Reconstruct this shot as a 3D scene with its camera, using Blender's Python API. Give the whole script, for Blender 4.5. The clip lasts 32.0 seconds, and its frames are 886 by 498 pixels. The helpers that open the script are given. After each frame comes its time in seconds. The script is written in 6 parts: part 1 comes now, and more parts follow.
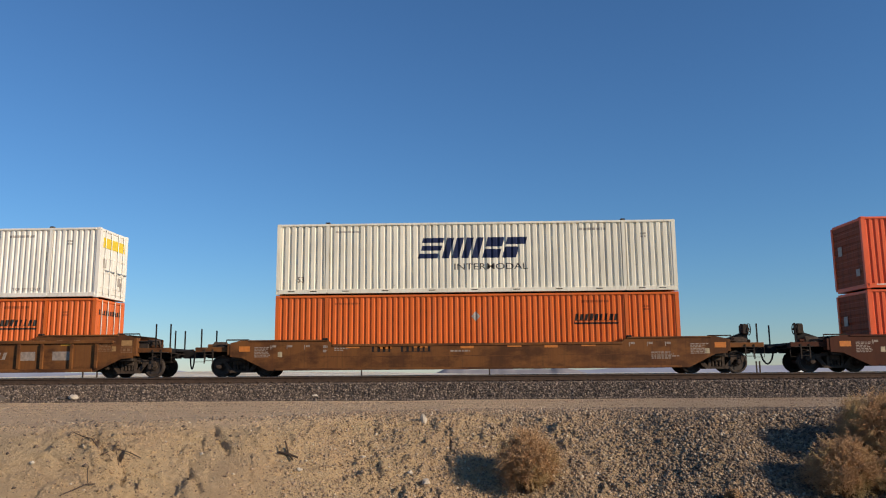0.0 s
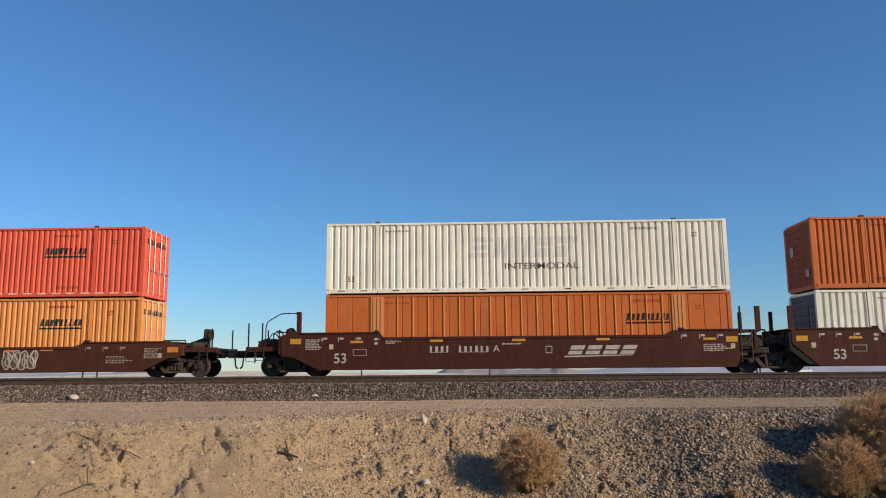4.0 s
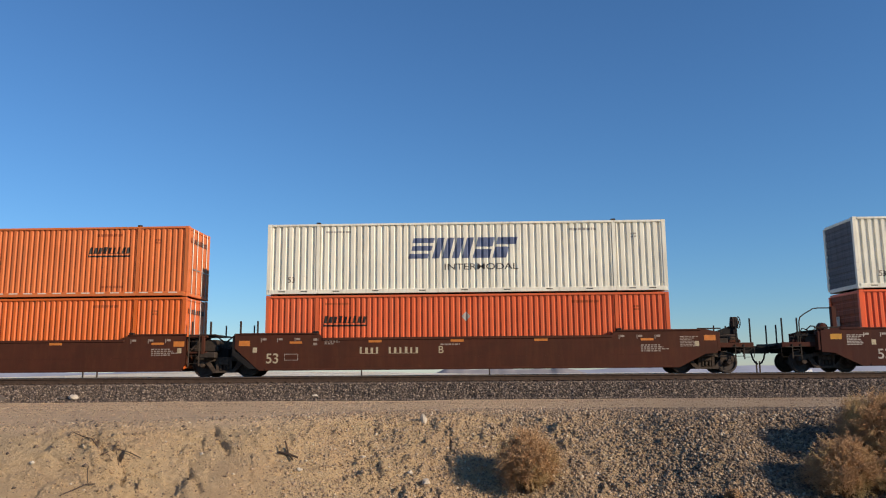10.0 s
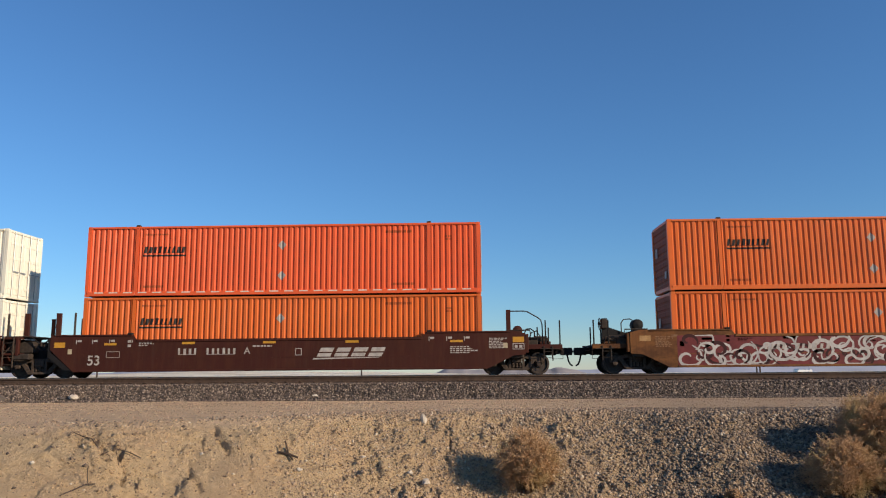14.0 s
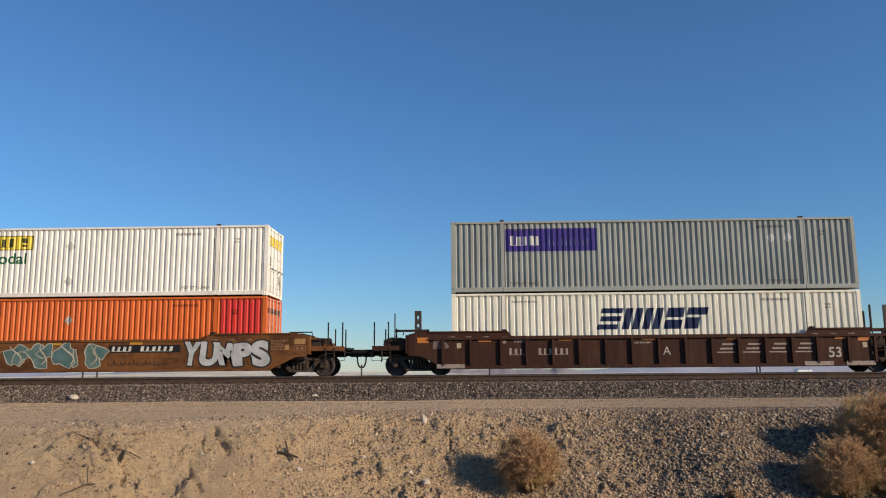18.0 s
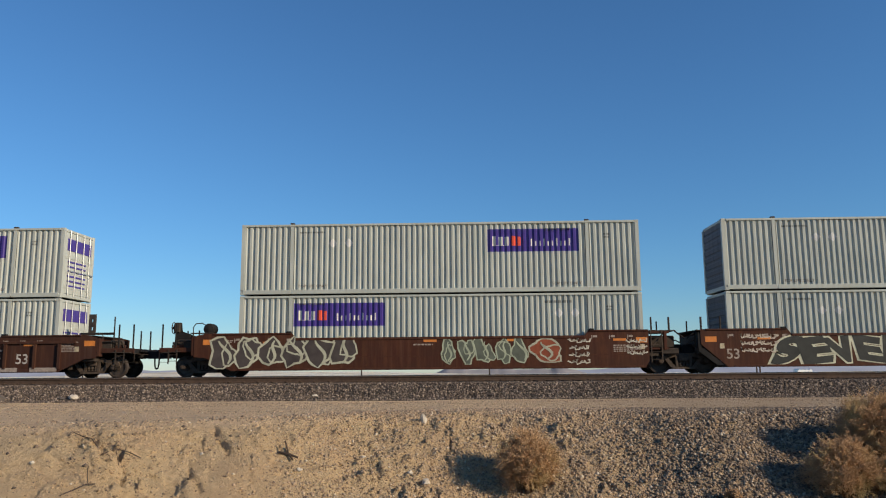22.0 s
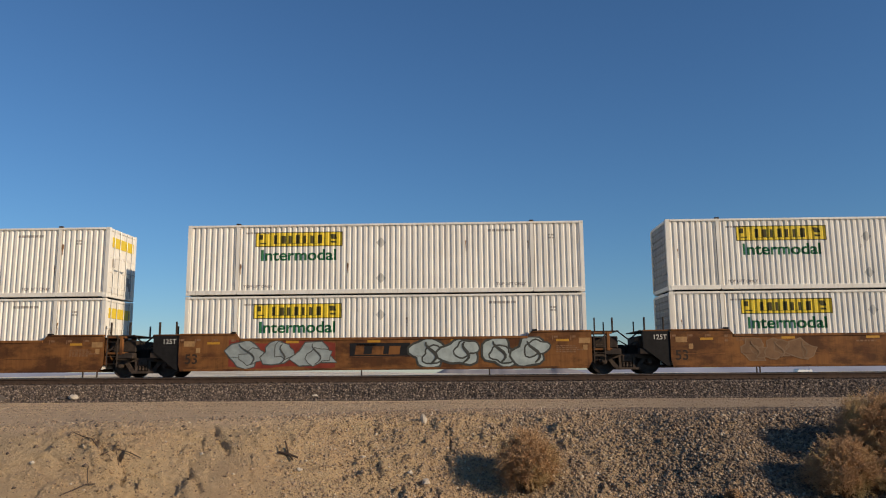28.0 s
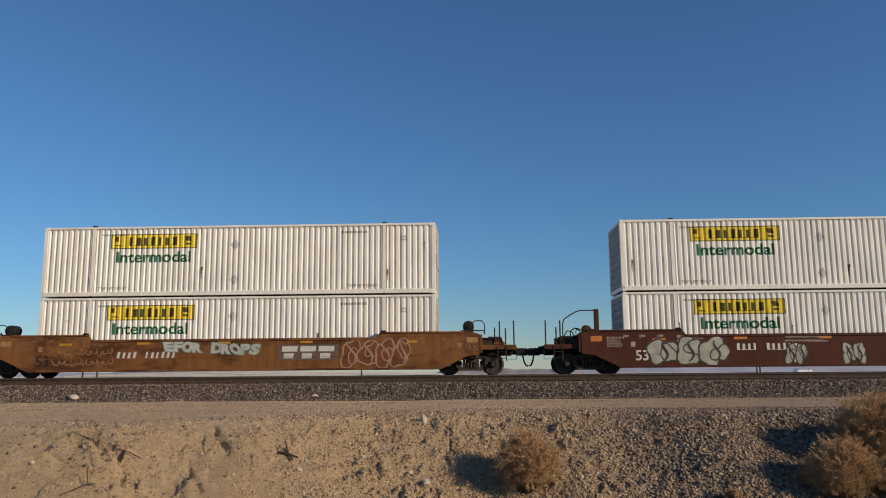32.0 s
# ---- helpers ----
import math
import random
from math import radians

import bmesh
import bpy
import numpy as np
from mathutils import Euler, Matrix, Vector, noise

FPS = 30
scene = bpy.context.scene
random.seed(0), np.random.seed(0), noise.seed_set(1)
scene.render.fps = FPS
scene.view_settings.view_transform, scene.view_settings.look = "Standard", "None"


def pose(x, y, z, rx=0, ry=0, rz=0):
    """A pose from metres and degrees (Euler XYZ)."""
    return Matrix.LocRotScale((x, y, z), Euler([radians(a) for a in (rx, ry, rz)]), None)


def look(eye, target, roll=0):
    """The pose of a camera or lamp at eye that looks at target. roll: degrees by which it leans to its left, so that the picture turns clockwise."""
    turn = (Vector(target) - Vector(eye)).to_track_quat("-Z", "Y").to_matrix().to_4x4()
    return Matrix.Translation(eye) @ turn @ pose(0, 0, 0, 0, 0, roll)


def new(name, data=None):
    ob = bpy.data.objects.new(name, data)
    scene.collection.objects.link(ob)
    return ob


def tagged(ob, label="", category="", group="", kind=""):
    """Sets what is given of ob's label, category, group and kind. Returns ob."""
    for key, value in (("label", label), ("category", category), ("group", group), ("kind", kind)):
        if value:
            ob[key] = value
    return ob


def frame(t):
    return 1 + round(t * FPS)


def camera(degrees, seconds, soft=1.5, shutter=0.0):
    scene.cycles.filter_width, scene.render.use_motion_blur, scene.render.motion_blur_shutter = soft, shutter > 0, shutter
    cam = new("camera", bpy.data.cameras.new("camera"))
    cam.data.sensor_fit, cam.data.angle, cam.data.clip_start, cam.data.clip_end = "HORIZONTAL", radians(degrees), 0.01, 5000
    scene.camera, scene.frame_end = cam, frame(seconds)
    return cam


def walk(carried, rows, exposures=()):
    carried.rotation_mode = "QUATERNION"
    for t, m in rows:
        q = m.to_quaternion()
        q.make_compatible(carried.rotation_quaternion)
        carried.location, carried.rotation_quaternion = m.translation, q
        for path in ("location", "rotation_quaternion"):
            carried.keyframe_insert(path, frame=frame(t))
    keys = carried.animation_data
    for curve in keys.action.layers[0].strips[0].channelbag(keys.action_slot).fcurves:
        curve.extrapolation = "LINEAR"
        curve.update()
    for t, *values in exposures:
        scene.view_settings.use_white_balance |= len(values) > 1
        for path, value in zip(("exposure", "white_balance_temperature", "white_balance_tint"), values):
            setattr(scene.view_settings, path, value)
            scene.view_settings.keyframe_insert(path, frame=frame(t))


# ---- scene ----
cam = camera(59.89, 32.0, soft=1.1)
PATH = [(t, look((0.0, -30.79, 0.178), (-3.0009, 67.9420, 15.7874), -0.4676)) for t in (0.0, 32.0)]
# the clip's camera darkens when white boxes fill the view: stops, kelvin, tint
EXPOSURE = [(0, -0.05, 6520, 10), (1, 0.03, 6500, 10), (3.4, 0.09, 6450, 10), (5.5, 0.1, 6500, 10), (8, 0.18, 6550, 10), (9, 0.23, 6500, 10), (11, -0.02, 6500, 10), (13, -0.03, 6500, 10), (14.5, 0.21, 6500, 10),
            (17, 0.11, 6500, 10), (20, -0.04, 6500, 10), (21, 0.09, 6450, 8), (22, 0.07, 6400, 6), (23, 0.06, 6350, 4), (24, 0.17, 6400, 4), (25, -0.01, 6550, 8), (27.5, -0.26, 6750, 10), (30, -0.28, 6700, 10), (32, -0.29, 6650, 10)]
walk(cam, PATH, EXPOSURE)

# distance in metres that the train has gone at each whole second
GONE = [0.0, 17.12, 34.26, 51.42, 68.63, 85.87, 103.14, 120.44, 137.76, 155.1, 172.47, 189.87, 207.32, 224.85, 242.48, 260.24,
        278.07, 295.89, 313.64, 331.36, 349.08, 366.84, 384.65, 402.52, 420.44, 438.39, 456.36, 474.36, 492.41, 510.5, 528.62, 546.77, 564.92]

# ---- daylight ----
SUN_EL, SUN_AZ = 22.0, 118.0        # degrees; azimuth clockwise from +y
world = bpy.data.worlds.new("world")
scene.world = world
world.use_nodes = True
_n, _l = world.node_tree.nodes, world.node_tree.links
sky = _n.new("ShaderNodeTexSky")
sky.sky_type, sky.sun_disc = "NISHITA", False
sky.sun_elevation, sky.sun_rotation = radians(SUN_EL), radians(SUN_AZ)
sky.altitude, sky.air_density, sky.dust_density, sky.ozone_density = 1500, 1.35, 0.0, 10.0
_n["Background"].inputs["Strength"].default_value = 0.143
tint = _n.new("ShaderNodeMix")
tint.data_type, tint.blend_type = "RGBA", "MULTIPLY"
tint.inputs[0].default_value, tint.inputs[7].default_value = 1.0, (0.96, 0.895, 0.82, 1)
_l.new(sky.outputs["Color"], tint.inputs[6])
_l.new(tint.outputs[2], _n["Background"].inputs["Color"])
sun = new("sun", bpy.data.lights.new("sun", "SUN"))
sun.data.energy, sun.data.angle, sun.data.color = 5.0, radians(0.53), (1.0, 0.825, 0.62)
_to = Vector((math.sin(radians(SUN_AZ)) * math.cos(radians(SUN_EL)), math.cos(radians(SUN_AZ)) * math.cos(radians(SUN_EL)), math.sin(radians(SUN_EL))))
sun.matrix_world = look(_to * 200, (0, 0, 0))


# ---- materials ----
class Nodes:
    """A small builder for node materials."""

    def __init__(self, name, rough=0.6, metal=0.0):
        self.mat = bpy.data.materials.new(name)
        self.mat.use_nodes = True
        self.t = self.mat.node_tree
        self.b = self.t.nodes["Principled BSDF"]
        self.b.inputs["Roughness"].default_value, self.b.inputs["Metallic"].default_value = rough, metal

    def add(self, kind, **inputs):
        node = self.t.nodes.new("ShaderNode" + kind)
        for k, v in inputs.items():
            k = k.replace("_", " ")
            if isinstance(v, bpy.types.NodeSocket):
                self.t.links.new(v, node.inputs[k])
            else:
                node.inputs[k].default_value = v
        return node

    def coords(self, scale=(1, 1, 1), vary=False, kind="Object"):
        out = self.t.nodes.new("ShaderNodeTexCoord").outputs[kind]
        m = self.t.nodes.new("ShaderNodeMapping")
        m.inputs["Scale"].default_value = scale
        self.t.links.new(out, m.inputs["Vector"])
        if vary:
            r = self.t.nodes.new("ShaderNodeObjectInfo").outputs["Random"]
            mul = self.add("Math", Value=r)
            mul.operation = "MULTIPLY"
            mul.inputs[1].default_value = 57.0
            self.t.links.new(mul.outputs[0], m.inputs["Location"])
        return m.outputs[0]

    def noise(self, scale, detail=4.0, rough=0.55, vec=None, lo=0.4, hi=0.6):
        n = self.add("TexNoise", Scale=scale, Detail=detail, Roughness=rough, **({"Vector": vec} if vec else {}))
        r = self.add("MapRange", Value=n.outputs["Fac"])
        r.inputs["From Min"].default_value, r.inputs["From Max"].default_value = lo, hi
        return r.outputs[0]

    def mix(self, fac, a, b):
        m = self.t.nodes.new("ShaderNodeMix")
        m.data_type = "RGBA"
        for sock, v in ((m.inputs[0], fac), (m.inputs[6], a), (m.inputs[7], b)):
            if isinstance(v, bpy.types.NodeSocket):
                self.t.links.new(v, sock)
            else:
                sock.default_value = v if not isinstance(v, tuple) else (*v[:3], 1)
        return m.outputs[2]

    def times(self, a, k):
        m = self.add("Math", Value=a)
        m.operation = "MULTIPLY"
        m.inputs[1].default_value = k
        return m.outputs[0]

    def colour(self, sock):
        self.t.links.new(sock, self.b.inputs["Base Color"])

    def bump(self, height, strength=0.3, distance=0.02):
        b = self.add("Bump", Height=height, Strength=strength, Distance=distance)
        self.t.links.new(b.outputs[0], self.b.inputs["Normal"])


def shade(c, k):
    return tuple(min(1.0, v * k) for v in c)


PAINTS = {}


def paint(rgb, rough=0.5, dirt=0.35, rust=0.1, dust=(0.30, 0.23, 0.16), patch=0.0):
    """Weathered paint: soft fading, vertical streaks, specks of rust."""
    key = (rgb, rough, dirt, rust, patch)
    if key not in PAINTS:
        n = Nodes("paint", rough)
        n.b.inputs["Specular IOR Level"].default_value = 0.28 if rough < 0.5 else 0.15
        v = n.coords(vary=True)
        fade = n.mix(n.noise(0.7, 5, 0.6, v, 0.35, 0.7), rgb, shade(rgb, 0.84))
        streak = n.noise(1.0, 4, 0.6, n.coords((7, 7, 0.35), True), 0.5, 0.75)
        c = n.mix(n.times(streak, dirt), fade, tuple(0.5 * a + 0.5 * b for a, b in zip(shade(rgb, 0.6), dust)))
        drips = n.noise(1.0, 3, 0.5, n.coords((15, 15, 0.22), True), 0.58, 0.78)
        c = n.mix(n.times(drips, dirt * 0.9), c, tuple(0.35 * a + 0.4 * b for a, b in zip(shade(rgb, 0.5), dust)))
        c = n.mix(n.times(n.noise(2.2, 6, 0.7, v, 0.66, 0.74), min(1.0, rust * 4)), c, (0.12, 0.045, 0.02))
        if patch:
            # broad rust stains, and grime thrown up along the bottom
            c = n.mix(n.times(n.noise(1.0, 6, 0.65, n.coords((0.55, 0.55, 1.1), True), 0.45, 0.58), patch), c, (0.040, 0.018, 0.011))
            c = n.mix(n.times(n.noise(1.0, 5, 0.7, n.coords((3.5, 3.5, 0.7), True), 0.46, 0.66), patch * 0.7), c, (0.13, 0.05, 0.02))
        n.colour(c)
        PAINTS[key] = n.mat
    return PAINTS[key]


def plain(name, rgb, rough=0.6, metal=0.0, vary=0.25, scale=6.0):
    n = Nodes(name, rough, metal)
    n.b.inputs["Specular IOR Level"].default_value = 0.5 if metal or rough < 0.5 else 0.2
    n.colour(n.mix(n.noise(scale, 4, 0.6, n.coords(vary=True), 0.35, 0.68), rgb, shade(rgb, 1 - vary)))
    return n.mat


WHITE_BOX = paint((0.84, 0.80, 0.66), 0.45, 0.44, 0.11)
JB_WHITE = paint((0.88, 0.835, 0.735), 0.45, 0.36, 0.13)
# front walls: grime streaks over paint darkened to carry their shade
SHADED_SLATE_NOSE = paint((0.13, 0.135, 0.15), 0.7, 0.8, 0.1, (0.05, 0.05, 0.05))
SHADED_ORANGE_NOSE = paint((0.26, 0.065, 0.028), 0.65, 0.9, 0.15, (0.06, 0.04, 0.03))
SHADED_PALE_NOSE = paint((0.33, 0.33, 0.32), 0.6, 0.9, 0.12, (0.10, 0.09, 0.08))
GREY_BOX = paint((0.335, 0.35, 0.318), 0.45, 0.3, 0.02)
PALE_GREY_BOX = paint((0.42, 0.435, 0.39), 0.45, 0.25, 0.02)
TAN_GREY_BOX = paint((0.35, 0.295, 0.235), 0.6, 0.9, 0.15, (0.13, 0.09, 0.06))
ORANGE = paint((0.68, 0.14, 0.024), 0.4, 0.3, 0.05)
RED_ORANGE = paint((0.76, 0.115, 0.034), 0.4, 0.2, 0.03)
CORAL = paint((0.72, 0.11, 0.058), 0.5, 0.35, 0.05)
PALE_ORANGE = paint((0.72, 0.285, 0.078), 0.5, 0.35, 0.06)
DULL_ORANGE = paint((0.53, 0.135, 0.030), 0.5, 0.5, 0.08)
FADED_ORANGE = paint((0.66, 0.175, 0.052), 0.5, 0.4, 0.06)
DULL_CORAL = paint((0.66, 0.130, 0.048), 0.5, 0.4, 0.06)
RED_END = paint((0.62, 0.04, 0.03), 0.4, 0.2, 0.03)
STRAW = paint((0.64, 0.26, 0.085), 0.5, 0.35, 0.06)
MAROON = paint((0.0568, 0.0155, 0.0108), 0.7, 0.45, 0.2, (0.10, 0.05, 0.035), 0.25)
RIB_BROWN = paint((0.0482, 0.0198, 0.0138), 0.75, 0.7, 0.3, (0.11, 0.07, 0.05), 0.3)
BROWN = paint((0.0757, 0.0241, 0.0138), 0.7, 0.4, 0.2, (0.12, 0.06, 0.03), 0.3)
REDBROWN = paint((0.0568, 0.0189, 0.0112), 0.7, 0.5, 0.3, (0.2, 0.10, 0.06), 0.45)
TTX_YELLOW = paint((0.255, 0.108, 0.034), 0.65, 0.7, 0.5, (0.14, 0.06, 0.03), 0.75)
OCHRE = paint((0.20, 0.082, 0.026), 0.65, 0.8, 0.6, (0.13, 0.06, 0.03), 0.7)
BLACK_IRON = plain("black_iron", (0.018, 0.016, 0.015), 0.75, 0.0, 0.4)
GRIMY_IRON = plain("grimy_iron", (0.055, 0.041, 0.032), 0.8, 0.0, 0.5)
TRUCK_IRON = plain("dusty_cast_iron", (0.088, 0.063, 0.047), 0.85, 0.0, 0.55, 9.0)
WHEEL_STEEL = plain("wheel_steel", (0.062, 0.045, 0.036), 0.65, 0.2, 0.45)
GALV = plain("galvanised_steel", (0.42, 0.42, 0.40), 0.4, 0.6, 0.25)
NAVY = plain("navy_paint", (0.022, 0.032, 0.085), 0.5)
GHOST = plain("faded_navy_paint", (0.67, 0.65, 0.565), 0.55, 0, 0.15)
HALF_GHOST = plain("sun_bleached_navy_paint", (0.14, 0.17, 0.27), 0.55, 0, 0.35, 3.0)
INK = plain("black_paint", (0.02, 0.018, 0.017), 0.5)
CODE_ON_WHITE = plain("faint_grey_print", (0.40, 0.37, 0.31), 0.5)
CODE_ON_ORANGE = plain("faint_dark_print", (0.34, 0.075, 0.022), 0.5)
CODE_ON_GREY = plain("faint_grey_green_print", (0.19, 0.19, 0.17), 0.5)
PALE_INK = plain("worn_black_paint", (0.16, 0.11, 0.08), 0.5)
LETTER_WHITE = plain("white_lettering", (0.66, 0.63, 0.56), 0.5, 0, 0.2)
CAR_WHITE = plain("dusty_white_lettering", (0.47, 0.42, 0.37), 0.6, 0, 0.35, 7.0)
WORD_INK = plain("thin_black_paint", (0.075, 0.068, 0.062), 0.5, 0, 0.3)
WORN_STENCIL = plain("worn_tan_stencil", (0.27, 0.145, 0.075), 0.6, 0, 0.4, 9.0)
TAN_PLATE = plain("faded_tan_plate", (0.42, 0.24, 0.10), 0.6, 0, 0.35, 5.0)
FADED_INK = plain("faded_black_paint", (0.042, 0.028, 0.019), 0.6, 0, 0.4, 7.0)
PLACARD_GREY = plain("off_white_placard", (0.58, 0.555, 0.49), 0.5, 0, 0.25, 5.0)
CREAM = plain("worn_cream_lettering", (0.50, 0.41, 0.27), 0.6, 0, 0.35, 9.0)
DULL_WHITE = plain("worn_white_lettering", (0.36, 0.29, 0.24), 0.6, 0, 0.4, 9.0)
SAFETY_YELLOW = plain("yellow_reflector", (0.56, 0.27, 0.02), 0.4)
ORANGE_REFLECT = plain("orange_reflector", (0.62, 0.20, 0.03), 0.4)
SIGN_YELLOW = plain("yellow_panel_paint", (0.80, 0.58, 0.03), 0.45, 0, 0.15)
SIGN_INK = plain("dark_panel_paint", (0.07, 0.06, 0.02), 0.5)
GREEN = plain("green_paint", (0.015, 0.13, 0.05), 0.5)
PURPLE = plain("purple_paint", (0.055, 0.03, 0.22), 0.45, 0, 0.2)
LOGO_RED = plain("orange_red_paint", (0.75, 0.09, 0.04), 0.45)
PLACARD = plain("pale_placard", (0.62, 0.60, 0.56), 0.45, 0, 0.2)
GREY_PLACARD = plain("grey_placard", (0.40, 0.36, 0.32), 0.5, 0, 0.3)
TAPE = plain("reflective_tape", (0.75, 0.66, 0.55), 0.4)


# ---- mesh helpers ----
MESHES = {}


def finish(bm, name="mesh"):
    me = bpy.data.meshes.new(name)
    bmesh.ops.recalc_face_normals(bm, faces=bm.faces)
    bm.to_mesh(me)
    bm.free()
    me.materials.append(None)
    return me


def shared(key, build, *args):
    """The mesh of that key, built once."""
    if key not in MESHES:
        bm = bmesh.new()
        build(bm, *args)
        MESHES[key] = finish(bm)
    return MESHES[key]


def part(name, me, material, parent, at=(0, 0, 0), label="", turn=(0, 0, 0)):
    """Links a mesh, which may be shared, as one object under a thing or part."""
    ob = new(name, me)
    ob.matrix_basis = pose(*at, *turn)
    ob.parent = parent
    ob.material_slots[0].link = "OBJECT"
    ob.material_slots[0].material = material
    if label:
        ob["label"] = label
    return ob


def thing(name, label, category, group="", kind=""):
    return tagged(new(name), label, category, group, kind)


def box(bm, x0, x1, y0, y1, z0, z1, bev=0.0):
    v = [bm.verts.new((x, y, z)) for x in (x0, x1) for y in (y0, y1) for z in (z0, z1)]
    f = [bm.faces.new([v[i] for i in q]) for q in ((0, 1, 3, 2), (4, 6, 7, 5), (0, 4, 5, 1), (2, 3, 7, 6), (0, 2, 6, 4), (1, 5, 7, 3))]
    if bev:
        edges = {e for q in f for e in q.edges}
        bmesh.ops.bevel(bm, geom=list(edges), offset=bev, segments=1, affect="EDGES")


def box_mesh(*dims, bev=0.0):
    dims = tuple(round(d, 4) for d in dims)
    return shared(("box", dims, bev), lambda bm: box(bm, *dims, bev))


def plate(bm, outline, y0, y1):
    """A plate with an outline in x and z, from y0 to y1."""
    a = [bm.verts.new((x, y0, z)) for x, z in outline]
    b = [bm.verts.new((x, y1, z)) for x, z in outline]
    bm.faces.new(a)
    bm.faces.new(b[::-1])
    for i in range(len(a)):
        j = (i + 1) % len(a)
        bm.faces.new((a[j], a[i], b[i], b[j]))


def tube(bm, pts, r, sides=6):
    """A round bar along a line of points."""
    pts = [Vector(p) for p in pts]
    rings = []
    for i, p in enumerate(pts):
        d = (pts[min(i + 1, len(pts) - 1)] - pts[max(i - 1, 0)]).normalized()
        u = d.orthogonal().normalized() if i == 0 else (u - d * u.dot(d)).normalized()
        w = d.cross(u)
        rings.append([bm.verts.new(p + r * (math.cos(k * math.tau / sides) * u + math.sin(k * math.tau / sides) * w)) for k in range(sides)])
    for a, b in zip(rings, rings[1:]):
        for k in range(sides):
            bm.faces.new((a[k], a[(k + 1) % sides], b[(k + 1) % sides], b[k]))
    bm.faces.new(rings[0][::-1])
    bm.faces.new(rings[-1])


def lathe(bm, profile, at=(0, 0, 0), sides=20):
    """Turns (radius, y) pairs about the y axis."""
    rings = [[bm.verts.new((at[0] + r * math.cos(k * math.tau / sides), at[1] + y, at[2] + r * math.sin(k * math.tau / sides))) for k in range(sides)] for r, y in profile]
    for a, b in zip(rings, rings[1:]):
        for k in range(sides):
            bm.faces.new((a[k], b[k], b[(k + 1) % sides], a[(k + 1) % sides]))
    bm.faces.new(rings[0])
    bm.faces.new(rings[-1][::-1])


# ---- lettering, traced while the scene is still small ----
TEXTS = {}


def letters(bm, words, tall):
    """Lettering in the built-in font, upright in x and z, from the origin."""
    if words not in TEXTS:
        cu = bpy.data.curves.new("lettering", "FONT")
        cu.body, cu.size, cu.offset = words, 1.0, 0.024 if words == "Intermodal" else 0.014 if words in ("53", "1251") else 0.004
        ob = new("lettering", cu)
        me = ob.evaluated_get(bpy.context.evaluated_depsgraph_get()).to_mesh()
        TEXTS[words] = ([tuple(v.co[:2]) for v in me.vertices], [tuple(f.vertices) for f in me.polygons])
        bpy.data.objects.remove(ob)
    co, faces = TEXTS[words]
    k = tall / 0.70
    v = [bm.verts.new((x * k, 0, y * k)) for x, y in co]
    for f in faces:
        bm.faces.new([v[i] for i in f])


GLYPHS = {}


def glyph(ch, grow):
    """The faces of one bold letter of the built-in font, swollen by grow."""
    if (ch, grow) not in GLYPHS:
        cu = bpy.data.curves.new("glyph", "FONT")
        cu.body, cu.size, cu.offset, cu.resolution_u = ch, 1.0, grow, 4
        ob = new("glyph", cu)
        me = ob.evaluated_get(bpy.context.evaluated_depsgraph_get()).to_mesh()
        GLYPHS[ch, grow] = (np.array([v.co[:2] for v in me.vertices]), [tuple(f.vertices) for f in me.polygons])
        bpy.data.objects.remove(ob)
    return GLYPHS[ch, grow]


for sign in ("INTERMODAL", "Intermodal", "TOP LIFT ONLY", "125T", "1251", "53", "A", "B", "C"):
    scratch = bmesh.new()
    letters(scratch, sign, 1.0)
    scratch.free()
FAT, OUTER = 0.062, 0.112       # how far sprayed letters swell, and their outlines
for sign in "JUCKSAVEZORTYMPFD":
    glyph(sign, FAT), glyph(sign, OUTER)


# ---- ground ----
def smooth(a, b, v):
    t = np.clip((v - a) / (b - a), 0, 1)
    return t * t * (3 - 2 * t)


def wave(x, y, seed, size, octaves=4):
    """Soft value noise on arrays."""
    rng = np.random.RandomState(seed)
    out, amp = np.zeros_like(x), 1.0
    for o in range(octaves):
        table = rng.rand(256, 256)
        u, v = x / size * 2 ** o + 37.3 * o, y / size * 2 ** o + 11.7 * o
        i, j = np.floor(u).astype(int), np.floor(v).astype(int)
        fu, fv = u - i, v - j
        fu, fv = fu * fu * (3 - 2 * fu), fv * fv * (3 - 2 * fv)
        a, b = table[i % 256, j % 256], table[(i + 1) % 256, j % 256]
        c, d = table[i % 256, (j + 1) % 256], table[(i + 1) % 256, (j + 1) % 256]
        out += amp * ((a * (1 - fu) + b * fu) * (1 - fv) + (c * (1 - fu) + d * fu) * fv - 0.5)
        amp *= 0.5
    return out


def crest(x):
    """Where the edge of the service road lies: nearer to the track towards +x."""
    return -16.9 + 3.4 * smooth(-7.2, -0.8, x) - 0.5 * smooth(3.5, 10, x) + 0.25 * np.sin(x * 0.9 + 0.6) + 0.12 * np.sin(x * 2.3)


def along(x, y, x0, y0, x1, y1):
    """Distance across and place along the line from one point to another."""
    dx, dy = x1 - x0, y1 - y0
    n = math.hypot(dx, dy)
    return ((x - x0) * dy - (y - y0) * dx) / n, ((x - x0) * dx + (y - y0) * dy) / n / n


def groove(x, y, line, width, wander=0.08):
    """A crooked crack or rill along a line, deepest in its middle."""
    across, t = along(x, y, *line)
    across = across + wander * wave(x, y, 51, 0.35, 3)
    return np.exp(-(across / width) ** 2) * smooth(-0.05, 0.15, t) * (1 - smooth(0.85, 1.05, t))


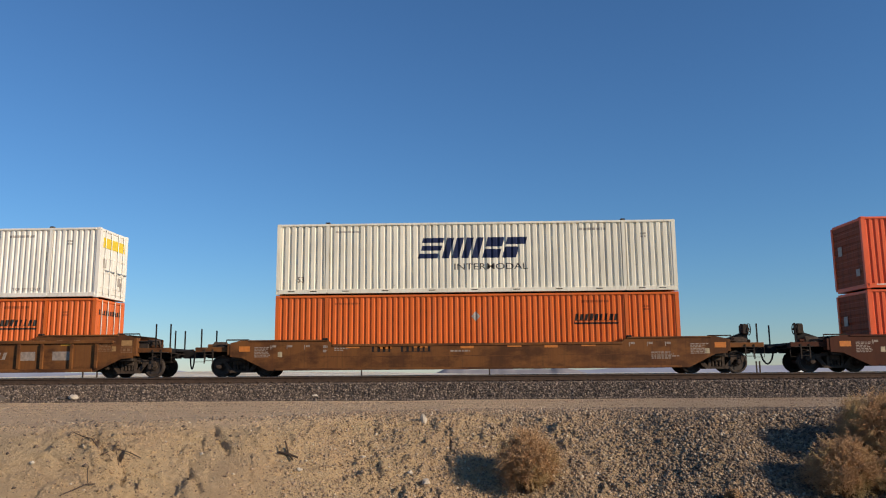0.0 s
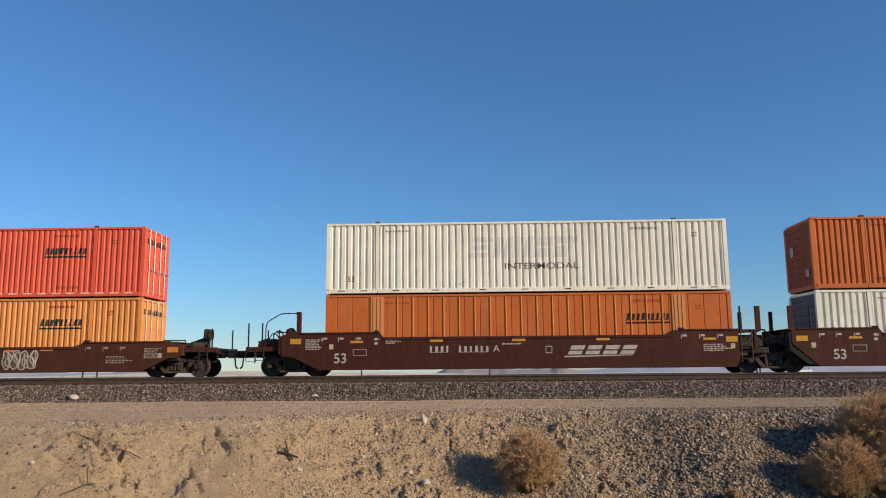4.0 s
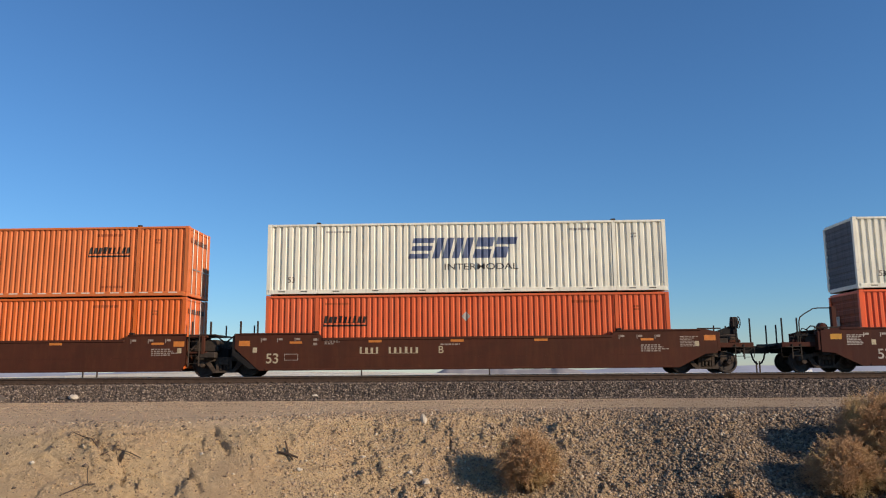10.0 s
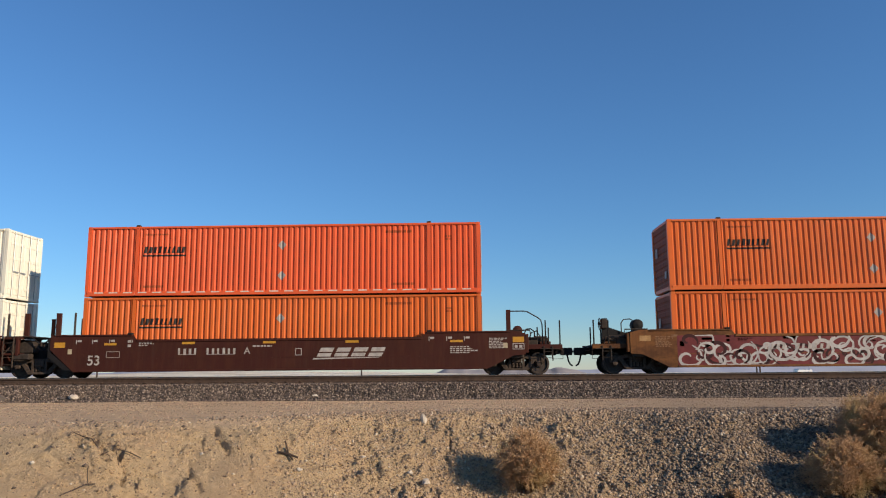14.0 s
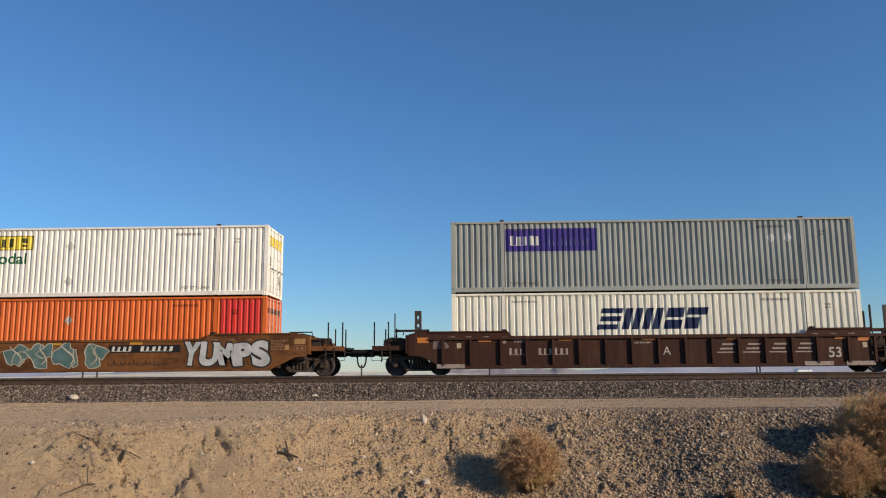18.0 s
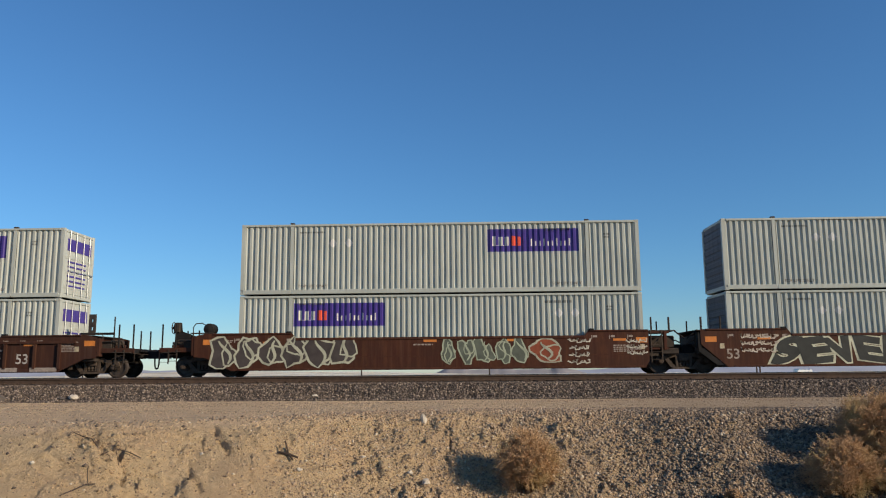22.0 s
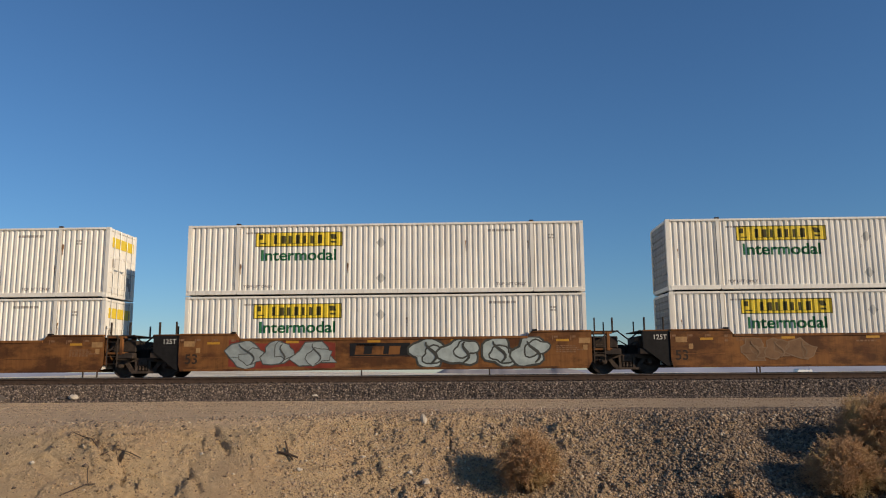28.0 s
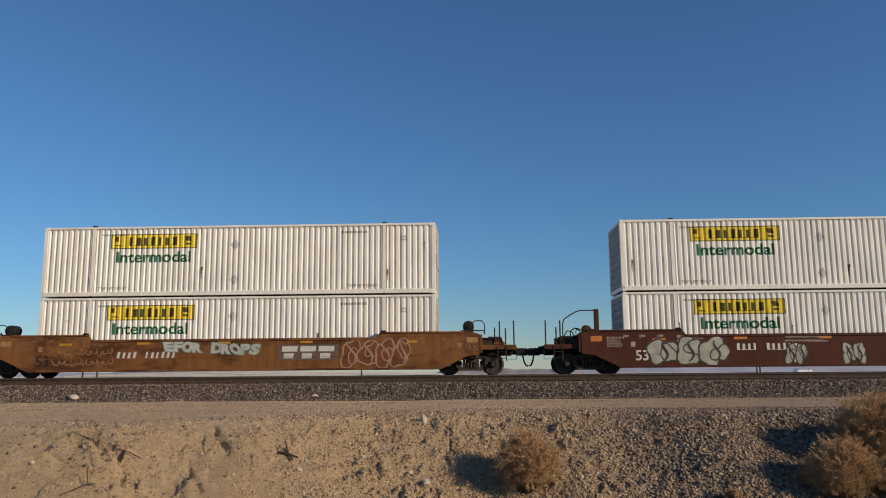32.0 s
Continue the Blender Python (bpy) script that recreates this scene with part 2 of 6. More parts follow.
def rubble(x, y):
    """How thickly broken clods cover the sand, 0 to 1."""
    across, t = along(x, y, -6.95, -16.85, -5.05, -18.6)
    r = np.exp(-(across / 0.42) ** 2) * smooth(-0.1, 0.1, t)
    across, t = along(x, y, -5.2, -16.6, -4.95, -17.1)
    r = np.maximum(r, 0.8 * np.exp(-(across / 0.22) ** 2) * smooth(-0.2, 0.2, t) * (1 - smooth(0.9, 1.3, t)))
    r = np.maximum(r, 0.75 * np.exp(-((x + 3.45) / 0.4) ** 2 - ((y + 16.35) / 0.45) ** 2))
    r = np.maximum(r, 0.55 * smooth(-4.3, -3.2, x) * smooth(0.02, 0.30, wave(x, y, 61, 0.9, 3)))
    return np.maximum(r, 0.30 * smooth(0.18, 0.42, wave(x, y, 62, 0.8, 3)))


def height(x, y):
    z = np.full_like(x, -0.72) + 0.03 * wave(x, y, 3, 2.5)
    # ballast bed of the two tracks
    z = np.maximum(z, np.minimum(-0.255, -0.255 - 0.47 * np.maximum(np.abs(y + 0.85) - 4.45, 0)))
    # bank down from the road
    c = crest(x)
    d = np.maximum(c - y, 0)
    fall = 0.56 * (np.sqrt(d * d + 0.25) - 0.5)
    rough = smooth(0.05, 1.0, d)
    gully = 0.20 * groove(x, y, (-6.95, -16.85, -5.05, -18.6), 0.14, 0.3) + 0.10 * groove(x, y, (-4.78, -16.2, -4.25, -16.95), 0.05) \
        + 0.09 * groove(x, y, (-4.85, -17.3, -4.35, -18.0), 0.05) + 0.07 * groove(x, y, (-3.6, -16.0, -3.3, -17.2), 0.12, 0.25) \
        + 0.06 * groove(x, y, (-0.42, -14.5, -0.32, -15.4), 0.03, 0.1) + 0.05 * groove(x, y, (-2.4, -15.4, -2.1, -16.6), 0.10, 0.3)
    swell = 0.10 * np.exp(-((x + 7.7) / 1.1) ** 2) + 0.10 * np.exp(-((x + 4.0) / 0.42) ** 2) * smooth(0.3, 1.2, d)
    lumps = np.clip(wave(x, y, 14, 0.16, 3) + 0.05, 0, 1)
    crumb = rubble(x, y)
    relief = 0.12 * wave(x, y, 5, 2.0, 4) + 0.09 * wave(x, y * 0.8, 9, 0.5, 4) + (0.045 + 0.24 * crumb + 0.045 * smooth(-4.0, -2.5, x) * (1 - smooth(1.5, 4, x))) * lumps \
        + 0.03 * np.abs(wave(x, y, 18, 0.28, 3)) * smooth(-6, -2, x)
    # crusted ledges that break off along the slope
    ledge = wave(x, y * 1.6, 23, 0.7, 3)
    relief = relief + 0.05 * smooth(0.02, 0.07, ledge) * smooth(-8.5, -6.5, x) * (1 - smooth(0.5, 2.5, x))
    low = -0.72 - fall + rough * (relief + swell * smooth(0.1, 1.2, d) - gully)
    ditch = -3.1 + 0.15 * wave(x, y, 12, 3.0)
    near = np.maximum(low, ditch)
    # the far side of the ditch, where the camera stands
    near = np.maximum(near, np.minimum(-1.45, -3.1 + 0.6 * (-22.5 - y)))
    z = np.where(y < c, near, z)
    # open desert beyond the track
    far = smooth(12, 90, y)
    z = z + far * (-0.35 + 0.5 * wave(x, y, 21, 45.0, 3) * smooth(20, 120, y))
    z = z + smooth(60, 150, y) * 1.5 * np.exp(-((x + 62 - 0.2 * (y - 150)) / 36) ** 2) * (1 - smooth(220, 500, y))
    return z - smooth(160, 1500, y) * 26.0


def axis(lo, hi, a, b, fine, grow=1.17):
    mid = list(np.arange(a, b, fine))
    left, right, s = [], [], fine
    while True:
        s = min(s * grow, 400)
        nl, nr = (left[-1] if left else a) - s, (right[-1] if right else mid[-1]) + s
        left.append(max(nl, lo)), right.append(min(nr, hi))
        if nl <= lo and nr >= hi:
            break
    return np.array(sorted(set(left)) + mid + sorted(set(right)))


def sheet(name, xs, ys, fn):
    X, Y = np.meshgrid(xs, ys)
    Z = fn(X, Y)
    co = np.stack([X, Y, Z], -1).reshape(-1, 3)
    nx, ny = len(xs), len(ys)
    i = (np.arange(ny - 1)[:, None] * nx + np.arange(nx - 1)[None]).ravel()
    quads = np.stack([i, i + 1, i + nx + 1, i + nx], -1)
    me = bpy.data.meshes.new(name)
    me.vertices.add(len(co)), me.loops.add(quads.size), me.polygons.add(len(quads))
    me.vertices.foreach_set("co", co.ravel())
    me.loops.foreach_set("vertex_index", quads.ravel())
    me.polygons.foreach_set("loop_start", np.arange(0, quads.size, 4))
    me.polygons.foreach_set("use_smooth", np.ones(len(quads), bool))
    me.update()
    me.validate()
    return me


def ground_material():
    n = Nodes("desert_ground", 0.95)
    v = n.coords(kind="Object")
    big = n.noise(0.35, 4, 0.55, v, 0.4, 0.62)
    mid = n.noise(2.6, 6, 0.65, v, 0.38, 0.64)
    fine = n.noise(22, 5, 0.75, v, 0.36, 0.66)
    grit = n.noise(75, 3, 0.8, v, 0.4, 0.62)
    # pale sand gives way to grey-brown gravel towards +x
    x = n.add("SeparateXYZ", Vector=v).outputs["X"]
    blend = n.add("MapRange", Value=x)
    blend.inputs["From Min"].default_value, blend.inputs["From Max"].default_value = 0.5, 6.0
    wob = n.add("Math", Value=blend.outputs[0])
    wob.operation = "MULTIPLY_ADD"
    n.t.links.new(mid, wob.inputs[1])
    wob.inputs[2].default_value = 0.0
    c = n.mix(big, (0.69, 0.48, 0.262), (0.595, 0.408, 0.221))
    c = n.mix(n.times(wob.outputs[0], 0.5), c, (0.26, 0.175, 0.105))
    c = n.mix(n.times(blend.outputs[0], 0.8), c, (0.17, 0.117, 0.076))
    c = n.mix(n.times(n.noise(1.1, 5, 0.6, v, 0.45, 0.65), 0.35), c, (0.68, 0.51, 0.28))
    # reddish patches in the sand
    c = n.mix(n.times(n.noise(0.8, 5, 0.6, n.coords((1, 0.6, 1)), 0.5, 0.66), 0.45), c, (0.62, 0.39, 0.21))
    c = n.mix(n.times(fine, 0.3), c, (0.33, 0.22, 0.13))
    c = n.mix(n.times(grit, 0.35), c, (0.42, 0.34, 0.24))
    # pale packed surface of the service road
    z = n.add("SeparateXYZ", Vector=v).outputs["Z"]
    road = n.add("MapRange", Value=z)
    road.inputs["From Min"].default_value, road.inputs["From Max"].default_value = -0.90, -0.76
    packed = n.mix(n.noise(1.0, 5, 0.65, n.coords((0.5, 2.5, 1)), 0.4, 0.64), (0.80, 0.57, 0.345), (0.58, 0.41, 0.25))
    packed = n.mix(n.times(fine, 0.35), packed, (0.36, 0.26, 0.165))
    packed = n.mix(n.times(blend.outputs[0], 0.6), packed, (0.33, 0.25, 0.175))
    c = n.mix(n.times(road.outputs[0], 0.85), c, packed)
    # darker ground under the ballast, so the gaps between stones are dark
    y = n.add("SeparateXYZ", Vector=v).outputs["Y"]
    bed = n.add("MapRange", Value=y)
    bed.inputs["From Min"].default_value, bed.inputs["From Max"].default_value = -6.75, -6.45
    c = n.mix(bed.outputs[0], c, (0.060, 0.045, 0.035))
    # pale alkali flats past the railway
    flats = n.add("MapRange", Value=y)
    flats.inputs["From Min"].default_value, flats.inputs["From Max"].default_value = 7.0, 16.0
    pale = n.mix(n.noise(0.08, 5, 0.6, n.coords((0.3, 1, 1)), 0.42, 0.62), (0.80, 0.72, 0.57), (0.58, 0.47, 0.33))
    n.colour(n.mix(flats.outputs[0], c, pale))
    h = n.add("Math", Value=fine)
    h.operation = "ADD"
    n.t.links.new(grit, h.inputs[1])
    n.bump(h.outputs[0], 0.8, 0.03)
    return n.mat


GROUND = ground_material()
ys_near = np.concatenate([axis(-400, -12, -19.6, -12.6, 0.03), [-12.3, -11.8, -11.2, -10.5, -9.5, -8.5, -7.8, -7.2], np.arange(-6.9, 5.6, 0.15), axis(5.6, 4200, 5.6, 8, 0.4)[1:]])
ys_near = np.array(sorted(set(np.round(ys_near, 4))))
ground = new("ground", sheet("ground", axis(-3500, 3500, -10.0, 9.6, 0.03, 1.1), ys_near, height))
ground.data.materials.append(GROUND)
tagged(ground, "sandy tan desert ground with an eroded gravelly bank", "ground", kind="structure")

# ---- track ----
RAIL_STEEL = plain("rusty_rail_steel", (0.082, 0.052, 0.036), 0.85, 0.0, 0.35)
RAIL_TOP = plain("polished_rail_head", (0.42, 0.42, 0.42), 0.25, 1.0, 0.1)
TIE_WOOD = plain("weathered_tie_timber", (0.085, 0.06, 0.045), 0.9, 0, 0.5)


def rail_mesh(bm):
    prof = [(-0.075, 0), (-0.075, 0.012), (-0.02, 0.03), (-0.009, 0.05), (-0.009, 0.125), (-0.035, 0.142), (-0.037, 0.172), (-0.03, 0.178),
            (0.03, 0.178), (0.037, 0.172), (0.035, 0.142), (0.009, 0.125), (0.009, 0.05), (0.02, 0.03), (0.075, 0.012), (0.075, 0)]
    a = [bm.verts.new((-300, y, z - 0.18)) for y, z in prof]
    b = [bm.verts.new((300, y, z - 0.18)) for y, z in prof]
    for i in range(len(prof)):
        j = (i + 1) % len(prof)
        bm.faces.new((a[i], a[j], b[j], b[i]))


tie = box_mesh(-0.115, 0.115, -1.3, 1.3, -0.18, 0.0, bev=0.012)
for name_y, label in ((1.295, "rusty rails of the far track, under the train"), (-3.0, "rusty rails of the near track, on dark ties")):
    track = thing("railway_track", label, "railway track", "two parallel tracks", "structure")
    for s in (-0.718, 0.718):
        r = part("rail", shared("rail", rail_mesh), RAIL_STEEL, track, (0, name_y + s, 0))
        part("rail_head", box_mesh(-300, 300, -0.029, 0.029, -0.004, 0.0005), RAIL_TOP, r, label="polished running surface")
    for i in range(-36, 37):
        part("tie", tie, TIE_WOOD, track, (i * 0.5 + random.uniform(-0.03, 0.03), name_y + random.uniform(-0.03, 0.03), -0.192 + random.uniform(-0.01, 0.004)), turn=(0, 0, random.uniform(-1, 1)))
        if name_y < 0:
            part("tie_plate", box_mesh(-0.09, 0.09, -0.16, 0.16, 0, 0.016), RAIL_STEEL, track, (i * 0.5, name_y - 0.718, -0.19))
            part("rail_anchor", box_mesh(-0.03, 0.03, -0.1, 0.1, 0, 0.05, bev=0.01), RAIL_STEEL, track, (i * 0.5 + 0.16, name_y - 0.718, -0.19))


# ---- loose stones ----
def stones(name, label, count, place, size, material, seed, flat=0.7):
    """One mesh of many small angular stones."""
    rng = np.random.RandomState(seed)
    base = np.array([(1, 0, 0), (-1, 0, 0), (0, 1, 0), (0, -1, 0), (0, 0, 1), (0, 0, -1)], float)
    tri = np.array([(0, 2, 4), (2, 1, 4), (1, 3, 4), (3, 0, 4), (2, 0, 5), (1, 2, 5), (3, 1, 5), (0, 3, 5)])
    p = place(rng, count)
    count = len(p)
    s = size[0] + (size[1] - size[0]) * rng.rand(count, 1, 1) ** 2.2
    v = base[None] * (0.65 + 0.7 * rng.rand(count, 6, 1)) + 0.28 * (rng.rand(count, 6, 3) - 0.5)
    v[:, :, 2] *= flat
    a, b = rng.rand(count) * math.tau, (rng.rand(count) - 0.5) * 1.6
    ca, sa, cb, sb = np.cos(a)[:, None], np.sin(a)[:, None], np.cos(b)[:, None], np.sin(b)[:, None]
    x, y, z = v[:, :, 0], v[:, :, 1] * cb - v[:, :, 2] * sb, v[:, :, 1] * sb + v[:, :, 2] * cb
    v = np.stack([x * ca - y * sa, x * sa + y * ca, z], -1) * s * 0.5 + p[:, None]
    faces = (tri[None] + 6 * np.arange(count)[:, None, None]).reshape(-1, 3)
    me = bpy.data.meshes.new(name)
    me.vertices.add(count * 6), me.loops.add(faces.size), me.polygons.add(len(faces))
    me.vertices.foreach_set("co", v.ravel())
    me.loops.foreach_set("vertex_index", faces.ravel())
    me.polygons.foreach_set("loop_start", np.arange(0, faces.size, 3))
    me.update()
    me.materials.append(material)
    return tagged(new(name, me), label, "stones", kind="stuff")


def stone_material(name, ramp):
    n = Nodes(name, 0.9)
    r = n.t.nodes.new("ShaderNodeNewGeometry").outputs["Random Per Island"]
    c = n.t.nodes.new("ShaderNodeValToRGB")
    n.t.links.new(r, c.inputs[0])
    while len(c.color_ramp.elements) < len(ramp):
        c.color_ramp.elements.new(0.5)
    for e, (pos, col) in zip(c.color_ramp.elements, ramp):
        e.position, e.color = pos, (*col, 1)
    c.color_ramp.interpolation = "CONSTANT"
    grain = n.noise(60, 3, 0.7, n.coords(), 0.35, 0.65)
    n.colour(n.mix(n.times(grain, 0.4), c.outputs[0], (0.1, 0.08, 0.065)))
    return n.mat


BALLAST = stone_material("ballast_stone", [(0.0, (0.072, 0.050, 0.037)), (0.25, (0.135, 0.096, 0.070)), (0.48, (0.225, 0.164, 0.12)), (0.68, (0.045, 0.032, 0.025)), (0.86, (0.37, 0.285, 0.213))])
GRAVEL = stone_material("bank_gravel", [(0.0, (0.15, 0.103, 0.069)), (0.28, (0.21, 0.149, 0.098)), (0.50, (0.075, 0.052, 0.037)), (0.76, (0.27, 0.198, 0.132)), (0.95, (0.46, 0.375, 0.275))])
TAN_GRAVEL = stone_material("tan_bank_gravel", [(0.0, (0.34, 0.235, 0.145)), (0.30, (0.43, 0.30, 0.185)), (0.58, (0.24, 0.162, 0.100)), (0.80, (0.50, 0.37, 0.24)), (0.96, (0.62, 0.51, 0.37))])
# crumbled sand, toned below the ground's colour to carry the clods' shaded sides
SAND_CLOD = stone_material("shade_toned_sand", [(0.0, (0.42, 0.29, 0.158)), (0.35, (0.31, 0.21, 0.115)), (0.62, (0.48, 0.335, 0.185)), (0.80, (0.22, 0.15, 0.085)), (0.975, (0.66, 0.55, 0.40))])
CRUST = stone_material("crusted_sand_clod", [(0.0, (0.36, 0.245, 0.135)), (0.35, (0.27, 0.18, 0.10)), (0.6, (0.43, 0.30, 0.165)), (0.85, (0.19, 0.125, 0.072))])
ROAD_STONE = stone_material("pinkish_road_gravel", [(0.0, (0.50, 0.35, 0.21)), (0.35, (0.36, 0.245, 0.145)), (0.62, (0.19, 0.13, 0.082)), (0.88, (0.62, 0.48, 0.33))])
TAN_STONE = stone_material("tan_field_stone", [(0.0, (0.46, 0.34, 0.20)), (0.45, (0.30, 0.215, 0.13)), (0.62, (0.54, 0.41, 0.25)), (0.92, (0.66, 0.56, 0.43))])


def on_ground(x, y, lift=0.0):
    return np.stack([x, y, height(x, y) + lift], -1)


def ballast_place(rng, n):
    x = rng.uniform(-19, 18, n)
    y = np.where(rng.rand(n) < 0.80, rng.uniform(-6.50, -4.95, n), rng.uniform(-4.95, -3.95, n))
    return on_ground(x, y, 0.014)


def bank_place(rng, n):
    x, d = rng.uniform(-9, 9, n), rng.uniform(-0.9, 3.4, n)
    y = crest(x) - d
    return on_ground(x, y, 0.004)[rng.rand(n) < np.clip(0.012 + smooth(1.6, 6.0, x), 0, 1)]


def tan_place(rng, n):
    """Gravel of the ground's own colour, between the sand and the grey gravel."""
    x, d = rng.uniform(-5, 7, n), rng.uniform(-0.6, 3.4, n)
    y = crest(x) - d
    thick = smooth(-4.8, -1.5, x) * (0.35 + 0.65 * smooth(-0.8, 2.0, x)) * (1 - 0.75 * smooth(3.0, 6.5, x)) * (0.6 + 0.8 * np.clip(wave(x, y, 31, 1.1, 3) + 0.3, 0, 1))
    return on_ground(x, y, 0.004)[rng.rand(n) < np.clip(thick, 0, 1)]


def rubble_place(rng, n):
    x, d = rng.uniform(-9, 1.5, n), rng.uniform(-0.1, 3.6, n)
    y = crest(x) - d
    return on_ground(x, y, -0.008)[rng.rand(n) < np.clip(1.25 * rubble(x, y), 0, 1)]


def crest_place(rng, n):
    """Gravel spilled along the edge of the road."""
    x = rng.uniform(-9, 9, n)
    y = crest(x) + 0.45 * smooth(-4.8, -3.2, x) - rng.normal(0.1, 0.30, n)
    return on_ground(x, y, 0.0)[rng.rand(n) < 0.12 + 0.88 * smooth(-4.8, -3.0, x)]


def sand_place(rng, n):
    x, d = rng.uniform(-9, 2.5, n), rng.uniform(-0.3, 3.6, n)
    y = crest(x) - d
    keep = rng.rand(n) < np.clip(0.22 * smooth(-9, -4, x) + 0.7 * smooth(-5.0, -2.5, x) + 1.3 * wave(x, y, 33, 0.8, 3), 0.08, 1)
    return on_ground(x, y, -0.006)[keep]


def road_place(rng, n):
    x, u = rng.uniform(-15, 15, n), rng.rand(n)
    y = -6.5 + (crest(x) + 6.5) * u
    rut = smooth(0.0, 0.25, wave(x * 0.25, y, 71, 1.2, 3)) + 0.25
    return on_ground(x, y, 0.0)[rng.rand(n) < rut]


stones("ballast", "grey-brown crushed stone ballast along the track", 38000, ballast_place, (0.045, 0.105), BALLAST, 1, 0.85)
stones("bank_gravel", "loose tan and grey gravel on the bank", 62000, bank_place, (0.035, 0.105), GRAVEL, 2, 0.8)
stones("tan_gravel", "loose tan gravel and clods on the bank", 44000, tan_place, (0.028, 0.085), TAN_GRAVEL, 10, 0.75)
stones("edge_gravel", "coarse gravel spilled along the road's edge", 7000, crest_place, (0.03, 0.085), TAN_GRAVEL, 8, 0.8)
stones("bank_rocks", "scattered pale rocks on the sandy bank", 420, bank_place, (0.05, 0.11), TAN_STONE, 4)
stones("bank_grit", "fine tan grit on the sandy bank", 16000, sand_place, (0.016, 0.04), SAND_CLOD, 6)
stones("sand_clods", "crumbled clods of sand on the bank", 17000, sand_place, (0.028, 0.075), SAND_CLOD, 7, 0.6)
stones("broken_clods", "broken clods of crusted sand in the rills", 13000, rubble_place, (0.03, 0.085), CRUST, 9, 0.6)
stones("road_gravel", "fine gravel on the dirt service road", 26000, road_place, (0.02, 0.065), ROAD_STONE, 3, 0.5)


# ---- plants, rocks and litter on the bank ----
def ground_at(x, y):
    return float(height(np.array([x]), np.array([y]))[0])


def twig_material(name, tan, olive):
    n = Nodes(name, 0.9)
    r = n.t.nodes.new("ShaderNodeNewGeometry").outputs["Random Per Island"]
    c = n.mix(r, tan, shade(tan, 0.6))
    n.colour(n.mix(n.noise(1.6, 3, 0.6, n.coords(), 0.5, 0.66), c, olive))
    return n.mat


TWIGS = twig_material("dry_tumbleweed_twigs", (0.55, 0.335, 0.170), (0.45, 0.34, 0.15))
DEAD_WOOD = plain("dead_wood", (0.085, 0.06, 0.045), 0.9, 0, 0.4)
STEMS = plain("woody_stems", (0.16, 0.09, 0.045), 0.9, 0, 0.4)


def strips(paths, radius):
    """Three-sided tapered twigs as arrays; paths has the shape (n, k, 3)."""
    n, k, _ = paths.shape
    d = np.gradient(paths, axis=1)
    d /= np.linalg.norm(d, axis=2, keepdims=True) + 1e-9
    u = np.cross(d, np.array([0.31, 0.52, 0.80]))
    u /= np.linalg.norm(u, axis=2, keepdims=True) + 1e-9
    w = np.cross(d, u)
    r = radius[:, None, None] * np.linspace(1.0, 0.35, k)[None, :, None]
    ring = np.stack([paths + r * (math.cos(a) * u + math.sin(a) * w) for a in (0, 2.094, 4.189)], 2)
    co = ring.reshape(-1, 3)
    base = (np.arange(n)[:, None, None] * k + np.arange(k - 1)[None, :, None]) * 3
    q = np.stack([np.stack([base[..., 0] + j, base[..., 0] + (j + 1) % 3, base[..., 0] + 3 + (j + 1) % 3, base[..., 0] + 3 + j], -1) for j in range(3)], 2)
    return co, q.reshape(-1, 4)


def twig_mesh(paths, radius, material):
    co, quads = strips(paths, radius)
    me = bpy.data.meshes.new("twigs")
    me.vertices.add(len(co)), me.loops.add(quads.size), me.polygons.add(len(quads))
    me.vertices.foreach_set("co", co.ravel())
    me.loops.foreach_set("vertex_index", quads.ravel())
    me.polygons.foreach_set("loop_start", np.arange(0, quads.size, 4))
    me.update()
    me.materials.append(material)
    return me


def branch(rng, starts, dirs, lengths, k, bend, lift):
    """Curving lines from their starts along their directions."""
    n = len(starts)
    pts, p, d = [starts], starts.copy(), dirs / np.linalg.norm(dirs, axis=1, keepdims=True)
    for i in range(k - 1):
        d = d + bend * rng.normal(size=(n, 3)) + np.array([0, 0, lift])
        d /= np.linalg.norm(d, axis=1, keepdims=True)
        p = p + d * (lengths / (k - 1))[:, None]
        pts.append(p)
    return np.stack(pts, 1)


